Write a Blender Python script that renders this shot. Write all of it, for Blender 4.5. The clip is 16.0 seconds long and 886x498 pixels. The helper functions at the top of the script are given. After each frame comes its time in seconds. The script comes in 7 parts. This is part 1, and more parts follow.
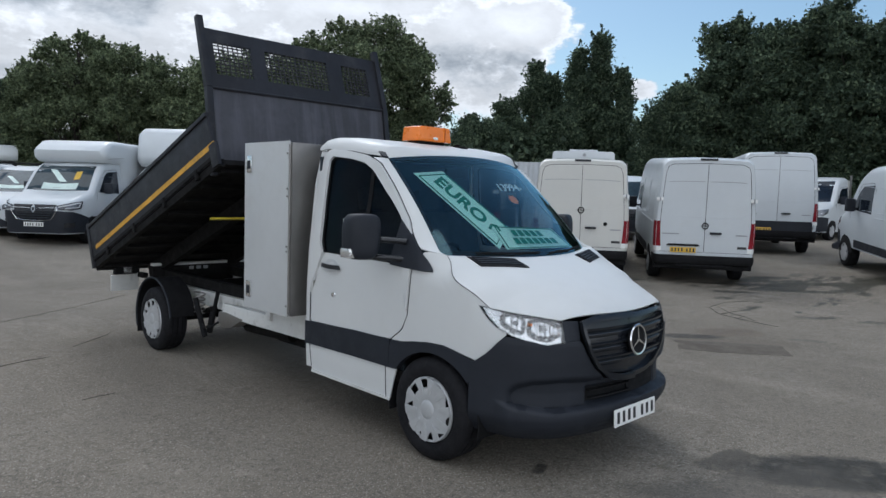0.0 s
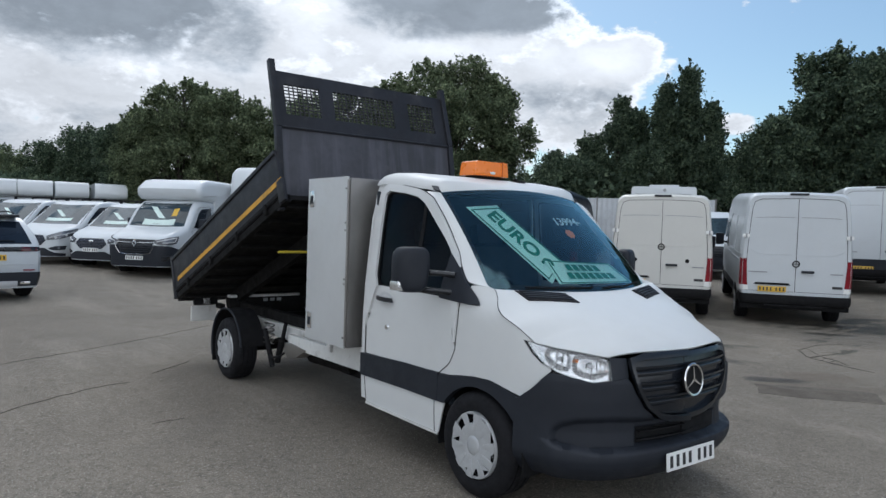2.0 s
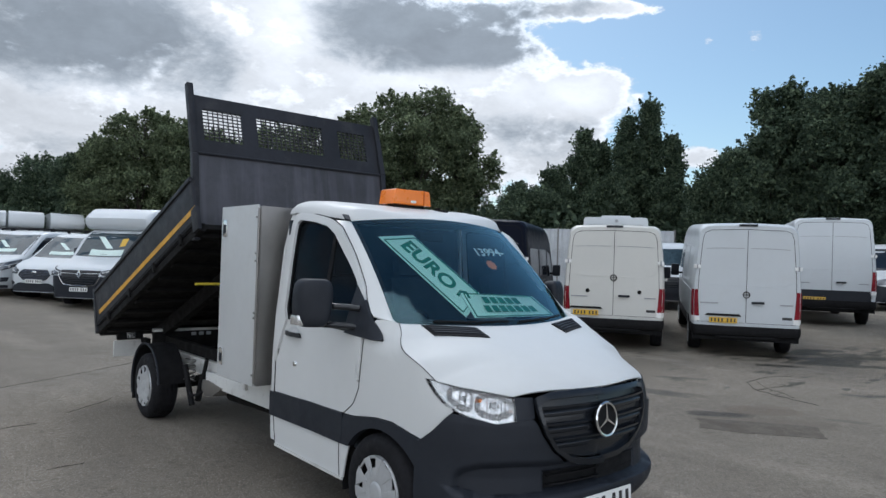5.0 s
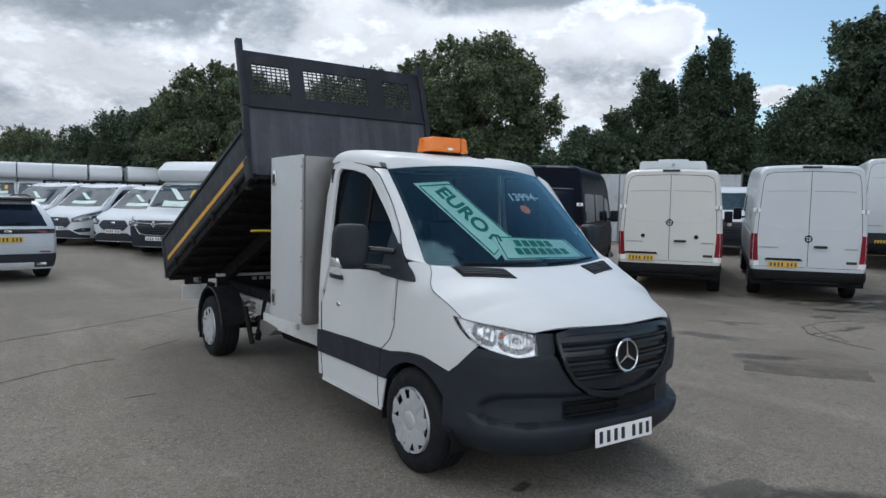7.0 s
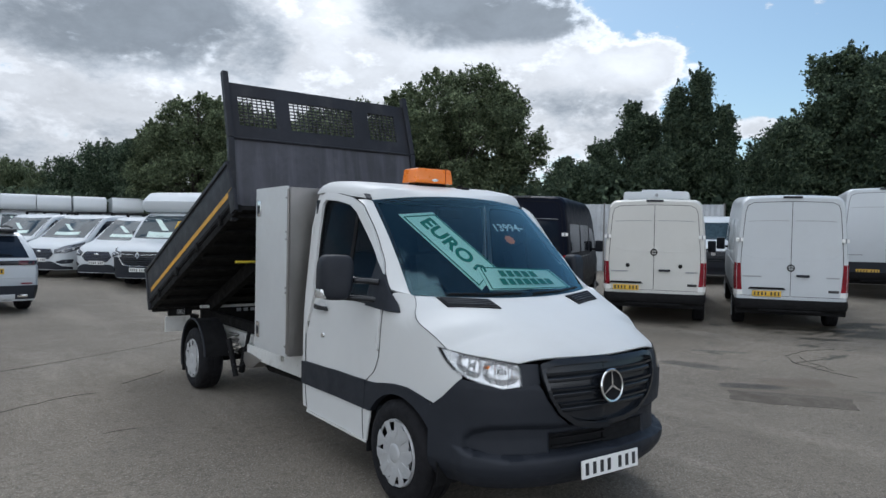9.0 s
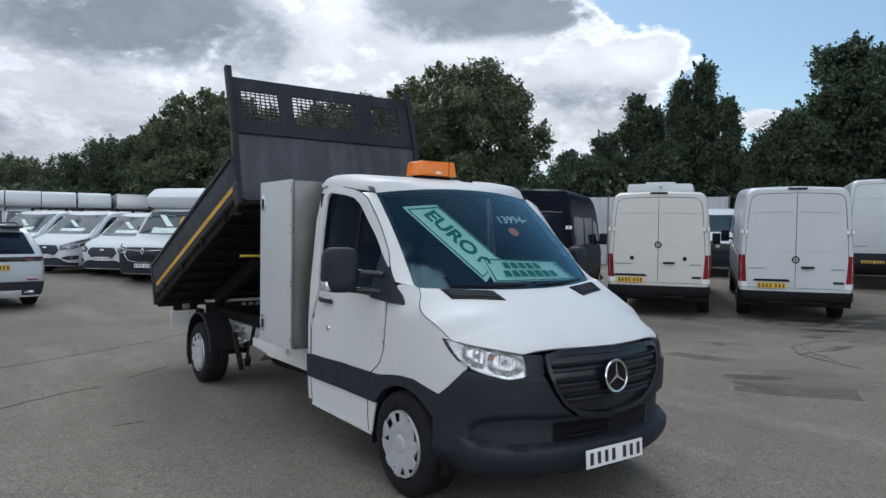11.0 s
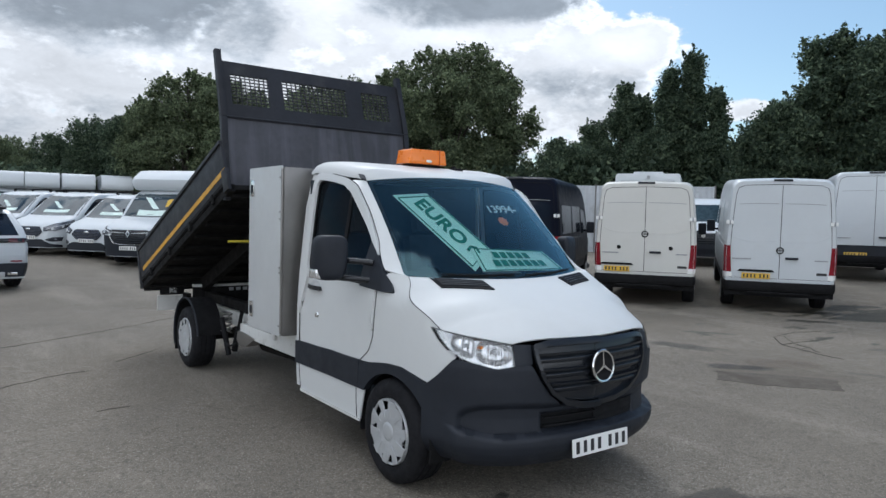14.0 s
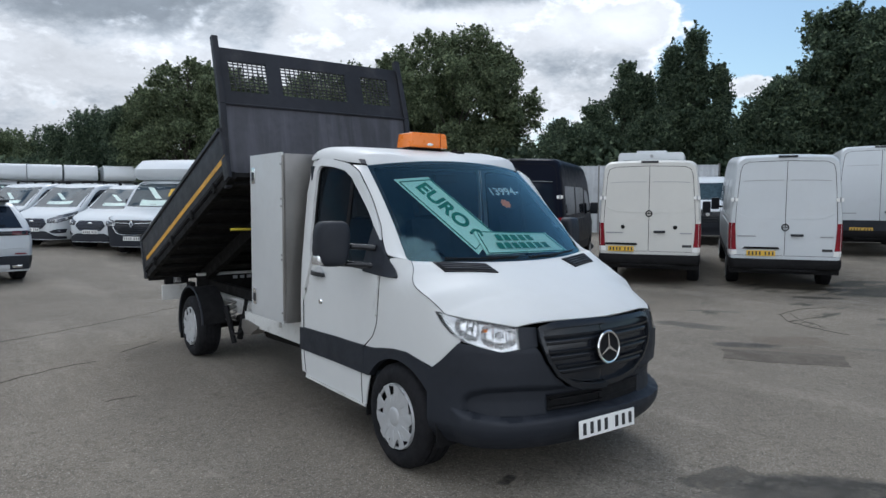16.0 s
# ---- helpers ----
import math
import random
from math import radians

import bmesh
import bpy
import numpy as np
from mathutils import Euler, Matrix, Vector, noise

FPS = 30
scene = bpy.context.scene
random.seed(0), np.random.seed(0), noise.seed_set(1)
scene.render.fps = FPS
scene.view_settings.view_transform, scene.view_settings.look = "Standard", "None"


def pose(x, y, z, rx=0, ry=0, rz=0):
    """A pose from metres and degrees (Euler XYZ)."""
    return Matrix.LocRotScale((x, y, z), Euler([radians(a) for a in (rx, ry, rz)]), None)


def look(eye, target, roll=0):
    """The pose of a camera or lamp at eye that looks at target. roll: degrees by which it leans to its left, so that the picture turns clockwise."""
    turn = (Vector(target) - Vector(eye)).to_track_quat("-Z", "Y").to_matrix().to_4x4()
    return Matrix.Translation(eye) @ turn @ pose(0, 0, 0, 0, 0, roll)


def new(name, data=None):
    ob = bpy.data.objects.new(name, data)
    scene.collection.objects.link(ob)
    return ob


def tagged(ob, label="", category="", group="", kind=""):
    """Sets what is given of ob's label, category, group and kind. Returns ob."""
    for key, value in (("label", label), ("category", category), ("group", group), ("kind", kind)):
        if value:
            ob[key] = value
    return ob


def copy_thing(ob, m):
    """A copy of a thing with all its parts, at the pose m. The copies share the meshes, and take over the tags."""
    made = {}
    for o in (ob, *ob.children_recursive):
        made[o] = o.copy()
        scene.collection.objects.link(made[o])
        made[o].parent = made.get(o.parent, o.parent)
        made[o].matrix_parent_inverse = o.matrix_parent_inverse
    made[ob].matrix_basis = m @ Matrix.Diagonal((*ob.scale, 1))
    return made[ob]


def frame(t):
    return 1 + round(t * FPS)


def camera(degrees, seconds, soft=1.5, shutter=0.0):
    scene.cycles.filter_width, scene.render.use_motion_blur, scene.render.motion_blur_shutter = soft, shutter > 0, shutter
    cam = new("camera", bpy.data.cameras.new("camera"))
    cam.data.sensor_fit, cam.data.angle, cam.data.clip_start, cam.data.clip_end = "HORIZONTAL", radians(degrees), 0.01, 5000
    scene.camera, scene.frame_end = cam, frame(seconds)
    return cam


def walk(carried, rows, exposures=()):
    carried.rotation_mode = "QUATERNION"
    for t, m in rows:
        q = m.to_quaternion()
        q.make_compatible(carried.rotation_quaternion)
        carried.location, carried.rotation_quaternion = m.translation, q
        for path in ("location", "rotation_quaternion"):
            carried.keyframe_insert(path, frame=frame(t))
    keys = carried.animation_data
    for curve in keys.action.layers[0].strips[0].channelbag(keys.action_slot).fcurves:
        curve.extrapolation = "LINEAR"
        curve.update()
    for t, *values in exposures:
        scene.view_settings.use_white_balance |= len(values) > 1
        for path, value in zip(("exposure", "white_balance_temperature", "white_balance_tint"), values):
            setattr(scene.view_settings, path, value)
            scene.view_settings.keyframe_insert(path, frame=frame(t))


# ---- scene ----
cam = camera(64.3, 16.0)
PATH = [
    (0, (-4.162, -3.221, 1.791), (-2.737, -1.827, 1.637), 1.7),
    (0.5, (-4.033, -3.346, 1.783), (-2.691, -1.865, 1.695), 3.5),
    (1, (-3.999, -3.369, 1.783), (-2.735, -1.821, 1.718), 2.3),
    (1.5, (-3.985, -3.383, 1.774), (-2.721, -1.834, 1.724), 2.5),
    (2, (-3.97, -3.4, 1.775), (-2.727, -1.834, 1.718), 1.8),
    (2.5, (-3.957, -3.422, 1.777), (-2.601, -1.952, 1.721), 1.2),
    (3, (-3.921, -3.438, 1.768), (-2.505, -2.026, 1.731), 2.7),
    (3.5, (-3.865, -3.431, 1.774), (-2.468, -2.001, 1.717), 0.8),
    (4, (-3.751, -3.31, 1.776), (-2.32, -1.914, 1.728), 0.8),
    (4.5, (-3.642, -3.32, 1.785), (-2.202, -1.933, 1.816), -0.7),
    (5, (-3.48, -3.474, 1.788), (-2.177, -1.958, 1.821), 1.8),
    (5.2, (-3.43, -3.507, 1.783), (-2.172, -1.952, 1.773), 2.7),
    (7.3, (-3.436, -3.804, 1.773), (-2.279, -2.178, 1.653), 1.1),
    (7.5, (-3.432, -3.795, 1.776), (-2.229, -2.201, 1.67), 0.4),
    (8, (-3.415, -3.785, 1.78), (-2.191, -2.204, 1.73), 1.6),
    (8.5, (-3.424, -3.802, 1.776), (-2.218, -2.207, 1.742), 1.5),
    (9, (-3.43, -3.806, 1.777), (-2.239, -2.199, 1.744), 1.0),
    (9.2, (-3.445, -3.797, 1.776), (-2.246, -2.197, 1.742), 0.5),
    (11.3, (-3.433, -3.818, 1.76), (-2.257, -2.201, 1.701), 0.6),
    (11.5, (-3.423, -3.814, 1.773), (-2.252, -2.196, 1.667), 0.1),
    (12, (-3.423, -3.807, 1.767), (-2.246, -2.201, 1.575), 0.1),
    (12.5, (-3.437, -3.807, 1.779), (-2.232, -2.225, 1.567), 0.4),
    (13, (-3.457, -3.826, 1.79), (-2.259, -2.233, 1.631), 0.3),
    (13.5, (-3.478, -3.809, 1.782), (-2.275, -2.217, 1.641), 0.3),
    (14, (-3.463, -3.814, 1.785), (-2.252, -2.225, 1.696), 1.4),
    (14.5, (-3.423, -3.777, 1.782), (-2.27, -2.145, 1.705), 0.8),
    (15, (-3.426, -3.793, 1.775), (-2.306, -2.143, 1.626), 0.7),
    (15.5, (-3.448, -3.796, 1.775), (-2.279, -2.185, 1.58), 0.3),
    (16, (-3.437, -3.796, 1.783), (-2.236, -2.202, 1.648), 0.2),
]
EXPOSURE = 0.50
walk(cam, [(t, look(eye, target, roll)) for t, eye, target, roll in PATH], [(0, EXPOSURE, 5980, 10), (3, EXPOSURE + 0.06, 5980, 10), (9, EXPOSURE + 0.02, 5980, 10), (12, EXPOSURE, 5980, 10), (13.4, EXPOSURE + 0.12, 5980, 10), (14.2, EXPOSURE + 0.14, 5980, 10), (15, EXPOSURE + 0.08, 5980, 10), (16, EXPOSURE + 0.10, 5980, 10)])
LEAVES = {"round": 46000, "pointed": 40000, "bank": 46000}
SKY, CLOUD_DARK = 0.080, 0.54
CLOUD_BANKS = [  # bearing, height, spread both ways, amount: above 0.5 the sky is covered
    (18, 14, 30, 30, 0.25), (40, 16, 11, 6, 0.17), (52, 13.2, 4.6, 1.9, 0.22), (48, 9, 6, 3.5, 0.12), (60.3, 8.4, 2.4, 1.1, 0.22),
    # the last row is an unseen opening, added so the windscreen reflects blue
    (55, 19.7, 8, 0.8, 0.20), (64, 17.3, 1.3, 1.6, 0.23), (61, 17.0, 0.9, 0.6, 0.18), (27.5, 17, 1.6, 2.6, -0.03), (95, 52, 50, 34, -0.42),
]
GREY_BANKS = [  # the dark undersides
    (14, 15.0, 10.5, 3.9, 0.95), (40, 18.2, 9.4, 3.0, 1.25), (47, 10.6, 4.5, 1.5, 0.50), (27.3, 17.0, 2.2, 3.4, -0.7), (44, 13.6, 13, 1.1, -0.75), (54, 13.6, 4, 1.6, -0.7),
    (12, 9.6, 12, 1.6, -0.35), (9, 7.2, 10, 1.1, 0.30),
]

# ---- world, sun, exposure ----
SUN_AZ = math.atan2(0.52, 0.86)          # measured from +y towards +x
SUN_EL = radians(50)
world = bpy.data.worlds.new("sky")
scene.world = world
world.use_nodes = True
wn, wl = world.node_tree.nodes, world.node_tree.links
wn.clear()


def wnode(kind, **values):
    n = wn.new(kind)
    for k, v in values.items():
        if k in n.inputs:
            n.inputs[k].default_value = v
    return n


def wmath(op, a, b=None, c=None, clamp=False):
    n = wn.new("ShaderNodeMath")
    n.operation = op
    n.use_clamp = clamp
    for i, v in enumerate((a, b, c)):
        if v is None:
            continue
        if isinstance(v, (int, float)):
            n.inputs[i].default_value = v
        else:
            wl.new(v, n.inputs[i])
    return n.outputs[0]


def wramp(value, lo, hi):
    n = wn.new("ShaderNodeMapRange")
    n.interpolation_type = "SMOOTHSTEP"
    wl.new(value, n.inputs["Value"])
    n.inputs["From Min"].default_value, n.inputs["From Max"].default_value = lo, hi
    return n.outputs[0]


sky = wn.new("ShaderNodeTexSky")
sky.sky_type = "NISHITA"
sky.sun_disc = False
sky.sun_elevation, sky.sun_rotation = SUN_EL, SUN_AZ
sky.air_density, sky.dust_density, sky.ozone_density = 1.0, 1.0, 2.0
coord = wn.new("ShaderNodeTexCoord")
split = wn.new("ShaderNodeSeparateXYZ")
wl.new(coord.outputs["Generated"], split.inputs[0])
dx, dy, dz = split.outputs
# bearing from +y towards +x and height over the horizon, in degrees
az = wmath("MULTIPLY", wmath("ARCTAN2", dx, dy), 57.2958)
el = wmath("MULTIPLY", wmath("ARCSINE", dz), 57.2958)
tall = wn.new("ShaderNodeVectorMath")
tall.operation = "MULTIPLY"
wl.new(coord.outputs["Generated"], tall.inputs[0])
tall.inputs[1].default_value = (1.0, 1.0, 1.9)


def wnoise(scale, detail, rough, dist=0.0):
    n = wn.new("ShaderNodeTexNoise")
    wl.new(tall.outputs[0], n.inputs["Vector"])
    n.inputs["Scale"].default_value, n.inputs["Detail"].default_value = scale, detail
    n.inputs["Roughness"].default_value, n.inputs["Distortion"].default_value = rough, dist
    return n.outputs["Fac"]


def bank(a, e, ra, re_, amount):
    """A soft cloud bank (or an opening) about a bearing and a height."""
    u = wmath("DIVIDE", wmath("SUBTRACT", az, a), ra)
    v = wmath("DIVIDE", wmath("SUBTRACT", el, e), re_)
    r = wmath("ADD", wmath("MULTIPLY", u, u), wmath("MULTIPLY", v, v))
    return wmath("MULTIPLY", wmath("EXPONENT", wmath("MULTIPLY", r, -1.0)), amount)


# broken cloud all round; where the banks lie the shapes are ragged by finer noise
inside = wmath("MULTIPLY", wramp(wmath("ABSOLUTE", wmath("SUBTRACT", az, 38.0)), 75, 45), wramp(el, 40, 26))
wide = wmath("ADD", wmath("MULTIPLY", wnoise(4.2, 10, 0.58, 0.3), 0.60), wmath("MULTIPLY", wnoise(13.0, 9, 0.62, 0.5), 0.40))
# extra cloud out of view, added to light the truck's front
wide = wmath("ADD", wide, wmath("MULTIPLY", wramp(wmath("ABSOLUTE", wmath("SUBTRACT", az, 30.0)), 75, 120), 0.05))
fine = wmath("ADD", wmath("MULTIPLY", wnoise(9.0, 10, 0.60, 0.1), 0.45), wmath("MULTIPLY", wnoise(30.0, 9, 0.62, 0.15), 0.25))
fine = wmath("ADD", fine, 0.035)
cover = wmath("ADD", wmath("MULTIPLY", wide, wmath("SUBTRACT", 1.0, inside)), wmath("MULTIPLY", fine, inside))
for row in CLOUD_BANKS:
    cover = wmath("ADD", cover, bank(*row))
mask = wramp(cover, 0.455, 0.525)
thick = wmath("ADD", wmath("MULTIPLY", wmath("SUBTRACT", wnoise(9.0, 10, 0.62, 0.15), 0.5), 2.0), 0.12)
for row in GREY_BANKS:
    thick = wmath("ADD", thick, bank(*row))
thick = wmath("MULTIPLY", wramp(thick, 0.18, 0.90), wramp(cover, 0.47, 0.58))
# thick parts are grey underneath, thin parts and rims are lit through
glow = wn.new("ShaderNodeVectorMath")
glow.operation = "DOT_PRODUCT"
wl.new(coord.outputs["Generated"], glow.inputs[0])
glow.inputs[1].default_value = (math.sin(SUN_AZ) * math.cos(SUN_EL), math.cos(SUN_AZ) * math.cos(SUN_EL), math.sin(SUN_EL))
toward = wmath("MAXIMUM", glow.outputs["Value"], 0.0)
# unseen clouds opposite the sun are brightened as front light
away = wmath("MAXIMUM", wmath("MULTIPLY", glow.outputs["Value"], -1.0), 0.0)
lit = wmath("ADD", wmath("ADD", 0.44, wmath("MULTIPLY", wmath("POWER", toward, 6.0), 0.48)), wmath("MULTIPLY", away, 1.95))
# unseen cloud overhead is brightened to light the ground
lit = wmath("ADD", lit, wmath("MULTIPLY", wramp(el, 22, 55), 0.66))
body = wmath("MULTIPLY", lit, wmath("SUBTRACT", 1.0, wmath("MULTIPLY", thick, CLOUD_DARK)))
body = wmath("MULTIPLY", body, wmath("ADD", 0.72, wmath("MULTIPLY", wnoise(18.0, 8, 0.62, 0.15), 0.56)))
# thin edges shine towards the sun
rim = wmath("MULTIPLY", wmath("SUBTRACT", wramp(cover, 0.47, 0.50), wramp(cover, 0.52, 0.60)), wmath("POWER", toward, 3.0))
body = wmath("ADD", body, wmath("MULTIPLY", rim, 0.40))
# gaps and edges that the sun shines through
for row in ((27.3, 17.0, 1.8, 2.6, 0.12), (51, 13.3, 4.6, 1.4, 0.14), (38, 14.2, 6, 0.7, 0.10), (17, 11.6, 8, 0.8, 0.10)):
    body = wmath("ADD", body, bank(*row))
cloud = wn.new("ShaderNodeMix")
cloud.data_type = "RGBA"
wl.new(thick, cloud.inputs["Factor"])
cloud.inputs["A"].default_value, cloud.inputs["B"].default_value = (0.97, 0.985, 1.0, 1), (0.82, 0.91, 1.0, 1)
sky_bg, cloud_bg, mix = wnode("ShaderNodeBackground"), wnode("ShaderNodeBackground"), wn.new("ShaderNodeMixShader")
haze = wn.new("ShaderNodeMix")
haze.data_type, haze.blend_type = "RGBA", "MULTIPLY"
haze.inputs["Factor"].default_value, haze.inputs["B"].default_value = 1.0, (0.90, 0.98, 0.92, 1)
wl.new(sky.outputs[0], haze.inputs["A"])
wl.new(haze.outputs["Result"], sky_bg.inputs["Color"])
sky_bg.inputs["Strength"].default_value = SKY
wl.new(cloud.outputs["Result"], cloud_bg.inputs["Color"])
wl.new(body, cloud_bg.inputs["Strength"])
wl.new(mask, mix.inputs[0])
wl.new(sky_bg.outputs[0], mix.inputs[1])
wl.new(cloud_bg.outputs[0], mix.inputs[2])
wl.new(mix.outputs[0], wnode("ShaderNodeOutputWorld").inputs["Surface"])

sun = new("sun", bpy.data.lights.new("sun", "SUN"))
sun.data.energy, sun.data.angle, sun.data.color = 0.5, radians(16), (1.0, 0.97, 0.93)
sun.matrix_world = look((0, 0, 20), (-math.sin(SUN_AZ) * math.cos(SUN_EL), -math.cos(SUN_AZ) * math.cos(SUN_EL), 20 - math.sin(SUN_EL)))

# ---- materials ----
def mat(name, colour, rough=0.5, metal=0.0, vary=0.12, scale=6.0, bump=0.0, bump_scale=60.0, coat=0.0, dirt=None, spec=0.5, rand=0.0, streak=0.0):
    """A surface with two scales of colour change, uneven gloss and fine relief."""
    m = bpy.data.materials.new(name)
    m.use_nodes = True
    t = m.node_tree
    b = t.nodes["Principled BSDF"]
    b.inputs["Metallic"].default_value = metal
    b.inputs["Coat Weight"].default_value = coat
    b.inputs["Coat Roughness"].default_value = 0.06
    b.inputs["Specular IOR Level"].default_value = spec
    co = t.nodes.new("ShaderNodeTexCoord")

    def noise_of(s, detail=6, rough_=0.6):
        n = t.nodes.new("ShaderNodeTexNoise")
        t.links.new(co.outputs["Object"], n.inputs["Vector"])
        n.inputs["Scale"].default_value, n.inputs["Detail"].default_value, n.inputs["Roughness"].default_value = s, detail, rough_
        return n.outputs["Fac"]

    def blend(fac, a, b_, kind="MIX"):
        x = t.nodes.new("ShaderNodeMix")
        x.data_type, x.blend_type = "RGBA", kind
        for socket, v in (("Factor", fac), ("A", a), ("B", b_)):
            if isinstance(v, (tuple, float, int)):
                x.inputs[socket].default_value = (*v, 1) if isinstance(v, tuple) else v
            else:
                t.links.new(v, x.inputs[socket])
        return x.outputs["Result"]

    def ramp(v, lo, hi, a=0.0, b_=1.0):
        x = t.nodes.new("ShaderNodeMapRange")
        t.links.new(v, x.inputs["Value"])
        for k, q in (("From Min", lo), ("From Max", hi), ("To Min", a), ("To Max", b_)):
            x.inputs[k].default_value = q
        return x.outputs[0]

    big, small = noise_of(scale * 0.35), noise_of(scale * 4)
    dark, light = tuple(c * (1 - vary) for c in colour), tuple(min(1, c * (1 + vary * 0.8)) for c in colour)
    col = blend(ramp(big, 0.35, 0.65), dark, light)
    col = blend(ramp(small, 0.45, 0.75, 0, vary * 1.5), col, tuple(c * 0.6 for c in colour))
    if dirt:
        col = blend(ramp(noise_of(scale * 0.8, 8, 0.72), 0.54, 0.72, 0, dirt[1]), col, dirt[0])
    if streak:
        mp = t.nodes.new("ShaderNodeMapping")
        mp.inputs["Scale"].default_value = (9.0, 1.0, 0.7)
        t.links.new(co.outputs["Object"], mp.inputs["Vector"])
        n = t.nodes.new("ShaderNodeTexNoise")
        t.links.new(mp.outputs[0], n.inputs["Vector"])
        n.inputs["Scale"].default_value, n.inputs["Detail"].default_value = 1.6, 8
        col = blend(ramp(n.outputs["Fac"], 0.45, 0.75, 0, streak), col, tuple(min(1, c * 2.4) for c in colour))
    if rand:
        info = t.nodes.new("ShaderNodeObjectInfo")
        hsv = t.nodes.new("ShaderNodeHueSaturation")
        t.links.new(ramp(info.outputs["Random"], 0, 1, 1 - rand, 1 + rand), hsv.inputs["Value"])
        t.links.new(col, hsv.inputs["Color"])
        col = hsv.outputs[0]
    t.links.new(col, b.inputs["Base Color"])
    t.links.new(ramp(noise_of(scale * 1.7), 0.3, 0.7, max(0.02, rough * 0.8), min(1, rough * 1.2)), b.inputs["Roughness"])
    if bump:
        n = t.nodes.new("ShaderNodeBump")
        n.inputs["Strength"].default_value, n.inputs["Distance"].default_value = bump, 0.01
        t.links.new(noise_of(bump_scale, 8), n.inputs["Height"])
        t.links.new(n.outputs[0], b.inputs["Normal"])
    return m


def glass_mat(name, tint, ior=1.5, rough=0.0, gloss=(1.0, 1.0, 1.0)):
    m = bpy.data.materials.new(name)
    m.use_nodes = True
    t = m.node_tree
    t.nodes.clear()
    out, mixer = t.nodes.new("ShaderNodeOutputMaterial"), t.nodes.new("ShaderNodeMixShader")
    clear, shine, fres = t.nodes.new("ShaderNodeBsdfTransparent"), t.nodes.new("ShaderNodeBsdfGlossy"), t.nodes.new("ShaderNodeFresnel")
    clear.inputs["Color"].default_value = (*tint, 1)
    shine.inputs["Roughness"].default_value = rough
    shine.inputs["Color"].default_value = (*gloss, 1)
    fres.inputs["IOR"].default_value = ior
    t.links.new(fres.outputs[0], mixer.inputs[0])
    t.links.new(clear.outputs[0], mixer.inputs[1])
    t.links.new(shine.outputs[0], mixer.inputs[2])
    t.links.new(mixer.outputs[0], out.inputs["Surface"])
    return m


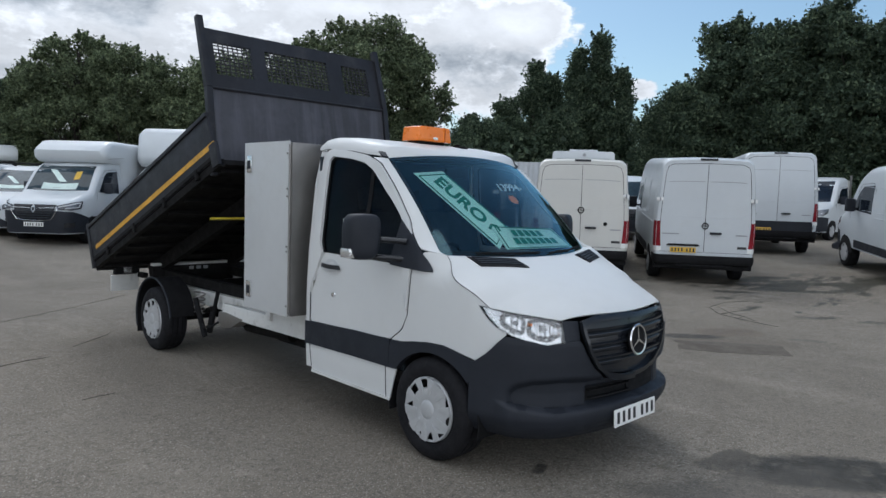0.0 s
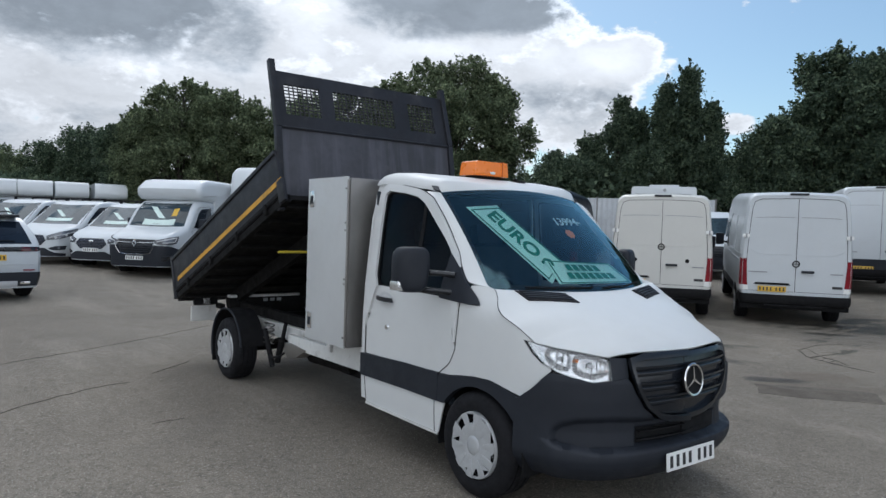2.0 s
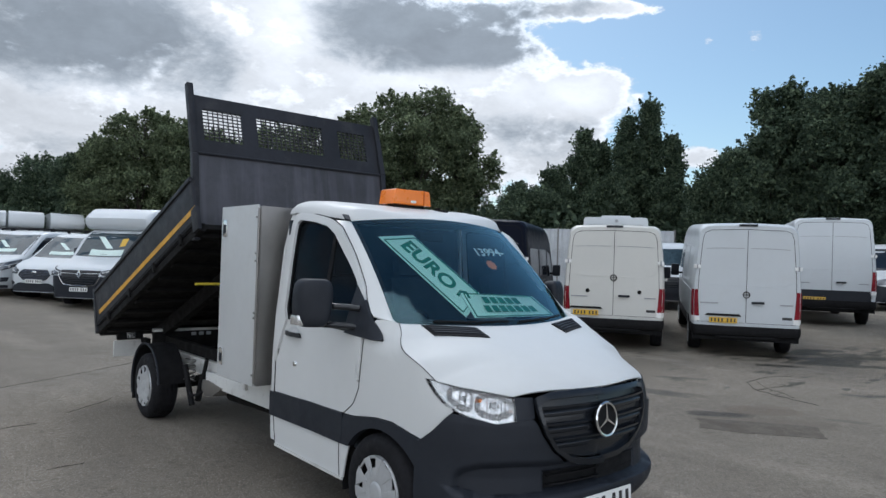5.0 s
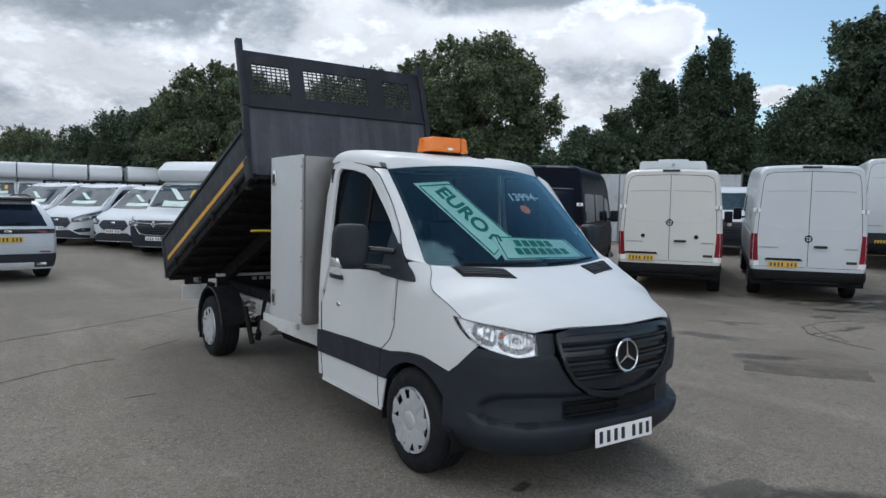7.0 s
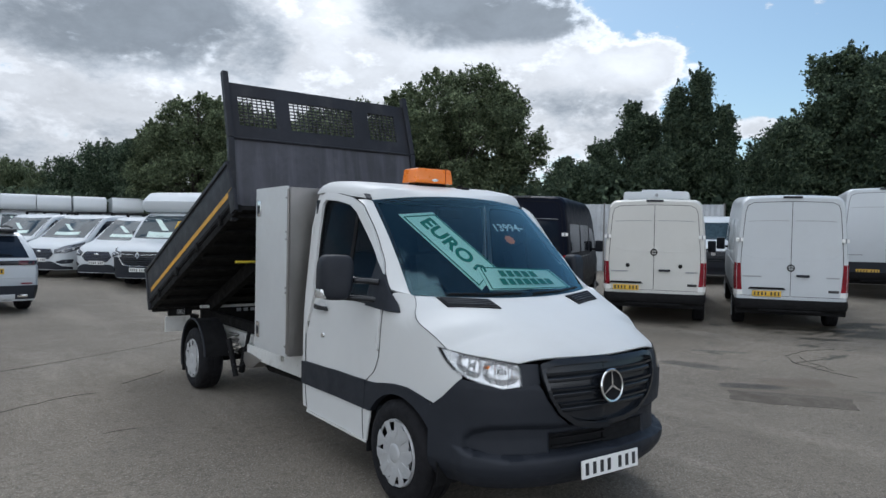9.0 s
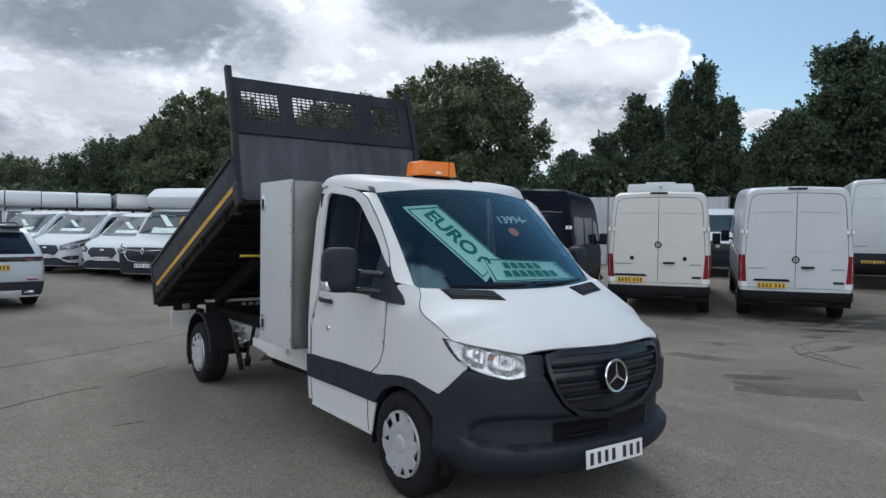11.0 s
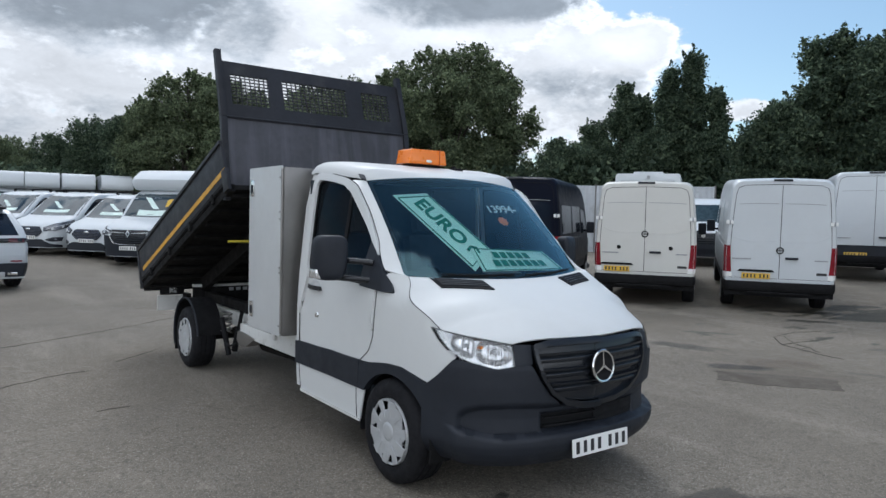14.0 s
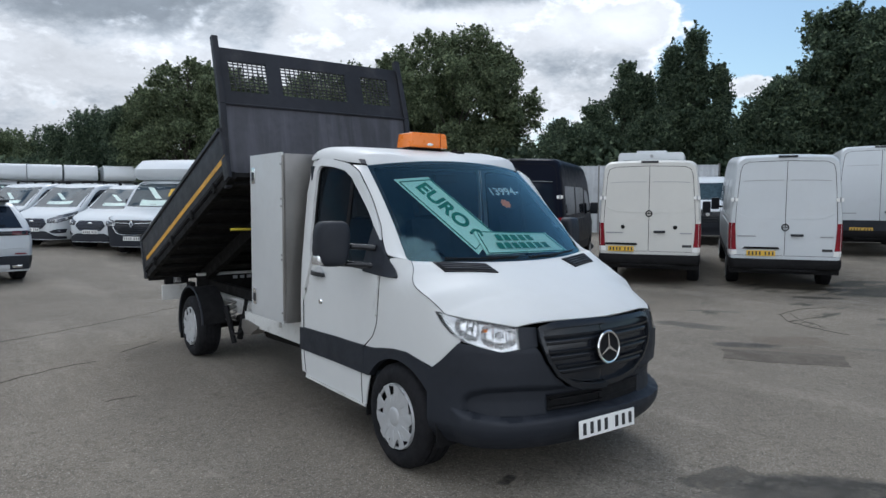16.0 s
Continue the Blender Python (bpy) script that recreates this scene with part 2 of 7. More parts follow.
M = dict(
    paint=mat("white_paint", (0.605, 0.612, 0.605), 0.38, vary=0.03, scale=2, coat=0.03, spec=0.25, dirt=((0.45, 0.43, 0.38), 0.10)),
    van_white=mat("van_white_paint", (0.53, 0.56, 0.58), 0.36, vary=0.03, scale=2, coat=0.25, dirt=((0.42, 0.40, 0.36), 0.14)),
    cream=mat("off_white_paint", (0.575, 0.57, 0.535), 0.4, vary=0.03, scale=2, coat=0.2, dirt=((0.42, 0.40, 0.36), 0.16)),
    plastic=mat("dark_grey_plastic", (0.016, 0.019, 0.026), 0.55, vary=0.15, scale=5, bump=0.12, bump_scale=350, spec=0.3),
    gloss_black=mat("gloss_black_plastic", (0.012, 0.014, 0.018), 0.22, vary=0.1, scale=5),
    matt_black=mat("matt_black", (0.008, 0.008, 0.009), 0.75, vary=0.2, scale=8, spec=0.2),
    rubber=mat("tyre_rubber", (0.009, 0.009, 0.011), 0.8, vary=0.25, scale=12, bump=0.3, bump_scale=90, dirt=((0.05, 0.046, 0.042), 0.2), spec=0.25),
    trim=mat("silver_plastic_trim", (0.50, 0.51, 0.52), 0.42, metal=0.35, vary=0.08, scale=10, dirt=((0.2, 0.19, 0.17), 0.25)),
    chrome=mat("chrome", (0.8, 0.81, 0.82), 0.12, metal=1.0, vary=0.04, scale=8),
    steel=mat("stainless_steel", (0.26, 0.25, 0.24), 0.38, metal=0.85, vary=0.10, scale=3, bump=0.05, bump_scale=120),
    alloy=mat("white_toolbox_paint", (0.50, 0.51, 0.51), 0.42, vary=0.05, scale=3, dirt=((0.35, 0.33, 0.30), 0.2), bump=0.02, bump_scale=20),
    body_steel=mat("worn_black_steel", (0.017, 0.018, 0.023), 0.52, vary=0.35, scale=4, bump=0.1, bump_scale=40, dirt=((0.060, 0.056, 0.056), 0.55), spec=0.35),
    panel_steel=mat("scuffed_grey_steel", (0.046, 0.046, 0.056), 0.48, vary=0.35, scale=3, bump=0.1, bump_scale=30, dirt=((0.13, 0.125, 0.13), 0.35), streak=0.55),
    under=mat("dark_underbody", (0.008, 0.0075, 0.0075), 0.8, vary=0.4, scale=6, bump=0.2, bump_scale=50, spec=0.2),
    chassis=mat("white_chassis_paint", (0.62, 0.62, 0.60), 0.5, vary=0.08, scale=6, dirt=((0.16, 0.14, 0.12), 0.6)),
    yellow=mat("yellow_tape", (0.62, 0.33, 0.03), 0.5, vary=0.18, scale=14, dirt=((0.12, 0.09, 0.05), 0.6)),
    prop=mat("yellow_paint", (0.70, 0.58, 0.05), 0.5, vary=0.1, scale=10),
    amber=mat("amber_plastic", (0.80, 0.20, 0.015), 0.3, vary=0.08, scale=10, coat=0.4),
    amber_dark=mat("amber_base", (0.50, 0.11, 0.015), 0.4, vary=0.1, scale=10),
    red=mat("red_lamp", (0.20, 0.010, 0.018), 0.22, vary=0.35, scale=9, spec=0.35, dirt=((0.05, 0.006, 0.010), 0.7)),
    dark_red=mat("smoked_red_lamp", (0.07, 0.006, 0.012), 0.15, vary=0.2, scale=20, coat=0.5),
    orange=mat("orange_card", (0.85, 0.22, 0.07), 0.6, vary=0.05),
    clear_lamp=mat("lamp_reflector", (0.66, 0.66, 0.66), 0.24, metal=0.8, vary=0.10, scale=14),
    far_lamp=mat("van_headlamp", (0.16, 0.17, 0.19), 0.15, metal=0.4, vary=0.6, scale=14, coat=0.6),
    plate_w=mat("white_plate", (0.78, 0.78, 0.76), 0.4, vary=0.03),
    plate_y=mat("yellow_plate", (0.62, 0.38, 0.03), 0.4, vary=0.04),
    ink=mat("black_ink", (0.02, 0.02, 0.022), 0.5, vary=0.05),
    grey_ink=mat("grey_lettering", (0.28, 0.29, 0.30), 0.4, vary=0.05),
    board=mat("pale_green_board", (0.72, 0.96, 0.86), 0.45, vary=0.04, scale=4),
    card=mat("pale_card", (0.62, 0.74, 0.69), 0.5, vary=0.12, scale=9),
    green=mat("green_lettering", (0.005, 0.20, 0.13), 0.5, vary=0.05),
    white_ink=mat("white_marker", (0.80, 0.84, 0.84), 0.6, vary=0.05),
    trim_cloth=mat("dark_cabin_cloth", (0.020, 0.028, 0.036), 0.85, vary=0.2, scale=20, bump=0.1, bump_scale=200),
    dash=mat("dark_dashboard", (0.028, 0.032, 0.038), 0.6, vary=0.1, scale=20),
    black_paint=mat("black_paint", (0.006, 0.008, 0.016), 0.35, vary=0.1, scale=3, spec=0.05),
    blue_grille=mat("dark_blue_grille", (0.03, 0.04, 0.07), 0.3, vary=0.2, scale=12),
    fence=mat("galvanised_fence_sheet", (0.42, 0.44, 0.46), 0.55, metal=0.2, vary=0.12, scale=2, dirt=((0.2, 0.19, 0.17), 0.4)),
    joint=mat("tar_joint", (0.050, 0.043, 0.036), 0.95, vary=0.3, scale=8, spec=0.05),
    bark=mat("bark", (0.050, 0.044, 0.036), 0.9, vary=0.3, scale=6, bump=0.6, bump_scale=25),
    glass=glass_mat("windscreen_glass", (0.82, 0.97, 0.98), 1.75, 0.0, (0.50, 0.86, 1.0)),
    dark_glass=glass_mat("side_glass", (0.22, 0.24, 0.26), 1.4, 0.0, (0.22, 0.27, 0.33)),
    lens=glass_mat("lamp_lens", (0.95, 0.96, 0.97)),
    tint_glass=mat("dark_window", (0.010, 0.015, 0.024), 0.06, vary=0.2, scale=3, spec=0.45),
    silver_glass=mat("far_windscreen", (0.026, 0.042, 0.050), 0.03, vary=0.6, scale=2.5, spec=0.5),
)
from mathutils.bvhtree import BVHTree


# ---- building helpers ----
def part(name, bm, material, parent=None, label="", sharp=38):
    """One mesh object out of a bmesh, under a thing or a part."""
    bm.normal_update()
    me = bpy.data.meshes.new(name)
    bm.to_mesh(me)
    bm.free()
    me.materials.append(material)
    me.polygons.foreach_set("use_smooth", [True] * len(me.polygons))
    me.set_sharp_from_angle(angle=radians(sharp))
    ob = new(name, me)
    ob.parent = parent
    return tagged(ob, label)


def again(ob, name, parent, m):
    """Another part on the same mesh."""
    o = new(name, ob.data)
    o.parent = parent
    o.matrix_basis = m
    return o


def thing(name, label, category, group="", m=None):
    ob = new(name)
    ob.empty_display_size = 0.2
    if m is not None:
        ob.matrix_basis = m
    return tagged(ob, label, category, group)


def box(bm, x0, x1, y0, y1, z0, z1, bevel=0.0, m=None):
    r = bmesh.ops.create_cube(bm, size=1.0)
    vs = r["verts"]
    for v in vs:
        v.co = Vector(((x0 + x1) / 2 + v.co.x * (x1 - x0), (y0 + y1) / 2 + v.co.y * (y1 - y0), (z0 + z1) / 2 + v.co.z * (z1 - z0)))
    if bevel:
        es = list({e for v in vs for e in v.link_edges})
        out = bmesh.ops.bevel(bm, geom=es, offset=bevel, segments=2, affect="EDGES", profile=0.7)
        vs = list({v for f in out["faces"] for v in f.verts} | {v for v in vs if v.is_valid})
    if m is not None:
        for v in vs:
            v.co = m @ v.co
    return bm


def B():
    return bmesh.new()


def cyl(bm, a, b, r0, r1=None, seg=16, caps=True):
    """A round bar from a to b."""
    a, b = Vector(a), Vector(b)
    q = (b - a).to_track_quat("Z", "Y").to_matrix().to_4x4()
    bmesh.ops.create_cone(bm, cap_ends=caps, segments=seg, radius1=r0, radius2=r0 if r1 is None else r1, depth=(b - a).length, matrix=Matrix.Translation((a + b) / 2) @ q)
    return bm


def tube(bm, points, r, seg=8):
    """One round bar swept along the points."""
    ps = [Vector(p) for p in points]
    rings, side = [], None
    for i, p in enumerate(ps):
        way = (ps[min(i + 1, len(ps) - 1)] - ps[max(i - 1, 0)]).normalized()
        side = way.orthogonal() if side is None else side - way * side.dot(way)
        side = side.normalized() if side.length > 1e-6 else way.orthogonal().normalized()
        other = way.cross(side)
        rings.append([bm.verts.new(p + (side * math.cos(2 * math.pi * k / seg) + other * math.sin(2 * math.pi * k / seg)) * r) for k in range(seg)])
    for a, b in zip(rings, rings[1:]):
        for k in range(seg):
            n = (k + 1) % seg
            bm.faces.new((a[k], a[n], b[n], b[k]))
    bm.faces.new(rings[0][::-1])
    bm.faces.new(rings[-1])
    return bm


def grid(bm, rows, flip=False):
    """Quads between rows of points of equal length."""
    vs = [[bm.verts.new(p) for p in row] for row in rows]
    for a, b in zip(vs, vs[1:]):
        for i in range(len(a) - 1):
            f = (a[i], a[i + 1], b[i + 1], b[i])
            bm.faces.new(f[::-1] if flip else f)
    return vs


def resample(points, n):
    """n points at even steps along a line of corner points."""
    p = np.array(points, float)
    s = np.r_[0, np.cumsum(np.linalg.norm(np.diff(p, axis=0), axis=1))]
    return np.stack([np.interp(np.linspace(0, s[-1], n), s, c) for c in p.T], 1)


def smooth_line(points, n):
    """A Catmull-Rom curve through the points, n points long."""
    p = np.array(points, float)
    q = np.vstack([2 * p[0] - p[1], p, 2 * p[-1] - p[-2]])
    out = []
    for i in range(1, len(q) - 2):
        a, b, c, d = q[i - 1:i + 3]
        for t in np.linspace(0, 1, 12, endpoint=False):
            out.append(0.5 * (2 * b + (c - a) * t + (2 * a - 5 * b + 4 * c - d) * t * t + (3 * b - a - 3 * c + d) * t**3))
    out.append(q[-2])
    return resample(out, n)


def strip(bm, low, high, f, n=24, m=6):
    """A patch between two lines of the plane, carried into space by f."""
    a, b = resample(low, n), resample(high, n)
    return grid(bm, [[f(*(p + (q - p) * k / m)) for p, q in zip(a, b)] for k in range(m + 1)])


def thicken(bm, t, centre):
    """Turn an open sheet outwards from centre and give it thickness inwards."""
    bm.normal_update()
    c = Vector(centre)
    if sum((f.calc_center_median() - c).dot(f.normal) * f.calc_area() for f in bm.faces) < 0:
        bmesh.ops.reverse_faces(bm, faces=bm.faces[:])
    bm.normal_update()
    old, rim = bm.faces[:], [e for e in bm.edges if e.is_boundary]
    twin = {v: bm.verts.new(v.co - v.normal * t) for v in bm.verts[:]}
    for f in old:
        bm.faces.new([twin[v] for v in reversed(f.verts)])
    for e in rim:
        loop = e.link_loops[0]
        a, b = loop.vert, loop.link_loop_next.vert
        bm.faces.new((b, a, twin[a], twin[b]))
    return bm


def outward(bm, centre):
    """Turn an open sheet outwards from centre."""
    bm.normal_update()
    c = Vector(centre)
    wrong = [f for f in bm.faces if (f.calc_center_median() - c).dot(f.normal) < 0]
    if wrong:
        bmesh.ops.reverse_faces(bm, faces=wrong)
    return bm


def prism(bm, outline, axis, a, b, bevel=0.0):
    """A flat outline carried along one axis from a to b."""
    def at(p, k):
        p = list(p)
        p.insert(axis, k)
        return p
    v0, v1 = [bm.verts.new(at(p, a)) for p in outline], [bm.verts.new(at(p, b)) for p in outline]
    fs = [bm.faces.new(v0), bm.faces.new(v1[::-1])]
    for i in range(len(v0)):
        j = (i + 1) % len(v0)
        fs.append(bm.faces.new((v0[j], v0[i], v1[i], v1[j])))
    bmesh.ops.recalc_face_normals(bm, faces=fs)
    if bevel:
        es = list({e for f in fs for e in f.edges})
        bmesh.ops.bevel(bm, geom=es, offset=bevel, segments=2, affect="EDGES", profile=0.7)
    return bm


def lathe(bm, profile, centre, seg=40, axis=0):
    """A profile of (along the axis, radius) turned round an axis through centre."""
    rows = []
    for i in range(seg + 1):
        a = 2 * math.pi * i / seg
        row = []
        for k, r in profile:
            p = [r * math.cos(a), r * math.sin(a)]
            p.insert(axis, k)
            row.append(Vector(centre) + Vector(p))
        rows.append(row)
    grid(bm, rows)
    bmesh.ops.remove_doubles(bm, verts=bm.verts[:], dist=1e-5)
    bmesh.ops.recalc_face_normals(bm, faces=bm.faces[:])
    return bm


def lettering(name, text, size, material, parent, m, depth=0.001, bold=0.0):
    cu = bpy.data.curves.new(name, "FONT")
    cu.body, cu.size, cu.extrude, cu.align_x, cu.align_y, cu.offset = text, size, depth, "CENTER", "CENTER", bold
    tmp = bpy.data.objects.new("text", cu)
    scene.collection.objects.link(tmp)
    me = bpy.data.meshes.new_from_object(tmp.evaluated_get(bpy.context.evaluated_depsgraph_get()))
    bpy.data.objects.remove(tmp)
    me.materials.clear()
    me.materials.append(material)
    ob = new(name, me)
    ob.parent, ob.matrix_basis = parent, m
    return ob


def ground_z(x, y):
    """The yard rises very gently away from the truck."""
    a, b = min(max((x - 11) / 6, 0), 1), min(max((y - 16) / 4, 0), 1)
    near = min(max((3.6 - y) / 3.0, 0), 1)
    lift = 0.033 * near * near * (3 - 2 * near) * math.exp(-(x * x + y * y) / 60)
    return lift + 0.010 * min(max(0.0, math.hypot(x, y) - 4.0), 45.0) + 0.29 * a * a * (3 - 2 * a) + 0.18 * b * b * (3 - 2 * b)


def frame_of(origin, right, upward):
    """A pose whose x runs to the right and whose y runs upward on a flat face."""
    r = Vector(right).normalized()
    n = r.cross(Vector(upward)).normalized()
    u = n.cross(r)
    m = Matrix((r, u, n)).transposed().to_4x4()
    m.translation = origin
    return m


def plate(parent, m, material, label):
    """A number plate with two groups of dark bars; m: centre, x right, y up."""
    p = part("number_plate", box(B(), -0.26, 0.26, -0.055, 0.055, -0.004, 0.004, 0.003), material, parent, label)
    p.matrix_basis = m
    bar = None
    for i in range(7):
        x = -0.215 + i * 0.066 + (0.035 if i > 3 else 0)
        if bar is None:
            bar = part("plate_bar", box(B(), -0.015, 0.015, -0.036, 0.036, 0.004, 0.0055), M["ink"], p)
            bar.matrix_basis = pose(x, 0, 0)
        else:
            again(bar, "plate_bar", p, pose(x, 0, 0))
    return p


def wheel_set(parent, m, r=0.352, width=0.225, spokes=9, trim=None, label=""):
    """A wheel whose outer face looks along -x: steel rim, tyre with grooves, plastic cover with slots."""
    hub = part("wheel", lathe(B(), [(0.05, 0.0), (0.05, r * 0.55), (0.02, r * 0.60), (-0.01, r * 0.625), (width, r * 0.625)], (0, 0, 0), 32), M["matt_black"], parent, label)
    hub.matrix_basis = m
    s, w = r * 0.62, width
    prof = [(0.02, s), (-0.012, s + 0.012), (-0.022, s + 0.045), (-0.018, r - 0.045), (0.0, r - 0.015), (0.02, r - 0.003)]
    for g in (0.26, 0.5, 0.74):
        prof += [(w * g - 0.007, r), (w * g - 0.005, r - 0.008), (w * g + 0.005, r - 0.008), (w * g + 0.007, r)]
    prof += [(w - 0.02, r - 0.003), (w, r - 0.015), (w + 0.018, r - 0.045), (w + 0.02, s + 0.04), (w - 0.02, s)]
    tyre = part("tyre", lathe(B(), prof, (0, 0, 0), 48), M["rubber"], hub, "worn black rubber tyre")
    cover = B()
    R = r * 0.62
    # a dished disc with windows near its rim, raised arcs between them and a plain cap
    lathe(cover, [(-0.030, 0.0), (-0.030, R * 0.20), (-0.027, R * 0.26), (-0.022, R * 0.30), (-0.026, R * 0.36), (-0.024, R * 0.60), (-0.021, R * 0.66), (0.010, R * 0.68)], (0, 0, 0), 36)
    extra = B()
    lathe(extra, [(-0.016, R * 0.93), (-0.020, R * 0.985), (-0.010, R * 1.015), (0.002, R * 1.015), (-0.003, R * 0.94), (-0.016, R * 0.93)], (0, 0, 0), 40)
    tmp = bpy.data.meshes.new("tmp")
    extra.to_mesh(tmp)
    extra.free()
    cover.from_mesh(tmp)
    bpy.data.meshes.remove(tmp)
    for i in range(spokes):
        rot = Matrix.Rotation(2 * math.pi * i / spokes, 4, "X")
        w0, w1 = R * 0.62 * math.pi / spokes * 0.50, R * 0.95 * math.pi / spokes * 0.54
        old = len(cover.verts)
        prism(cover, [(-w0, R * 0.60), (w0, R * 0.60), (w1, R * 1.0), (-w1, R * 1.0)], 0, -0.022, -0.010)
        prism(cover, [(-w0 * 0.45, R * 0.46), (w0 * 0.45, R * 0.46), (w1 * 0.9, R * 0.99), (-w1 * 0.9, R * 0.99)], 0, -0.028, -0.021, 0.002)
        cover.verts.ensure_lookup_table()
        for v in cover.verts[old:]:
            v.co = rot @ v.co
    part("wheel_trim", cover, trim or M["trim"], hub, "silver plastic wheel cover with slots")
    return hub

# ---- the tipper truck; its nose points to -y, the front axle stands at y = 0 ----
PLAN = [(0.25, -0.958), (0, -0.972), (-0.25, -0.958), (-0.48, -0.918), (-0.69, -0.835), (-0.835, -0.71), (-0.915, -0.545), (-0.95, -0.35), (-0.972, -0.12), (-0.978, 0.2), (-0.978, 0.8), (-0.972, 1.42)]
PL = smooth_line(PLAN, 700)
PL = PL[np.argmin(np.abs(PL[:, 0])):]
PS = np.r_[0, np.cumsum(np.linalg.norm(np.diff(PL, axis=0), axis=1))]
HEIGHTS = [.25, .36, .47, .6, .8, .9, 1.0, 1.05, 1.15, 1.29, 1.5, 1.75, 2.0, 2.1, 2.2]
SIDE_IN = [.03, .012, .004, 0, 0, 0, 0, .002, .006, .014, .04, .067, .098, .125, .18]
NOSE_IN = [.095, .05, .046, .055, .042, .042, .062, .08, .16, .30, .5, .7, .9, 1.0, 1.1]


def cab_skin(s, z, out=0.0, sign=-1):
    """The cab's outer skin: s metres round the plan from the nose's middle, z up, out: proud of it. sign -1: the driver's side."""
    x, y = np.interp(s, PS, PL[:, 0]), np.interp(s, PS, PL[:, 1])
    a, b = max(s - 0.02, 0), min(s + 0.02, PS[-1])
    tx, ty = np.interp(b, PS, PL[:, 0]) - np.interp(a, PS, PL[:, 0]), np.interp(b, PS, PL[:, 1]) - np.interp(a, PS, PL[:, 1])
    n = math.hypot(tx, ty)
    nx, ny = -ty / n, tx / n
    w = min(max((y + 0.30) / -0.45, 0), 1)
    w = w * w * (3 - 2 * w)
    d = (1 - w) * np.interp(z, HEIGHTS, SIDE_IN) + w * np.interp(z, HEIGHTS, NOSE_IN) - out
    a, b = min(max((z - 1.33) / 0.5, 0), 1), min(max((2.75 - s) / 0.9, 0), 1)
    d += 0.075 * a * a * (3 - 2 * a) * b * b * (3 - 2 * b)
    # the wing tapers in towards the foot of the windscreen
    a, b = min(max((z - 1.24) / 0.15, 0), 1), min(max((1.80 - s) / 0.18, 0), 1)
    d += 0.075 * a * a * (3 - 2 * a) * b * b * (3 - 2 * b)
    return Vector((-sign * (x - nx * d), y - ny * d, z))


def both_sides(name, low, high, material, parent, n=24, m=6, out=0.0, thick=0.012, label="", smooth=False):
    """A panel on each flank of the cab, between two lines of (s, z)."""
    made = []
    if smooth:
        low, high = smooth_line(low, 60), smooth_line(high, 60)
    for sign in (-1, 1):
        bm = B()
        strip(bm, low, high, lambda s, z: cab_skin(s, z, out, sign), n, m)
        thicken(bm, thick, (0, 0.4, 1.0))
        made.append(part(name, bm, material, parent, label))
    return made


STANCE = pose(0, 0, 0, 0, 0, -0.35) @ Matrix.Diagonal((0.98, 1, 1, 1))
truck = thing("tipper_truck", "white tipper truck with raised black body parked on concrete", "truck", "", STANCE)
WHITE, DARK = M["paint"], M["plastic"]

# front wings above the arch, behind the headlight
wing_low = [(1.262, 0.772), (1.40, 0.803), (1.515, 0.826), (1.663, 0.822), (1.80, 0.805), (1.90, 0.788), (2.035, 0.782)]
wing_high = [(1.262, 1.163), (1.30, 1.188), (1.43, 1.247), (1.50, 1.300), (1.54, 1.345), (1.60, 1.395), (1.755, 1.41), (1.842, 1.279), (1.856, 1.12), (1.861, 0.97), (1.915, 0.865), (2.03, 0.786)]
both_sides("front_wing", wing_low, wing_high, WHITE, truck, 46, 8)
nose_low = [(1.062, 0.952), (1.12, 0.90), (1.177, 0.838), (1.262, 0.772)]
nose_high = [(1.068, 0.975), (1.135, 0.995), (1.205, 1.05), (1.262, 1.115)]
both_sides("wing_corner", nose_low, nose_high, WHITE, truck, 14, 5)
both_sides("wing_tip", [(1.262, 1.117), (1.195, 1.108)], [(1.262, 1.163), (1.195, 1.113)], WHITE, truck, 8, 3)

# doors: a ring of sheet metal round the window, the lower skin, the sill
door_out = [(1.865, 0.98), (1.848, 1.279), (1.80, 1.36), (1.912, 1.539), (1.953, 1.605), (2.038, 1.688), (2.182, 1.853), (2.324, 1.999), (2.463, 2.060), (2.67, 2.094), (2.92, 2.112), (2.955, 2.08), (2.965, 1.8), (2.985, 1.3), (2.99, 0.98)]
glass_line = [(1.93, 1.305), (1.93, 1.31), (1.935, 1.42), (1.958, 1.54), (1.985, 1.585), (2.045, 1.633), (2.233, 1.806), (2.379, 1.953), (2.474, 2.005), (2.642, 2.036), (2.86, 2.056), (2.895, 2.03), (2.90, 1.8), (2.90, 1.40), (2.86, 1.32)]
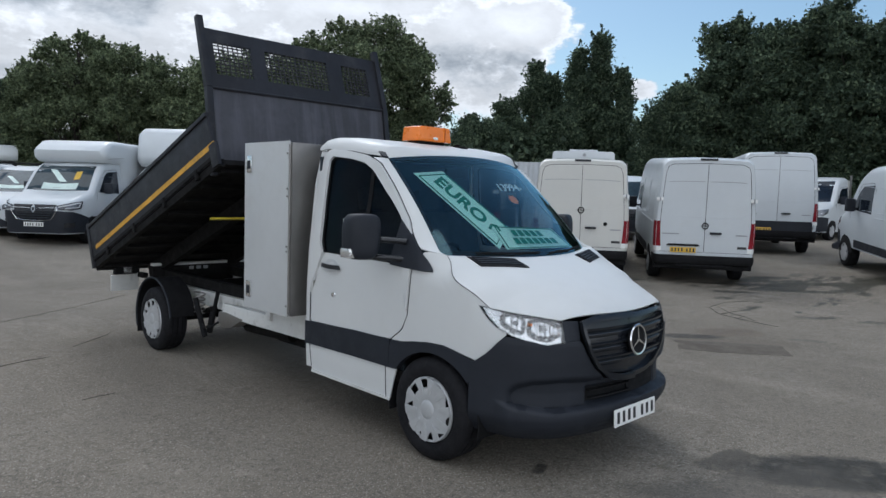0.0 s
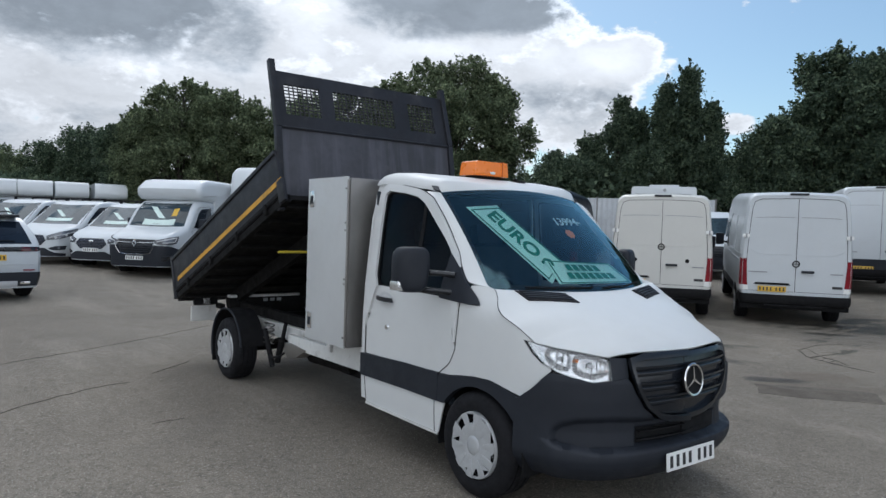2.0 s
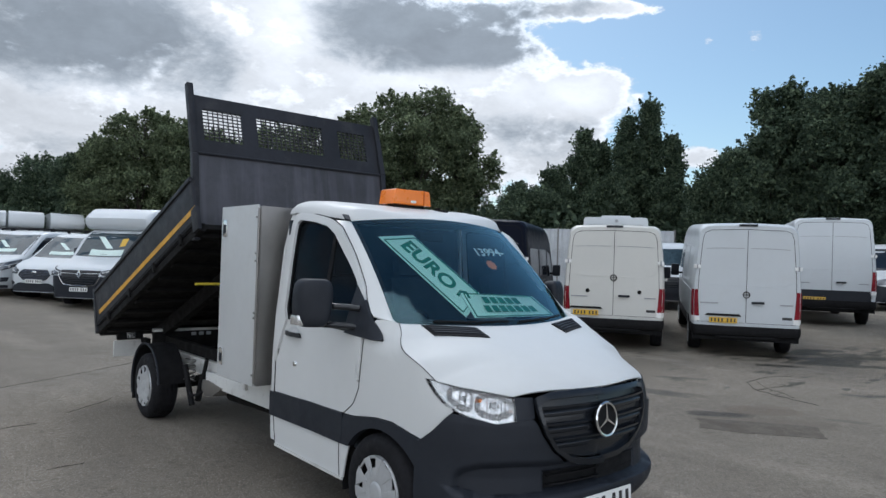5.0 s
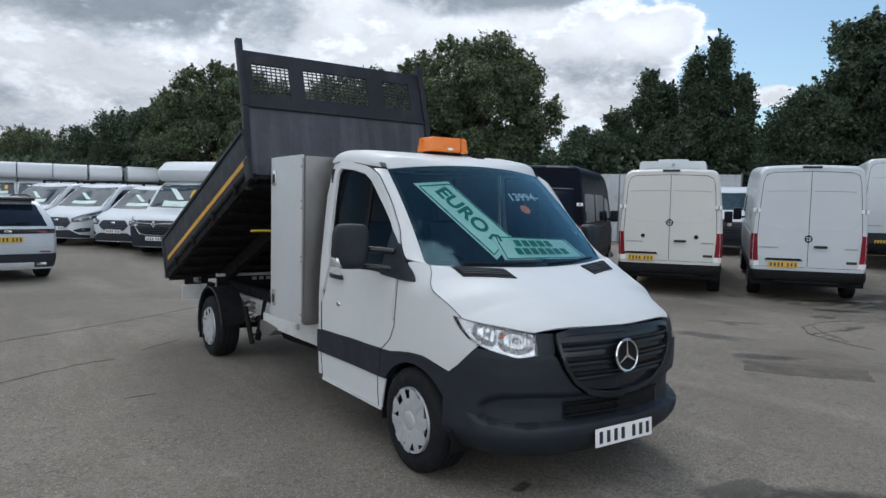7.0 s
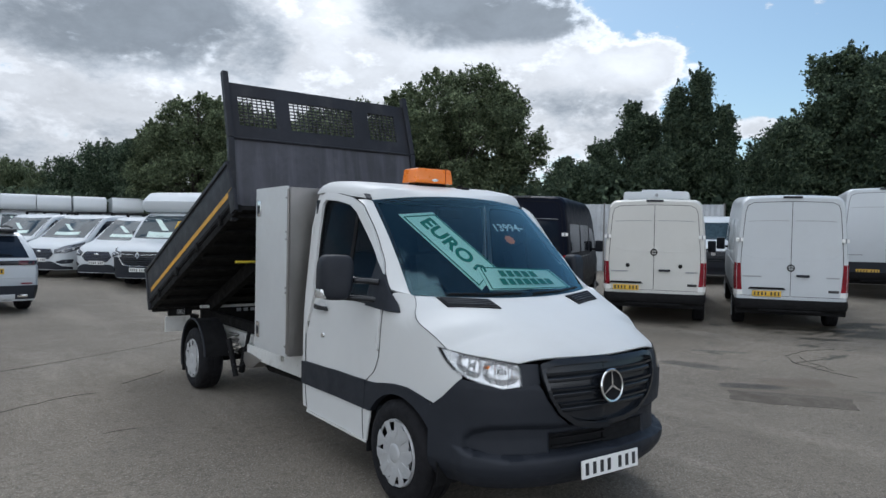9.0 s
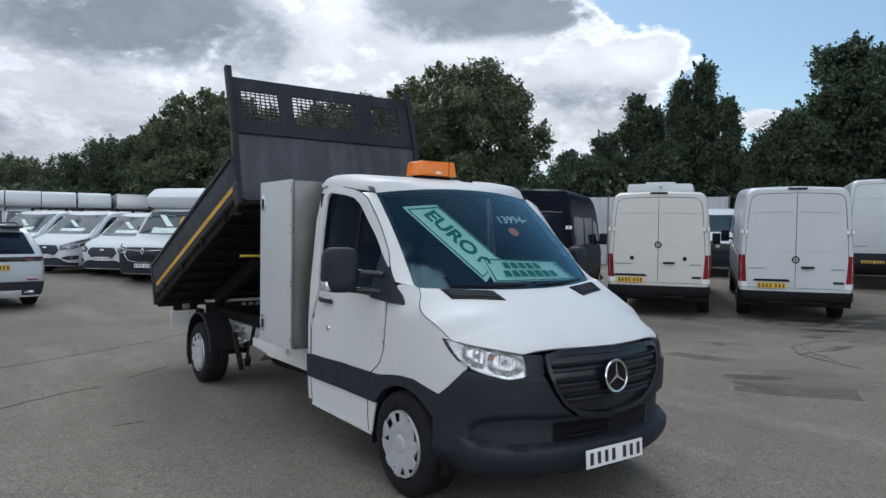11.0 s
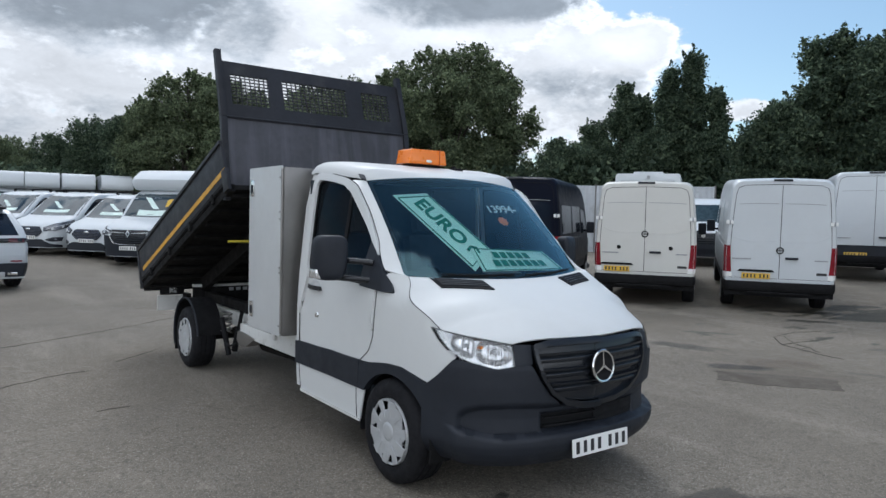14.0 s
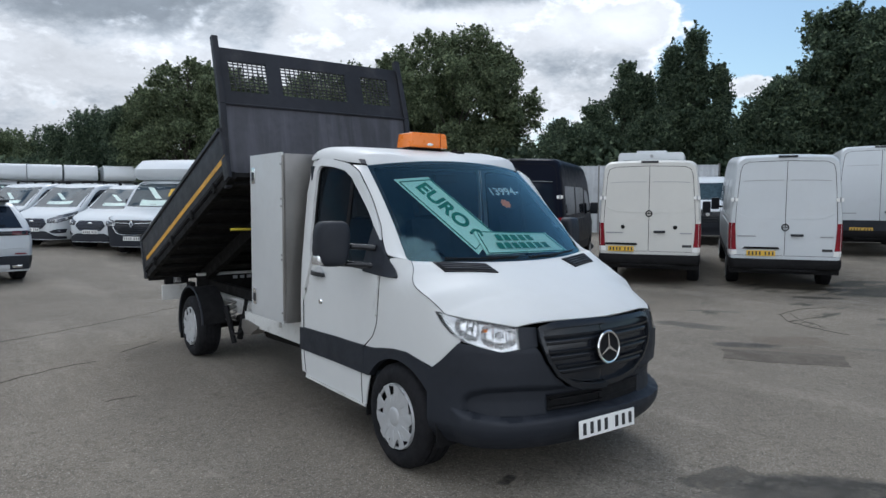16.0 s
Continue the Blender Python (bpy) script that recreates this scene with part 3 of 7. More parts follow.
for sign in (-1, 1):
    bm = B()
    strip(bm, door_out, glass_line, lambda s, z: cab_skin(s, z, 0, sign), 80, 3)
    strip(bm, [(1.865, 0.98), (2.99, 0.98)], [(1.93, 1.305), (2.86, 1.32)], lambda s, z: cab_skin(s, z, 0, sign), 20, 5)
    strip(bm, [(2.036, 0.785), (2.99, 0.77)], [(1.919, 0.865), (2.99, 0.865)], lambda s, z: cab_skin(s, z, 0, sign), 20, 2)
    strip(bm, [(1.919, 0.865), (2.99, 0.865)], [(1.865, 0.98), (2.99, 0.98)], lambda s, z: cab_skin(s, z, 0, sign), 20, 2)
    bmesh.ops.remove_doubles(bm, verts=bm.verts[:], dist=0.0015)
    thicken(bm, 0.02, (0, 0.6, 1.3))
    door = part("door", bm, WHITE, truck)
    bm = B()
    strip(bm, [(1.93, 1.305), (2.88, 1.32)], [(1.94, 1.40), (2.90, 1.41)], lambda s, z: cab_skin(s, z, -0.012, sign), 16, 2)
    strip(bm, [(1.94, 1.40), (1.985, 1.585), (2.233, 1.806), (2.379, 1.953), (2.474, 2.005)], [(2.90, 1.41), (2.90, 1.6), (2.90, 1.8), (2.895, 1.98), (2.88, 2.056)], lambda s, z: cab_skin(s, z, -0.012, sign), 20, 8)
    strip(bm, [(2.474, 2.005), (2.66, 2.038)], [(2.88, 2.056), (2.88, 2.056)], lambda s, z: cab_skin(s, z, -0.012, sign), 6, 4)
    pane = part("door_window", outward(bm, (0, 0.6, 1.4)), M["dark_glass"], door, "tinted side window")
    pane.visible_shadow = False
    bm = B()
    strip(bm, glass_line + glass_line[:1], [(s * 0.975 + 0.06, z * 0.975 + 0.041) for s, z in glass_line + glass_line[:1]], lambda s, z: cab_skin(s, z, -0.004, sign), 80, 1)
    part("window_seal", thicken(bm, 0.01, (0, 0.6, 1.4)), M["matt_black"], door)
    bm = B()
    strip(bm, [(2.38, 1.31), (2.42, 1.31)], [(2.385, 1.952), (2.415, 1.965)], lambda s, z: cab_skin(s, z, -0.006, sign), 3, 8)
    part("window_divider", thicken(bm, 0.015, (0, 0.6, 1.4)), M["matt_black"], door)
    bm = B()
    strip(bm, [(2.62, 1.205), (2.855, 1.212)], [(2.635, 1.238), (2.85, 1.242)], lambda s, z: cab_skin(s, z, 0.035 * math.sin(math.pi * min(max((s - 2.60) / 0.27, 0), 1)) + 0.012, sign), 12, 3)
    part("door_handle", thicken(bm, 0.02, (0, 0.6, 1.2)), M["gloss_black"], door, "black door handle")
    bm = B()
    oval = [(2.74 + 0.085 * math.cos(a), 1.232 + 0.048 * math.sin(a)) for a in np.linspace(0, 2 * math.pi, 25)]
    grid(bm, [[cab_skin(s0, z0, 0.003, sign) for s0, z0 in oval], [cab_skin(2.74 + (s0 - 2.74) * 0.55, 1.232 + (z0 - 1.232) * 0.55, 0.001, sign) for s0, z0 in oval]])
    part("handle_recess", thicken(bm, 0.003, (0, 0.6, 1.2)), M["alloy"], door)
    c = cab_skin(2.693, 1.012, 0.0, sign)
    part("door_lock", cyl(B(), c, c + Vector((sign * 0.012, 0, 0)), 0.022, 0.018, 16), M["chrome"], door, "round chrome lock")
    # dark seam round the door
    seam = [(2.034, 0.778), (1.917, 0.864), (1.863, 0.972), (1.846, 1.279), (1.80, 1.365), (1.909, 1.541), (1.950, 1.608), (2.035, 1.692), (2.178, 1.857), (2.32, 2.004), (2.461, 2.066), (2.67, 2.099), (2.935, 2.118), (2.975, 2.08), (2.985, 1.8), (3.0, 1.3), (3.005, 0.6), (2.985, 0.40)]
    part("door_seam", tube(B(), [cab_skin(s, z, 0.0008, sign) for s, z in resample(seam, 120)], 0.003, 6), M["matt_black"], truck)
    part("sill_seam", tube(B(), [cab_skin(2.075, z, 0.0008, sign) for z in (0.585, 0.47, 0.364)], 0.003, 6), M["matt_black"], truck)
both_sides("rear_pillar", [(2.985, 0.40), (3.01, 0.6), (3.01, 1.3), (2.99, 1.8), (2.975, 2.10)], [(PS[-1], 0.40), (PS[-1], 0.6), (PS[-1], 1.3), (PS[-1], 1.8), (PS[-1], 2.12)], WHITE, truck, 20, 2)
both_sides("side_band", [(2.035, 0.585), (2.45, 0.59), (PS[-1], 0.585)], [(2.03, 0.782), (2.45, 0.783), (PS[-1], 0.762)], DARK, truck, 24, 4, 0.012, 0.02, "dark plastic rubbing band")
both_sides("sill_panel", [(2.036, 0.362), (2.48, 0.362), (2.985, 0.38)], [(1.965, 0.585), (2.45, 0.59), (3.03, 0.585)], WHITE, truck, 24, 4)
both_sides("sill_lip", [(2.038, 0.345), (2.985, 0.362)], [(2.038, 0.362), (2.985, 0.38)], M["chassis"], truck, 12, 1, 0.008)

# arch moulding and bumper
arch = [(1.622 + 0.415 * math.cos(radians(a)), 0.352 + 0.405 * math.sin(radians(a))) for a in range(35, 141, 5)]
arch_out = [(2.04, 0.585), (2.03, 0.74), (2.02, 0.778), (1.90, 0.784), (1.80, 0.801), (1.663, 0.818), (1.515, 0.822), (1.40, 0.799), (1.275, 0.767)]
both_sides("arch_moulding", arch, arch_out, DARK, truck, 40, 3, 0.010, 0.05, "dark plastic wheel arch moulding")
for sign in (-1, 1):
    bm = B()
    ring = [(1.622 + 0.425 * math.cos(radians(a)), 0.352 + 0.425 * math.sin(radians(a))) for a in range(-10, 191, 8)]
    rows = [[Vector((sign * (0.97 - k), s - 1.622, z)) for s, z in ring] for k in (0.02, 0.45)]
    grid(bm, rows)
    part("wheel_arch_liner", thicken(bm, 0.01, (0, 0, 0.3)), M["matt_black"], truck)

bump_low = [(1.30, 0.33), (1.232, 0.325), (1.08, 0.32), (0.93, 0.32), (0.63, 0.32), (0.27, 0.32), (0.0, 0.32)]
bump_up = [(1.285, 0.765), (1.262, 0.769), (1.177, 0.833), (1.062, 0.946), (0.893, 0.925), (0.787, 0.905), (0.655, 0.918), (0.57, 0.93), (0.54, 0.90), (0.50, 0.83), (0.43, 0.745), (0.32, 0.672), (0.18, 0.635), (0.0, 0.628)]


def ease(v):
    v = min(max(v, 0.0), 1.0)
    return v * v * (3 - 2 * v)


def bump_skin(s, z, sign, out=0.0):
    """A rounded recess on each side of the intake, a chin below it that turns under."""
    top = float(np.interp(s, [0.0, 0.46, 0.67, 0.88, 0.99, 1.04, 1.06], [0.70, 0.70, 0.711, 0.698, 0.669, 0.628, 0.56]))
    low = float(np.interp(s, [0.0, 0.44, 0.74, 0.97, 1.06, 1.2], [0.498, 0.494, 0.488, 0.505, 0.528, 0.57]))
    scoop = ease((top - z) / 0.045) * ease((z - low) / 0.014) * ease((1.062 - s) / 0.035)
    mouth = ease((0.475 - s) / 0.03) * ease((0.632 - z) / 0.012) * ease((z - 0.512) / 0.012)
    chin = ease((low + 0.012 - z) / 0.014) * ease((1.13 - s) / 0.12)
    under = 0.9 * max(0.0, 0.405 - z) ** 1.15 + 0.016 * ease((0.455 - z) / 0.07)
    return cab_skin(s, z, out + 0.012 + 0.030 * chin - 0.036 * scoop - 0.06 * mouth - under, sign)


bm = B()
for sign in (-1, 1):
    strip(bm, bump_low, bump_up, lambda s, z: bump_skin(s, z, sign), 130, 64)
bmesh.ops.remove_doubles(bm, verts=bm.verts[:], dist=0.0008)
bumper = part("front_bumper", thicken(bm, 0.012, (0, -0.2, 0.6)), DARK, truck, "dark grey textured plastic bumper", sharp=60)
# lower air intake
bm = B()
for sign in (-1, 1):
    strip(bm, [(0.445, 0.524), (0.36, 0.518), (0.0, 0.52)], [(0.455, 0.61), (0.36, 0.62), (0.0, 0.618)], lambda s, z: cab_skin(s, z, -0.038, sign), 16, 2)
part("intake_back", thicken(bm, 0.01, (0, 0, 0.6)), M["matt_black"], bumper)
for k in (1, 3):
    bm = B()
    for sign in (-1, 1):
        strip(bm, [(0.44, 0.523 + k * 0.024), (0.0, 0.520 + k * 0.024)], [(0.44, 0.531 + k * 0.024), (0.0, 0.528 + k * 0.024)], lambda s, z: cab_skin(s, z, -0.024, sign), 14, 1)
    part("intake_slat", thicken(bm, 0.03, (0, 0, 0.6)), M["matt_black"], bumper)
plate(bumper, frame_of((-0.03, -0.984, 0.415), (1, 0, 0), (0, 0.06, 1)), M["plate_w"], "white front number plate with dark bars")

# grille: dark surround, back, slats, round star badge
grille_edge = [(0.0, 1.056), (0.25, 1.058), (0.45, 1.057), (0.552, 1.041), (0.545, 0.98), (0.532, 0.93), (0.50, 0.85), (0.43, 0.755), (0.31, 0.677), (0.16, 0.645), (0.0, 0.638)]
inner = [(0.0, 1.026), (0.25, 1.028), (0.44, 1.027), (0.522, 1.014), (0.520, 0.975), (0.508, 0.925), (0.475, 0.85), (0.412, 0.772), (0.30, 0.706), (0.155, 0.677), (0.0, 0.670)]
bm = B()
for sign in (-1, 1):
    strip(bm, grille_edge, inner, lambda s, z: cab_skin(s, z, 0.022 - 0.02 * abs(z - 0.85), sign), 60, 3)
bmesh.ops.remove_doubles(bm, verts=bm.verts[:], dist=0.005)
grille = part("grille", thicken(bm, 0.03, (0, 0, 0.8)), M["gloss_black"], truck, "black radiator grille with broad slats")
bm = B()
for sign in (-1, 1):
    strip(bm, [(0.0, 0.665), (0.30, 0.70), (0.41, 0.77), (0.475, 0.85), (0.515, 0.95)], [(0.0, 1.03), (0.2, 1.03), (0.37, 1.03), (0.48, 1.025), (0.525, 1.01)], lambda s, z: cab_skin(s, z, -0.012, sign), 24, 6)
bmesh.ops.remove_doubles(bm, verts=bm.verts[:], dist=0.005)
part("grille_back", thicken(bm, 0.01, (0, 0, 0.8)), M["gloss_black"], grille)
for z0, w in ((0.960, 0.512), (0.868, 0.480), (0.779, 0.415)):
    bm = B()
    shape = lambda s, z: cab_skin(abs(s), z, float(np.interp(z, [z0 - 0.034, z0 - 0.026, z0 - 0.004, z0 + 0.004, z0 + 0.016, z0 + 0.030], [-0.010, 0.006, 0.010, -0.002, 0.016, 0.019])), -1 if s < 0 else 1)
    strip(bm, [(-w + 0.03, z0 - 0.034), (0.0, z0 - 0.030), (w - 0.03, z0 - 0.034)], [(-w, z0 + 0.030), (0.0, z0 + 0.026), (w, z0 + 0.030)], shape, 41, 12)
    part("grille_slat", thicken(bm, 0.012, (0, 0, 0.8)), M["gloss_black"], grille)
badge = part("badge_ring", lathe(B(), [(0.0, 0.098), (0.006, 0.103), (0.012, 0.098), (0.010, 0.088), (0.0, 0.086), (0.0, 0.098)], (0, 0, 0), 48, 2), M["chrome"], grille, "chrome ring badge")
badge.matrix_basis = frame_of((-0.018, -0.968, 0.889), (1, 0, 0), (0, 0.10, 1))
bm = B()
for k in range(3):
    prism(bm, [(-0.009, 0.0), (0.009, 0.0), (0.0020, 0.092), (-0.0020, 0.092)], 2, 0.001, 0.011)
    for v in bm.verts[-8:]:
        v.co = Matrix.Rotation(2 * math.pi * k / 3, 4, "Z") @ v.co
part("badge_star", bm, M["chrome"], badge)
part("badge_back", cyl(B(), (0, 0, -0.02), (0, 0, -0.002), 0.09, seg=40), M["matt_black"], badge)

# headlights
lamp_top = [(1.245, 1.112), (1.143, 1.096), (1.031, 1.078), (0.849, 1.062), (0.672, 1.040)]
lamp_low = [(1.245, 1.108), (1.198, 1.05), (1.124, 0.990), (1.032, 0.948), (0.893, 0.914), (0.787, 0.897), (0.660, 0.916)]
for sign in (-1, 1):
    bm = B()
    roof = lambda s: float(np.interp(s, [0.66, 0.672, 0.849, 1.031, 1.143, 1.245], [1.039, 1.040, 1.062, 1.078, 1.096, 1.112]))
    foot = lambda s: float(np.interp(s, [0.66, 0.787, 0.893, 1.032, 1.124, 1.2], [0.928, 0.912, 0.924, 0.956, 0.998, 1.06]))

    def reflector(s, z):
        """Depth of the reflector: two faceted basins over a plain ledge, shallow towards the tip."""
        mid, half = (roof(s) + foot(s)) / 2, (roof(s) - foot(s)) / 2 - 0.006
        v = abs(z - mid) / max(half, 0.01)
        deep = 0
        for a, b in ((0.672, 0.935), (0.945, 1.125)):
            u = abs(s - (a + b) / 2) / ((b - a) / 2)
            deep = max(deep, 1 - (u ** 3 + v ** 3) ** (1 / 1.5))
        if deep > 0:
            return -0.020 - 0.036 * min(1, deep * 1.6) ** 0.8 + 0.0035 * math.cos(s * 150) * deep
        return -0.020

    strip(bm, lamp_low, lamp_top, lambda s, z: cab_skin(s, z, reflector(s, z), sign), 120, 26)
    lamp = part("headlight", thicken(bm, 0.02, (0, 0, 0.8)), M["clear_lamp"], truck, "clear headlight with silver reflectors", sharp=20)
    bm = B()
    rim_line = resample(lamp_low + lamp_top[::-1], 60)
    grid(bm, [[cab_skin(s, z, o, sign) for s, z in rim_line] for o in (0.004, -0.036)])
    part("headlight_rim", bm, M["matt_black"], lamp)
    bm = B()
    strip(bm, lamp_low, lamp_top, lambda s, z: cab_skin(s, z, 0.006, sign), 40, 8)
    o = part("headlight_lens", outward(bm, (0, 0, 0.8)), M["lens"], lamp)
    o.visible_shadow = False
    for s0, z0, r in ((1.030, 1.020, 0.014), (0.800, 0.992, 0.018)):
        part("lamp_bulb", cyl(B(), cab_skin(s0, z0, -0.052, sign), cab_skin(s0, z0, -0.028, sign), r, r * 0.8, 14), M["trim"], lamp)
    c, d = cab_skin(0.90, 1.015, -0.06, sign), cab_skin(0.90, 1.015, -0.022, sign)
    part("indicator_bulb", cyl(B(), c, d, 0.010, 0.007, 12), M["amber"], lamp, "amber bulb")

both_sides("lamp_bridge", [(0.665, 0.915), (0.60, 0.922), (0.545, 0.93)], [(0.672, 1.045), (0.61, 1.043), (0.548, 1.041)], DARK, truck, 8, 3, 0.004, 0.02)

# bonnet between the shut lines, the grille and the windscreen
ws_base = lambda x: Vector((x, 0.045 - 0.24 * (1 - (x / 0.85) ** 2), 1.388 - 0.020 * (1 - (x / 0.85) ** 2)))
ws_top = lambda x: Vector((x, 0.715 - 0.11 * (1 - (x / 0.76) ** 2), 2.046 + 0.050 * (1 - (x / 0.76) ** 2)))


SEAM = [(1.60, 1.393), (1.54, 1.343), (1.50, 1.298), (1.43, 1.245), (1.30, 1.186), (1.195, 1.111)]


def bonnet_rows(n=44, m=26):
    """Ribs from flank to flank, from the foot of the glass down to the nose: a flat deck that rolls over at its edge."""
    shut = [cab_skin(s, z) for s, z in smooth_line([*SEAM, (1.143, 1.101), (1.031, 1.085), (0.849, 1.069), (0.672, 1.047)], 60)]
    shut = [Vector(p) for p in resample([ws_base(-0.85), *shut], n + 1)]
    rows = []
    for i, e in enumerate(shut):
        t = i / n
        c = Vector((0, -0.195 - 0.695 * t, 1.368 - 0.262 * t ** 1.1 - 0.038 * t ** 7))
        deck = 0.022 * (1 - t) + 0.004
        roll = e.z - c.z - deck
        front = 0.030 * t ** 7
        rows.append([])
        for k in range(2 * m + 1):
            u = math.sin(math.pi / 2 * (1 - k / m))
            f = abs(u)
            rows[-1].append(Vector((e.x * u, c.y + (e.y - c.y) * f ** 2, c.z + deck * f ** 2 + roll * f ** (3.8 - 0.8 * t ** 3) + front * f * f * (1 - f ** 4))))
    return rows


bm = B()
grid(bm, bonnet_rows())
bonnet_bm = bm.copy()
bonnet = part("bonnet", thicken(bm, 0.012, (0, 0, 0.6)), WHITE, truck, sharp=60)
bonnet_tree = BVHTree.FromBMesh(bonnet_bm)
bonnet_bm.free()


def on_bonnet(x, y, lift=0.004):
    hit = bonnet_tree.ray_cast(Vector((x, y, 3)), Vector((0, 0, -1)))
    return (hit[0] if hit[0] else Vector((x, y, 1.3))) + Vector((0, 0, lift))


for sign in (-1, 1):
    bm = B()
    rim = [(0.735, -0.085), (0.37, -0.200), (0.375, -0.335), (0.72, -0.20)]
    strip(bm, [rim[0], rim[1]], [rim[3], rim[2]], lambda x, y: on_bonnet(sign * x, y, 0.008), 30, 14)
    vent = part("bonnet_vent", thicken(bm, 0.012, (0, 0, 0.5)), M["matt_black"], truck, "dark plastic slatted bonnet vent")
    for k in range(4):
        t0, t1 = 0.12 + k * 0.2, 0.20 + k * 0.2
        a0 = [np.array(rim[0]) * (1 - t) + np.array(rim[3]) * t for t in (t0, t1)]
        a1 = [np.array(rim[1]) * (1 - t) + np.array(rim[2]) * t for t in (t0, t1)]
        bm = B()
        strip(bm, [a0[0] * 0.95 + a1[0] * 0.05, a1[0] * 0.95 + a0[0] * 0.05], [a0[1] * 0.95 + a1[1] * 0.05, a1[1] * 0.95 + a0[1] * 0.05], lambda x, y: on_bonnet(sign * x, y, 0.015), 30, 2)
        part("vent_slat", thicken(bm, 0.008, (0, 0, 0.5)), DARK, vent)
# shut line beside the bonnet
for sign in (-1, 1):
    pts = [cab_skin(s, z, 0.002, sign) for s, z in smooth_line(SEAM, 24)]
    part("bonnet_seam", tube(B(), pts, 0.0022, 6), M["matt_black"], truck)

# windscreen, pillars, roof, rear wall
def ws_point(u, v, out=0.0):
    """u -1..1 across, v 0..1 up the windscreen."""
    a, b = ws_base(0.85 * u), ws_top(0.76 * u)
    p = a.lerp(b, v)
    p += Vector((0, -0.70, 0.72)) * (0.022 * math.sin(math.pi * v) + out)
    return p


bm = B()
grid(bm, [[ws_point(-1 + 2 * i / 28, j / 14) for i in range(29)] for j in range(15)])
screen = part("windscreen", outward(bm, (0, 1.5, 1.2)), M["glass"], truck, "large tinted windscreen")
screen.visible_shadow = False
bm = B()
ringo = [(-1, 0), (1, 0), (1, 1), (-1, 1), (-1, 0)]
ringi = [(-0.965, 0.05), (0.965, 0.05), (0.96, 0.965), (-0.96, 0.965), (-0.965, 0.05)]
strip(bm, ringo, ringi, lambda u, v: ws_point(u, v, -0.004), 120, 1)
part("screen_surround", thicken(bm, 0.006, (0, 1.5, 1.2)), M["matt_black"], screen)
pillar_in = [(t, ws_point(-1, t, 0.0)) for t in np.linspace(0, 1, 24)]
frame_line = resample([(1.60, 1.395), (1.70, 1.410), (1.80, 1.43), (1.909, 1.541), (1.950, 1.610), (2.035, 1.694), (2.178, 1.859), (2.32, 2.006), (2.42, 2.05)], 24)
for sign in (-1, 1):
    bm = B()
    rows = []
    for k in range(5):
        t = k / 4
        row = []
        for (_, p), (s, z) in zip(pillar_in, frame_line):
            q = cab_skin(s, z, 0.0)
            w = p.lerp(q, t) + Vector((-0.5, -0.2, 0.1)) * 0.005 * math.sin(math.pi * t)
            row.append(Vector((w.x * -sign, w.y, w.z)))
        rows.append(row)
    grid(bm, rows)
    part("windscreen_pillar", thicken(bm, 0.012, (0, 0.8, 1.6)), WHITE, truck)


def roof_edge(y):
    return np.interp(y, [0.60, 0.715, 0.80, 1.0, 1.30, 1.42], [0.76, 0.768, 0.806, 0.848, 0.866, 0.858]), np.interp(y, [0.60, 0.715, 0.80, 1.05, 1.30, 1.42], [2.04, 2.046, 2.066, 2.099, 2.118, 2.110])


bm = B()
rows = []
for j in range(19):
    t = j / 18
    row = []
    for i in range(41):
        u = math.sin(math.pi / 2 * (-1 + 2 * i / 40))
        front = ws_top(0.76 * u)
        y = front.y + (1.425 - front.y) * t
        xe, ze = roof_edge(y)
        zc = np.interp(y, [0.60, 0.70, 0.85, 1.1, 1.3, 1.38, 1.425], [2.096, 2.132, 2.172, 2.212, 2.220, 2.214, 2.185])
        x = u * (0.76 * (1 - min(1, t * 6)) + xe * min(1, t * 6))
        z = ze + (zc - ze) * (1 - abs(u) ** 15) ** 0.5
        if j == 0:
            x, z = front.x, front.z
        row.append(Vector((x, y, z)))
    rows.append(row)
grid(bm, rows)
roof = part("roof", thicken(bm, 0.014, (0, 1.0, 1.2)), WHITE, truck, sharp=70)
bm = B()
outline = [(-0.95, 0.42), (0.95, 0.42), (0.962, 0.9), (0.955, 1.3), (0.90, 1.85), (0.84, 2.10), (0.70, 2.155), (0, 2.165), (-0.70, 2.155), (-0.84, 2.10), (-0.90, 1.85), (-0.955, 1.3), (-0.962, 0.9)]
prism(bm, outline, 1, 1.40, 1.425)
part("cab_rear_wall", bm, WHITE, truck)
part("cab_floor", box(B(), -0.93, 0.93, 0.30, 1.40, 0.48, 0.56), M["under"], truck)
part("bulkhead", box(B(), -0.78, 0.78, -0.20, -0.16, 0.50, 1.22), M["matt_black"], truck)
# roof drip caps beside the screen
for sign in (-1, 1):
    bm = B()
    rows = [[(0.790, 0.73, 2.056), (0.770, 0.70, 2.050)], [(0.785, 0.79, 2.088), (0.752, 0.76, 2.094)], [(0.775, 0.85, 2.114), (0.730, 0.82, 2.128)]]
    grid(bm, [[Vector((sign * x, y, z + 0.006)) for x, y, z in row] for row in rows])
    part("roof_cap", thicken(bm, 0.02, (0, 1.2, 1.4)), M["plastic"], truck, "small dark cap on the roof corner")
part("roof_aerial", box(box(B(), 0.28, 0.35, 0.93, 1.06, 2.175, 2.206, 0.01), 0.305, 0.325, 1.0, 1.05, 2.204, 2.225, 0.004), M["matt_black"], truck, "short black roof aerial")

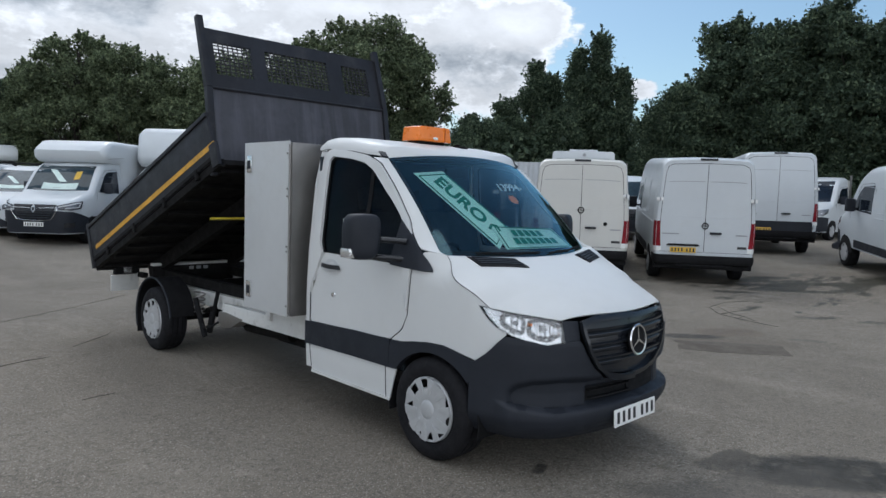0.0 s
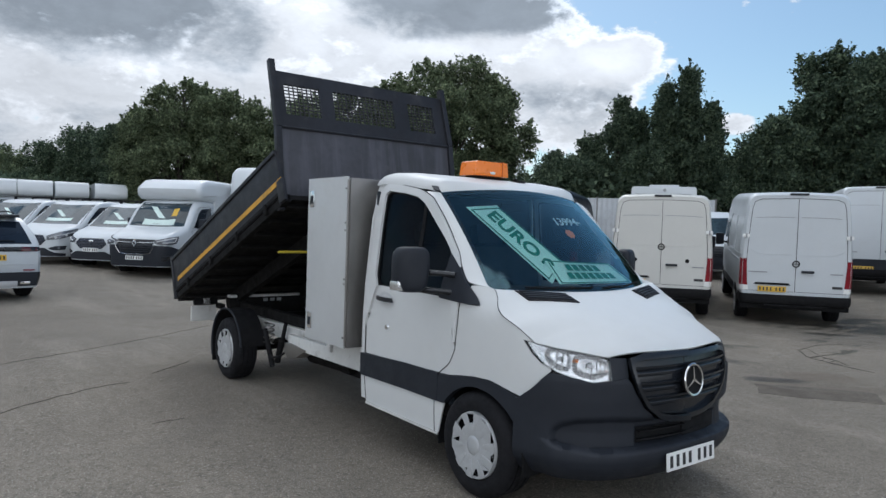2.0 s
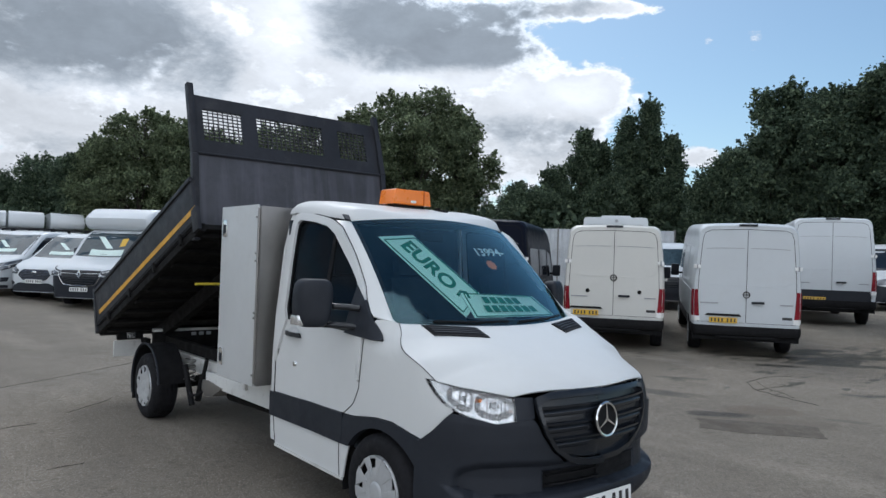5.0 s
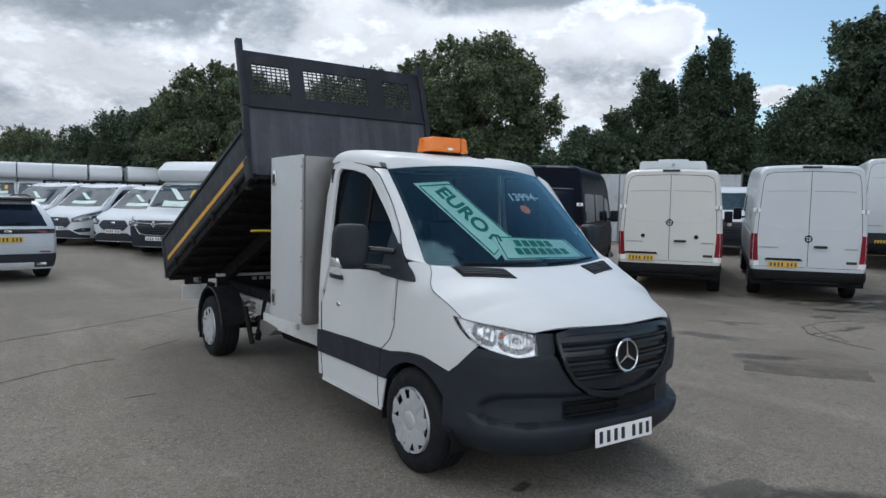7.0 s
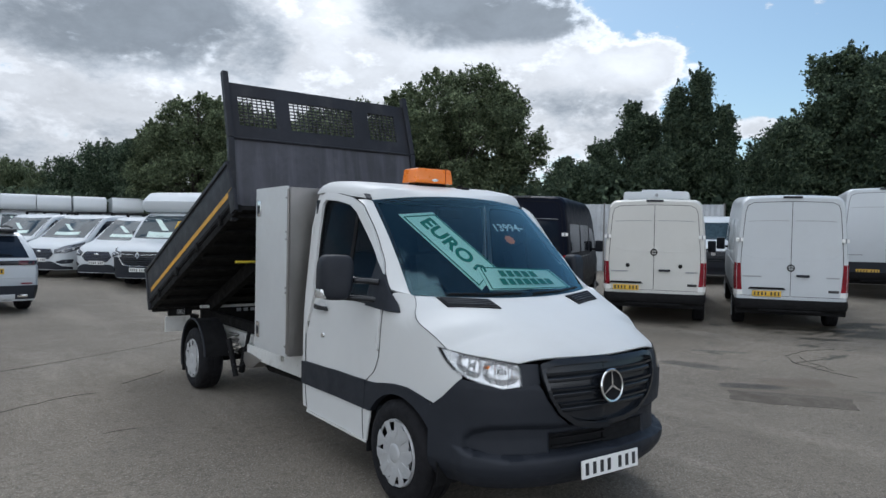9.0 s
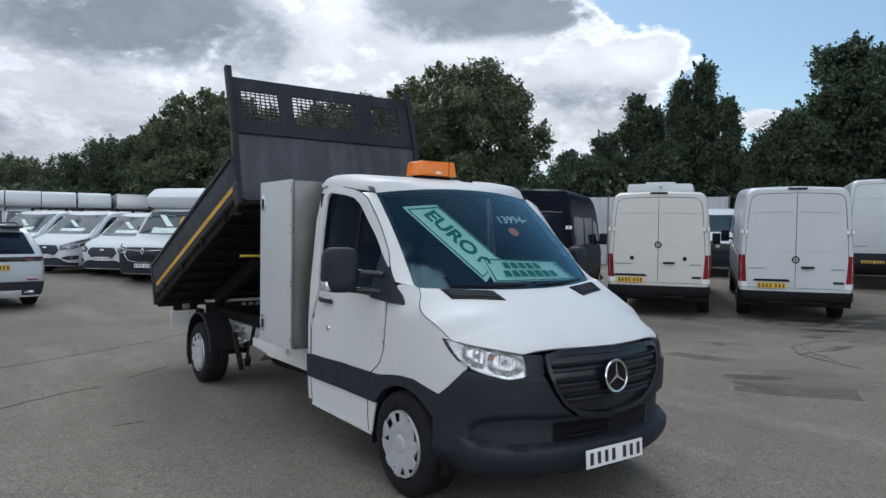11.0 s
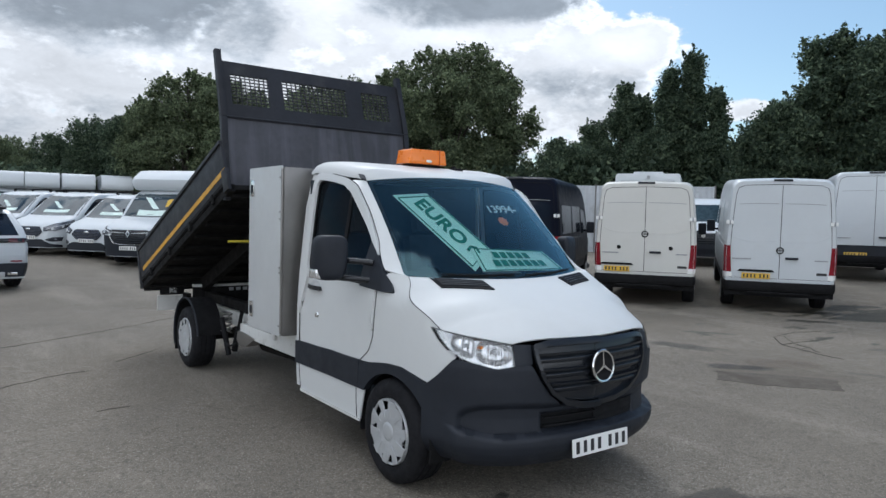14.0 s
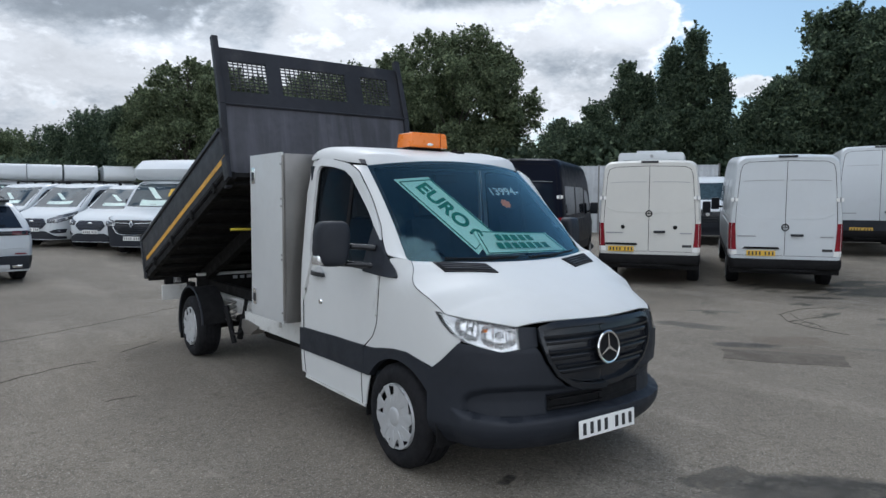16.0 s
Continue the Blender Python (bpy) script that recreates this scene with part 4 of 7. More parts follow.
# cabin
part("rear_lining", box(B(), -0.88, 0.88, 1.37, 1.395, 0.56, 2.06), M["trim_cloth"], truck)
part("roof_lining", box(B(), -0.74, 0.74, 0.82, 1.38, 2.07, 2.085), M["trim_cloth"], truck)
for sign in (-1, 1):
    part("door_lining", box(B(), sign * 0.90 - 0.015, sign * 0.90 + 0.015, 0.32, 1.36, 0.56, 1.27, 0.01), M["trim_cloth"], truck)
dash = B()
prism(dash, [(-0.20, 0.95), (0.36, 0.95), (0.40, 1.18), (0.30, 1.32), (0.10, 1.355), (-0.12, 1.345), (-0.20, 1.30)], 0, -0.74, 0.74, 0.015)
part("dashboard", dash, M["dash"], truck, "dark plastic dashboard")
wheel = part("steering_wheel", lathe(B(), [(0, 0.185), (0.012, 0.200), (0.024, 0.185), (0.012, 0.172), (0, 0.185)], (0, 0, 0), 36, 2), M["gloss_black"], truck, "black steering wheel")
wheel.matrix_basis = Matrix.Translation((-0.42, 0.47, 1.27)) @ Matrix.Rotation(radians(-55), 4, "X")
part("steering_spokes", box(box(B(), -0.18, 0.18, -0.02, 0.02, 0.002, 0.02), -0.05, 0.05, -0.05, 0.05, -0.02, 0.024, 0.01), M["gloss_black"], wheel)
for x in (-0.45, 0.18, 0.55):
    seat = part("seat", box(B(), x - 0.23, x + 0.23, 0.62, 1.10, 0.82, 1.0, 0.05), M["trim_cloth"], truck, "dark cloth seat")
    part("backrest", box(B(), -0.22, 0.22, -0.06, 0.06, 0, 0.66, 0.05, Matrix.Translation((x, 1.10, 0.98)) @ Matrix.Rotation(radians(-12), 4, "X")), M["trim_cloth"], seat)
    part("headrest", box(B(), -0.12, 0.12, -0.05, 0.05, 0.68, 0.86, 0.04, Matrix.Translation((x, 1.10, 0.98)) @ Matrix.Rotation(radians(-12), 4, "X")), M["trim_cloth"], seat)
part("rear_view_mirror", box(B(), -0.12, 0.12, 0.72, 0.75, 1.93, 2.0, 0.01), M["matt_black"], truck)

# wipers at the foot of the glass
for x0, x1 in ((-0.62, -0.05), (0.05, 0.68)):
    pts = [ws_point(x0 / 0.85, 0.02, 0.012), ws_point((x0 + x1) / 1.7, 0.022, 0.012), ws_point(x1 / 0.85, 0.03, 0.008)]
    part("wiper", tube(B(), pts, 0.0055, 6), M["matt_black"], truck, "black windscreen wiper")

# mirrors
for sign in (-1, 1):
    bm = B()
    bmesh.ops.create_uvsphere(bm, u_segments=32, v_segments=20, radius=1.0)
    power = lambda v, k: math.copysign(abs(v) ** k, v)
    for v in bm.verts:
        flat = math.hypot(v.co.x, v.co.y)
        a = math.atan2(v.co.y, v.co.x)
        r = flat ** 0.42
        x, y, z = r * power(math.cos(a), 0.55), r * power(math.sin(a), 0.7), power(v.co.z, 0.62)
        v.co = Vector((sign * (1.19 + 0.107 * x - 0.012 * z * (x < 0)), 0.48 + 0.083 * y + 0.037 * x, 1.492 + 0.155 * z))
    if sign < 0:
        bmesh.ops.reverse_faces(bm, faces=bm.faces[:])
    mirror = part("door_mirror", bm, M["plastic"], truck, "large black door mirror")
    bm = B()
    box(bm, 1.115, 1.262, 0.555, 0.566, 1.375, 1.61, 0.003)
    for v in bm.verts:
        v.co.y += (v.co.x - 1.19) * 0.345
        v.co.x *= sign
    part("mirror_glass", bm, M["chrome"], mirror)
    bm = B()
    box(bm, 1.255, 1.302, 0.43, 0.53, 1.348, 1.415, 0.016)
    for v in bm.verts:
        v.co.y += (v.co.x - 1.19) * 0.345
        v.co.x *= sign
    part("side_indicator", bm, M["clear_lamp"], mirror, "clear side indicator")
    for z in (1.355, 1.475):
        part("mirror_arm", tube(B(), [(sign * 1.12, 0.47, z), (sign * 1.0, 0.34, z - 0.005), (sign * 0.95, 0.28, z - 0.01)], 0.022, 10), M["gloss_black"], mirror)
    bm = B()
    strip(bm, [(1.655, 1.292), (1.75, 1.284), (1.845, 1.288), (2.05, 1.300)], [(1.655, 1.302), (1.77, 1.41), (1.905, 1.53), (2.02, 1.612)], lambda s, z: cab_skin(s, z, 0.022, sign), 20, 6)
    part("mirror_base", thicken(bm, 0.03, (0, 0.5, 1.3)), M["plastic"], mirror, "dark triangular mirror base")

# amber light bar on the roof
bar = B()
prism(bar, [(-0.20, 2.262), (0.20, 2.262), (0.193, 2.30), (0.182, 2.375), (0.165, 2.385), (-0.165, 2.385), (-0.182, 2.375), (-0.193, 2.30)], 1, 1.04, 1.24, 0.012)
for v in bar.verts:
    v.co.x += 0.052
    v.co.z -= 0.03
beacon = part("light_bar", bar, M["amber"], truck, "amber plastic warning light bar")
part("light_bar_base", box(B(), -0.11, 0.21, 1.08, 1.20, 2.190, 2.234, 0.008), M["matt_black"], beacon)
part("light_bar_seam", box(B(), 0.167, 0.172, 1.032, 1.248, 2.234, 2.358), M["amber_dark"], beacon)
bm = B()
bmesh.ops.create_uvsphere(bm, u_segments=16, v_segments=8, radius=1.0, matrix=Matrix.Translation((0.06, 1.038, 2.258)) @ Matrix.Diagonal((0.032, 0.004, 0.012, 1)))
part("light_bar_label", bm, M["plate_w"], beacon, "small pale oval label")

# wheels
for x, y, turn in ((-0.965, 0, 0), (-0.965, 4.325, 0), (0.965, 0, 180), (0.965, 4.325, 180)):
    wheel_set(truck, pose(x, y, 0.345 + (0.033 if y < 1 else 0.004), 0, 0, turn) @ pose(0, 0, 0, 8 + y * 5), 0.345, spokes=10, label="wheel with silver cover")
part("front_axle", cyl(B(), (-0.75, 0, 0.34), (0.75, 0, 0.34), 0.06, seg=12), M["under"], truck)
part("rear_axle", cyl(lathe(B(), [(-0.16, 0.05), (-0.12, 0.13), (0, 0.17), (0.12, 0.13), (0.16, 0.05)], (0, 4.325, 0.35), 20), (-0.80, 4.325, 0.352), (0.80, 4.325, 0.352), 0.06, seg=14), M["under"], truck)
part("engine_block", box(B(), -0.62, 0.62, -0.75, 0.40, 0.36, 0.50, 0.03), M["under"], truck)

# chassis
for sign in (-1, 1):
    rail = part("chassis_rail", box(B(), sign * 0.49 - 0.04, sign * 0.49 + 0.04, 1.0, 5.50, 0.50, 0.66, 0.008), M["chassis"], truck, "white painted chassis rail")
    part("subframe_rail", box(B(), sign * 0.44 - 0.04, sign * 0.44 + 0.04, 1.5, 5.45, 0.662, 0.775, 0.006), M["under"], truck)
    part("leaf_spring", prism(B(), [(3.70, 0.50), (4.0, 0.40), (4.325, 0.365), (4.65, 0.40), (4.95, 0.50), (4.93, 0.53), (4.65, 0.45), (4.325, 0.425), (4.0, 0.45), (3.72, 0.53)], 0, sign * 0.57 - 0.04, sign * 0.57 + 0.04), M["under"], truck)
    turns = [Vector((sign * 0.66 + 0.055 * math.cos(a), 3.86 + 0.055 * math.sin(a), 0.44 + a * 0.0085)) for a in np.linspace(0, 2 * math.pi * 4.5, 60)]
    part("coil_spring", tube(B(), turns, 0.009, 6), M["steel"], truck, "pale coil helper spring")
    part("shock_absorber", cyl(cyl(B(), (sign * 0.62, 3.72, 0.26), (sign * 0.60, 3.66, 0.50), 0.035, seg=12), (sign * 0.60, 3.66, 0.48), (sign * 0.585, 3.60, 0.70), 0.022, seg=10), M["matt_black"], truck)
for y in (1.9, 2.9, 3.8, 4.8, 5.4):
    part("cross_member", box(B(), -0.45, 0.45, y - 0.05, y + 0.05, 0.54, 0.66, 0.006), M["chassis"] if y < 3 else M["under"], truck)
part("fuel_tank", box(B(), -0.40, 0.30, 1.75, 2.75, 0.30, 0.52, 0.05), M["matt_black"], truck)
part("exhaust_pipe", tube(B(), [(-0.30, 1.5, 0.42), (-0.42, 2.9, 0.42), (-0.60, 3.12, 0.44)], 0.030, 12), M["under"], truck)
part("silencer", cyl(B(), (-0.50, 2.3, 0.44), (-0.56, 3.0, 0.44), 0.07, seg=18), M["under"], truck)
for sign in (-1, 1):
    part("side_rail", box(B(), sign * 0.76 - 0.03, sign * 0.76 + 0.03, 1.43, 3.12, 0.53, 0.658, 0.006), M["chassis"], truck, "white painted steel side rail")
    part("torque_arm", cyl(B(), (sign * 0.74, 3.80, 0.62), (sign * 0.72, 3.62, 0.24), 0.030, seg=10), M["matt_black"], truck)
part("air_hose", tube(B(), [(-0.72, 3.75, 0.40), (-0.74, 3.60, 0.34), (-0.74, 3.42, 0.38), (-0.70, 3.30, 0.46)], 0.012, 6), M["matt_black"], truck)
part("hydraulic_tank", cyl(B(), (-0.30, 2.42, 0.78), (-0.30, 2.42, 1.0), 0.10, seg=18), M["chassis"], truck, "white hydraulic tank behind the tool box")
part("tank_shelf", box(B(), -0.52, 0.30, 2.25, 2.62, 0.762, 0.782, 0.004), M["chassis"], truck)
part("side_bracket", prism(B(), [(2.72, 0.55), (2.95, 0.44), (3.12, 0.42), (3.20, 0.48), (3.18, 0.57), (3.05, 0.58)], 0, -0.80, -0.66, 0.01), M["steel"], truck, "grey metal side bracket")
part("subframe_brace", box(B(), -0.82, -0.50, 2.20, 2.28, 0.62, 0.775, 0.006), M["chassis"], truck)
part("hinge_bar", box(B(), -0.62, 0.62, 5.13, 5.22, 0.83, 0.862, 0.004), M["chassis"], truck, "white bar behind the tipping hinge")
hp = part("hinge_plate", box(B(), -0.62, 0.62, 5.14, 5.20, 0.62, 0.828, 0.004), M["under"], truck)
for k in range(3):
    x = -0.16 + k * 0.095
    bm = box(B(), x, x + 0.06, 5.135, 5.139, 0.772, 0.812)
    part("plate_mark", bm, M["grey_ink"], hp)

# rear mudguards and lamp board
for sign in (-1, 1):
    bm = B()
    ring = [(4.325 + 0.44 * math.cos(radians(a)), 0.36 + 0.44 * math.sin(radians(a))) for a in range(-20, 176, 8)]
    rows = [[Vector((sign * x, y, z)) for y, z in ring] for x in (0.70, 0.97)]
    grid(bm, rows)
    guard = part("mudguard", thicken(bm, 0.012, (0, 4.325, 0.36)), M["matt_black"], truck, "black rear mudguard")
    lip = [Vector((sign * 0.975, 4.325 + 0.44 * math.cos(radians(a)), 0.36 + 0.44 * math.sin(radians(a)))) for a in range(-20, 176, 8)]
    part("mudguard_lip", tube(B(), lip, 0.011, 6), M["plastic"], guard)
    part("mud_flap", box(B(), sign * 0.835 - 0.13, sign * 0.835 + 0.13, 4.76, 4.77, 0.14, 0.28), M["rubber"], guard)
    board = part("lamp_board", box(B(), sign * 0.78 - 0.165, sign * 0.78 + 0.165, 5.58, 5.62, 0.50, 0.69, 0.006), M["chassis"], truck, "white board under the rear lamp")
    lampbox = part("rear_lamp", box(B(), sign * 0.76 - 0.15, sign * 0.76 + 0.15, 5.56, 5.64, 0.70, 0.81, 0.012), M["matt_black"], truck)
    part("lamp_window", box(B(), sign * 0.74 - 0.07, sign * 0.74 + 0.03, 5.552, 5.559, 0.72, 0.79, 0.002), M["clear_lamp"], lampbox)
    part("lamp_bracket", box(B(), sign * 0.60 - 0.03, sign * 0.60 + 0.03, 5.40, 5.58, 0.66, 0.72), M["under"], truck)

# tool box behind the cab
tb = part("tool_box", box(B(), -1.045, 1.045, 1.53, 2.225, 0.78, 2.165, 0.006), M["steel"], truck, "tall steel tool box behind the cab")
for sign in (-1, 1):
    bd = part("tool_box_door", box(B(), sign * 1.053 - 0.008, sign * 1.053 + 0.008, 1.565, 2.24, 0.775, 2.178, 0.004), M["alloy"], tb, "white painted tool box door")
    for z in (0.94, 2.0):
        latch = part("latch", box(B(), sign * 1.066 - 0.006, sign * 1.066 + 0.006, 2.115, 2.195, z - 0.07, z + 0.07, 0.01), M["chrome"], bd, "chrome paddle latch")
        part("latch_paddle", box(B(), sign * 1.074 - 0.003, sign * 1.074 + 0.003, 2.135, 2.175, z - 0.04, z + 0.03, 0.003), M["plastic"], latch)
    part("door_hinge", cyl(B(), (sign * 1.058, 1.552, 0.80), (sign * 1.058, 1.552, 2.15), 0.010, seg=10), M["steel"], bd)
    part("hinge_strip", box(B(), sign * 1.050 - 0.004, sign * 1.050 + 0.004, 1.528, 1.548, 0.79, 2.16), M["steel"], bd)
    for z in (0.86, 1.30, 1.34, 1.74, 1.80, 2.08):
        c = Vector((sign * 1.062, 1.578, z))
        part("hinge_screw", cyl(B(), c, c + Vector((sign * 0.006, 0, 0)), 0.009, seg=8), M["steel"], bd)
part("tool_box_base", box(B(), -0.80, 0.80, 1.58, 2.18, 0.66, 0.778), M["chassis"], tb)

# tipping body, raised; u runs down the floor to the tail, v stands on the floor
TIP = Matrix(((1, 0, 0, 0), (0, 0.931, 0.365, 2.538), (0, -0.365, 0.931, 2.064), (0, 0, 0, 1)))
body = part("tipping_floor", box(B(), -1.06, 1.06, 0.06, 3.33, -0.045, 0.0), M["under"], truck, "dark steel floor of the raised body")
body.matrix_basis = Matrix.Translation((-0.035, 0, 0)) @ TIP
for k in range(9):
    y = 0.18 + k * 0.38
    part("floor_rib", box(B(), -1.03, 1.03, y - 0.03, y + 0.03, -0.085, -0.046, 0.004), M["under"], body)
for x in (-0.44, 0.44):
    part("floor_runner", box(B(), x - 0.045, x + 0.045, 0.05, 3.25, -0.24, -0.086, 0.006), M["under"], body)
for sign in (-1, 1):
    side = part("dropside", box(B(), sign * 1.085 - 0.018, sign * 1.085 + 0.018, 0.10, 3.30, 0.015, 0.455, 0.006), M["body_steel"], body, "black steel drop side with a yellow strip")
    part("yellow_strip", box(B(), sign * 1.1055 - 0.002, sign * 1.1055 + 0.002, 0.06, 3.17, 0.125, 0.175), M["yellow"], side, "worn yellow reflective strip")
    part("top_rail", box(B(), sign * 1.09 - 0.03, sign * 1.09 + 0.03, 0.10, 3.30, 0.43, 0.47, 0.008), M["body_steel"], side)
    part("bottom_rail", box(B(), sign * 1.095 - 0.016, sign * 1.095 + 0.016, 0.10, 3.30, 0.020, 0.060, 0.008), M["under"], side)
    part("floor_edge", box(B(), sign * 1.06 - 0.03, sign * 1.06 + 0.03, 0.06, 3.33, -0.065, 0.01, 0.006), M["under"], body)
    part("corner_post", box(B(), sign * 1.085 - 0.03, sign * 1.085 + 0.03, 3.30, 3.37, -0.06, 0.50, 0.008), M["body_steel"], body)
    for u in (0.45, 1.2, 2.0, 2.8):
        part("side_hinge", box(B(), sign * 1.115 - 0.012, sign * 1.115 + 0.012, u - 0.022, u + 0.022, -0.05, 0.05, 0.006), M["under"], side)
    part("latch_plate", box(B(), sign * 1.10 - 0.02, sign * 1.10 + 0.02, 0.02, 0.14, -0.06, 0.16, 0.01), M["body_steel"], body)
part("tailboard", box(B(), -1.05, 1.05, 3.31, 3.345, 0.01, 0.46, 0.006), M["body_steel"], body)
part("tail_bar", box(B(), -1.07, 1.07, 3.30, 3.36, -0.09, 0.0, 0.006), M["under"], body)
part("prop_stripe", box(B(), -0.90, -0.46, 0.72, 0.745, -0.335, -0.316), M["prop"], body, "yellow painted safety prop")
part("tipping_ram", cyl(cyl(B(), (0, 2.55, 0.62), (0, 2.62, 1.25), 0.075, seg=20), (0, 2.62, 1.25), (0, 2.72, 1.80), 0.055, seg=20), M["steel"], truck)

# headboard with mesh windows
def head(x, z, out=0.0):
    y = np.interp(z, [1.90, 2.70, 3.40], [2.725, 2.850, 3.065])
    return Vector((x, y - out, z))


def head_panel(bm, x0, x1, z0, z1, n=4):
    strip(bm, [(x0, z0), (x1, z0)], [(x0, z1), (x1, z1)], lambda x, z: head(x, z), n, 3)


bm = B()
head_panel(bm, -1.04, 1.04, 1.93, 2.70, 16)
hb = part("headboard", thicken(bm, 0.02, (0, 6, 2.5)), M["panel_steel"], truck, "scuffed steel headboard with mesh windows")
hb.matrix_basis = Matrix.Translation((-0.03, 0, 0))
WINDOWS = ((-0.95, -0.555), (-0.40, 0.35), (0.545, 0.895))
bm = B()
head_panel(bm, -1.04, 1.04, 2.70, 2.835, 10)
head_panel(bm, -1.04, 1.04, 3.135, 3.26, 10)
for a, b in ((-1.04, -0.95), (-0.555, -0.40), (0.35, 0.545), (0.895, 1.04)):
    head_panel(bm, a, b, 2.835, 3.135, 3)
part("headboard_frame", thicken(bm, 0.03, (0, 6, 2.9)), M["body_steel"], hb)
part("headboard_ledge", tube(B(), [head(-1.03, 2.70, 0.012), head(1.03, 2.70, 0.012)], 0.014, 6), M["body_steel"], hb)
for a, b in WINDOWS:
    wires = B()
    n = int(round((b - a) / 0.050))
    for k in range(1, n):
        x = a + (b - a) * k / n
        cyl(wires, head(x, 2.83), head(x, 3.14), 0.0065, seg=5, caps=False)
    for k in range(1, 9):
        z = 2.835 + 0.30 * k / 9
        cyl(wires, head(a, z), head(b, z), 0.0065, seg=5, caps=False)
    part("wire_mesh", wires, M["body_steel"], hb, "black welded wire mesh")
for sign in (-1, 1):
    pts = [head(sign * 1.06, z, 0.0) for z in (1.90, 2.70, 3.36)]
    bm = B()
    for a, b in zip(pts, pts[1:]):
        q = (b - a).to_track_quat("Z", "Y").to_matrix().to_4x4()
        box(bm, -0.03, 0.03, -0.03, 0.03, -(b - a).length / 2, (b - a).length / 2, 0.005, Matrix.Translation((a + b) / 2) @ q)
    part("headboard_post", bm, M["body_steel"], hb)

# boards and marks behind the windscreen
def screen_sheet(bm, corners, depth=0.004):
    v0 = [bm.verts.new(c) for c in corners]
    n = (corners[1] - corners[0]).cross(corners[2] - corners[0]).normalized() * depth
    v1 = [bm.verts.new(c + n) for c in corners]
    bm.faces.new(v0), bm.faces.new(v1[::-1])
    for i in range(len(v0)):
        j = (i + 1) % len(v0)
        bm.faces.new((v0[j], v0[i], v1[i], v1[j]))
    bmesh.ops.recalc_face_normals(bm, faces=bm.faces[:])
    return bm


def sheet_board(name, label, corners, group=""):
    cs = [Vector(c) for c in corners]
    ob = tagged(part(name, screen_sheet(B(), cs), M["board"]), label, "sign", group)
    ob.matrix_basis = STANCE
    return ob


NORMAL = Vector((0, -0.694, 0.720))
EURO = [(-0.211, 0.068, 1.403), (0.071, 0.211, 1.54), (-0.241, 0.655, 1.969), (-0.579, 0.628, 1.942)]
long_board = sheet_board("euro_sign", "pale green board with dark green lettering behind the windscreen", EURO)
a, b = (Vector(EURO[3]) + Vector(EURO[2])) / 2, (Vector(EURO[0]) + Vector(EURO[1])) / 2
run = (b - a).normalized()
upw = NORMAL.cross(run)
m = frame_of(a + (b - a) * 0.425 + NORMAL * 0.007, run, upw)
lettering("sign_lettering", "EURO", 0.19, M["green"], long_board, m, 0.001, 0.006)
bm = B()
cs = [Vector(c) + NORMAL * 0.008 for c in EURO]
mid = sum(cs, Vector()) / 4
for p, q in zip(cs, cs[1:] + cs[:1]):
    tube(bm, [p.lerp(mid, 0.10), q.lerp(mid, 0.10)], 0.0045, 5)
part("sign_border", bm, M["green"], long_board)
c0 = b - run * 0.115 - upw * 0.012 + NORMAL * 0.009
part("sign_mark", tube(B(), [c0 + upw * 0.03 + run * 0.05, c0 + upw * 0.055, c0 + upw * 0.02 - run * 0.03, c0 - upw * 0.03 - run * 0.02], 0.014, 6), M["green"], long_board)
LOW = [(-0.150, 0.050, 1.401), (0.695, 0.044, 1.394), (0.585, 0.189, 1.534), (-0.142, 0.216, 1.561)]
low_board = sheet_board("dashboard_sign", "pale green board with bars of dark green writing on the dashboard", LOW)
cs = [Vector(c) + NORMAL * 0.008 for c in LOW]
mid = sum(cs, Vector()) / 4
bm = B()
for p, q in zip(cs, cs[1:] + cs[:1]):
    tube(bm, [p.lerp(mid, 0.07), q.lerp(mid, 0.07)], 0.004, 5)
part("sign_border", bm, M["green"], low_board)
bm = B()
for t, x0, x1, words in ((0.70, 0.22, 0.72, 5), (0.33, 0.17, 0.84, 7)):
    for k in range(words):
        u0 = x0 + (x1 - x0) * (k + 0.10) / words
        u1 = x0 + (x1 - x0) * (k + 0.86) / words
        at = lambda u, v: (cs[0].lerp(cs[1], u)).lerp(cs[3].lerp(cs[2], u), v)
        fs = [bm.verts.new(at(u, v) + NORMAL * 0.003) for u, v in ((u0, t - 0.14), (u1, t - 0.14), (u1, t + 0.14), (u0, t + 0.14))]
        bm.faces.new(fs)
part("sign_bars", bm, M["green"], low_board)
m = frame_of(Vector((0.435, 0.520, 1.862)), (1, 0.02, 0.02), (0, 0.72, 0.694))
lettering("price_lettering", "13994-", 0.115, M["white_ink"], screen, m, 0.001, 0.002)
bm = B()
star = [(0.052 * (1 if k % 2 else 0.78) * math.cos(k * math.pi / 8), 0.052 * (1 if k % 2 else 0.78) * math.sin(k * math.pi / 8)) for k in range(16)]
prism(bm, star, 2, 0, 0.003)
o = part("orange_sticker", bm, M["orange"], screen, "orange star-shaped card")
o.matrix_basis = frame_of(Vector((0.374, 0.425, 1.765)), (1, 0, 0), (0, 0.72, 0.694))

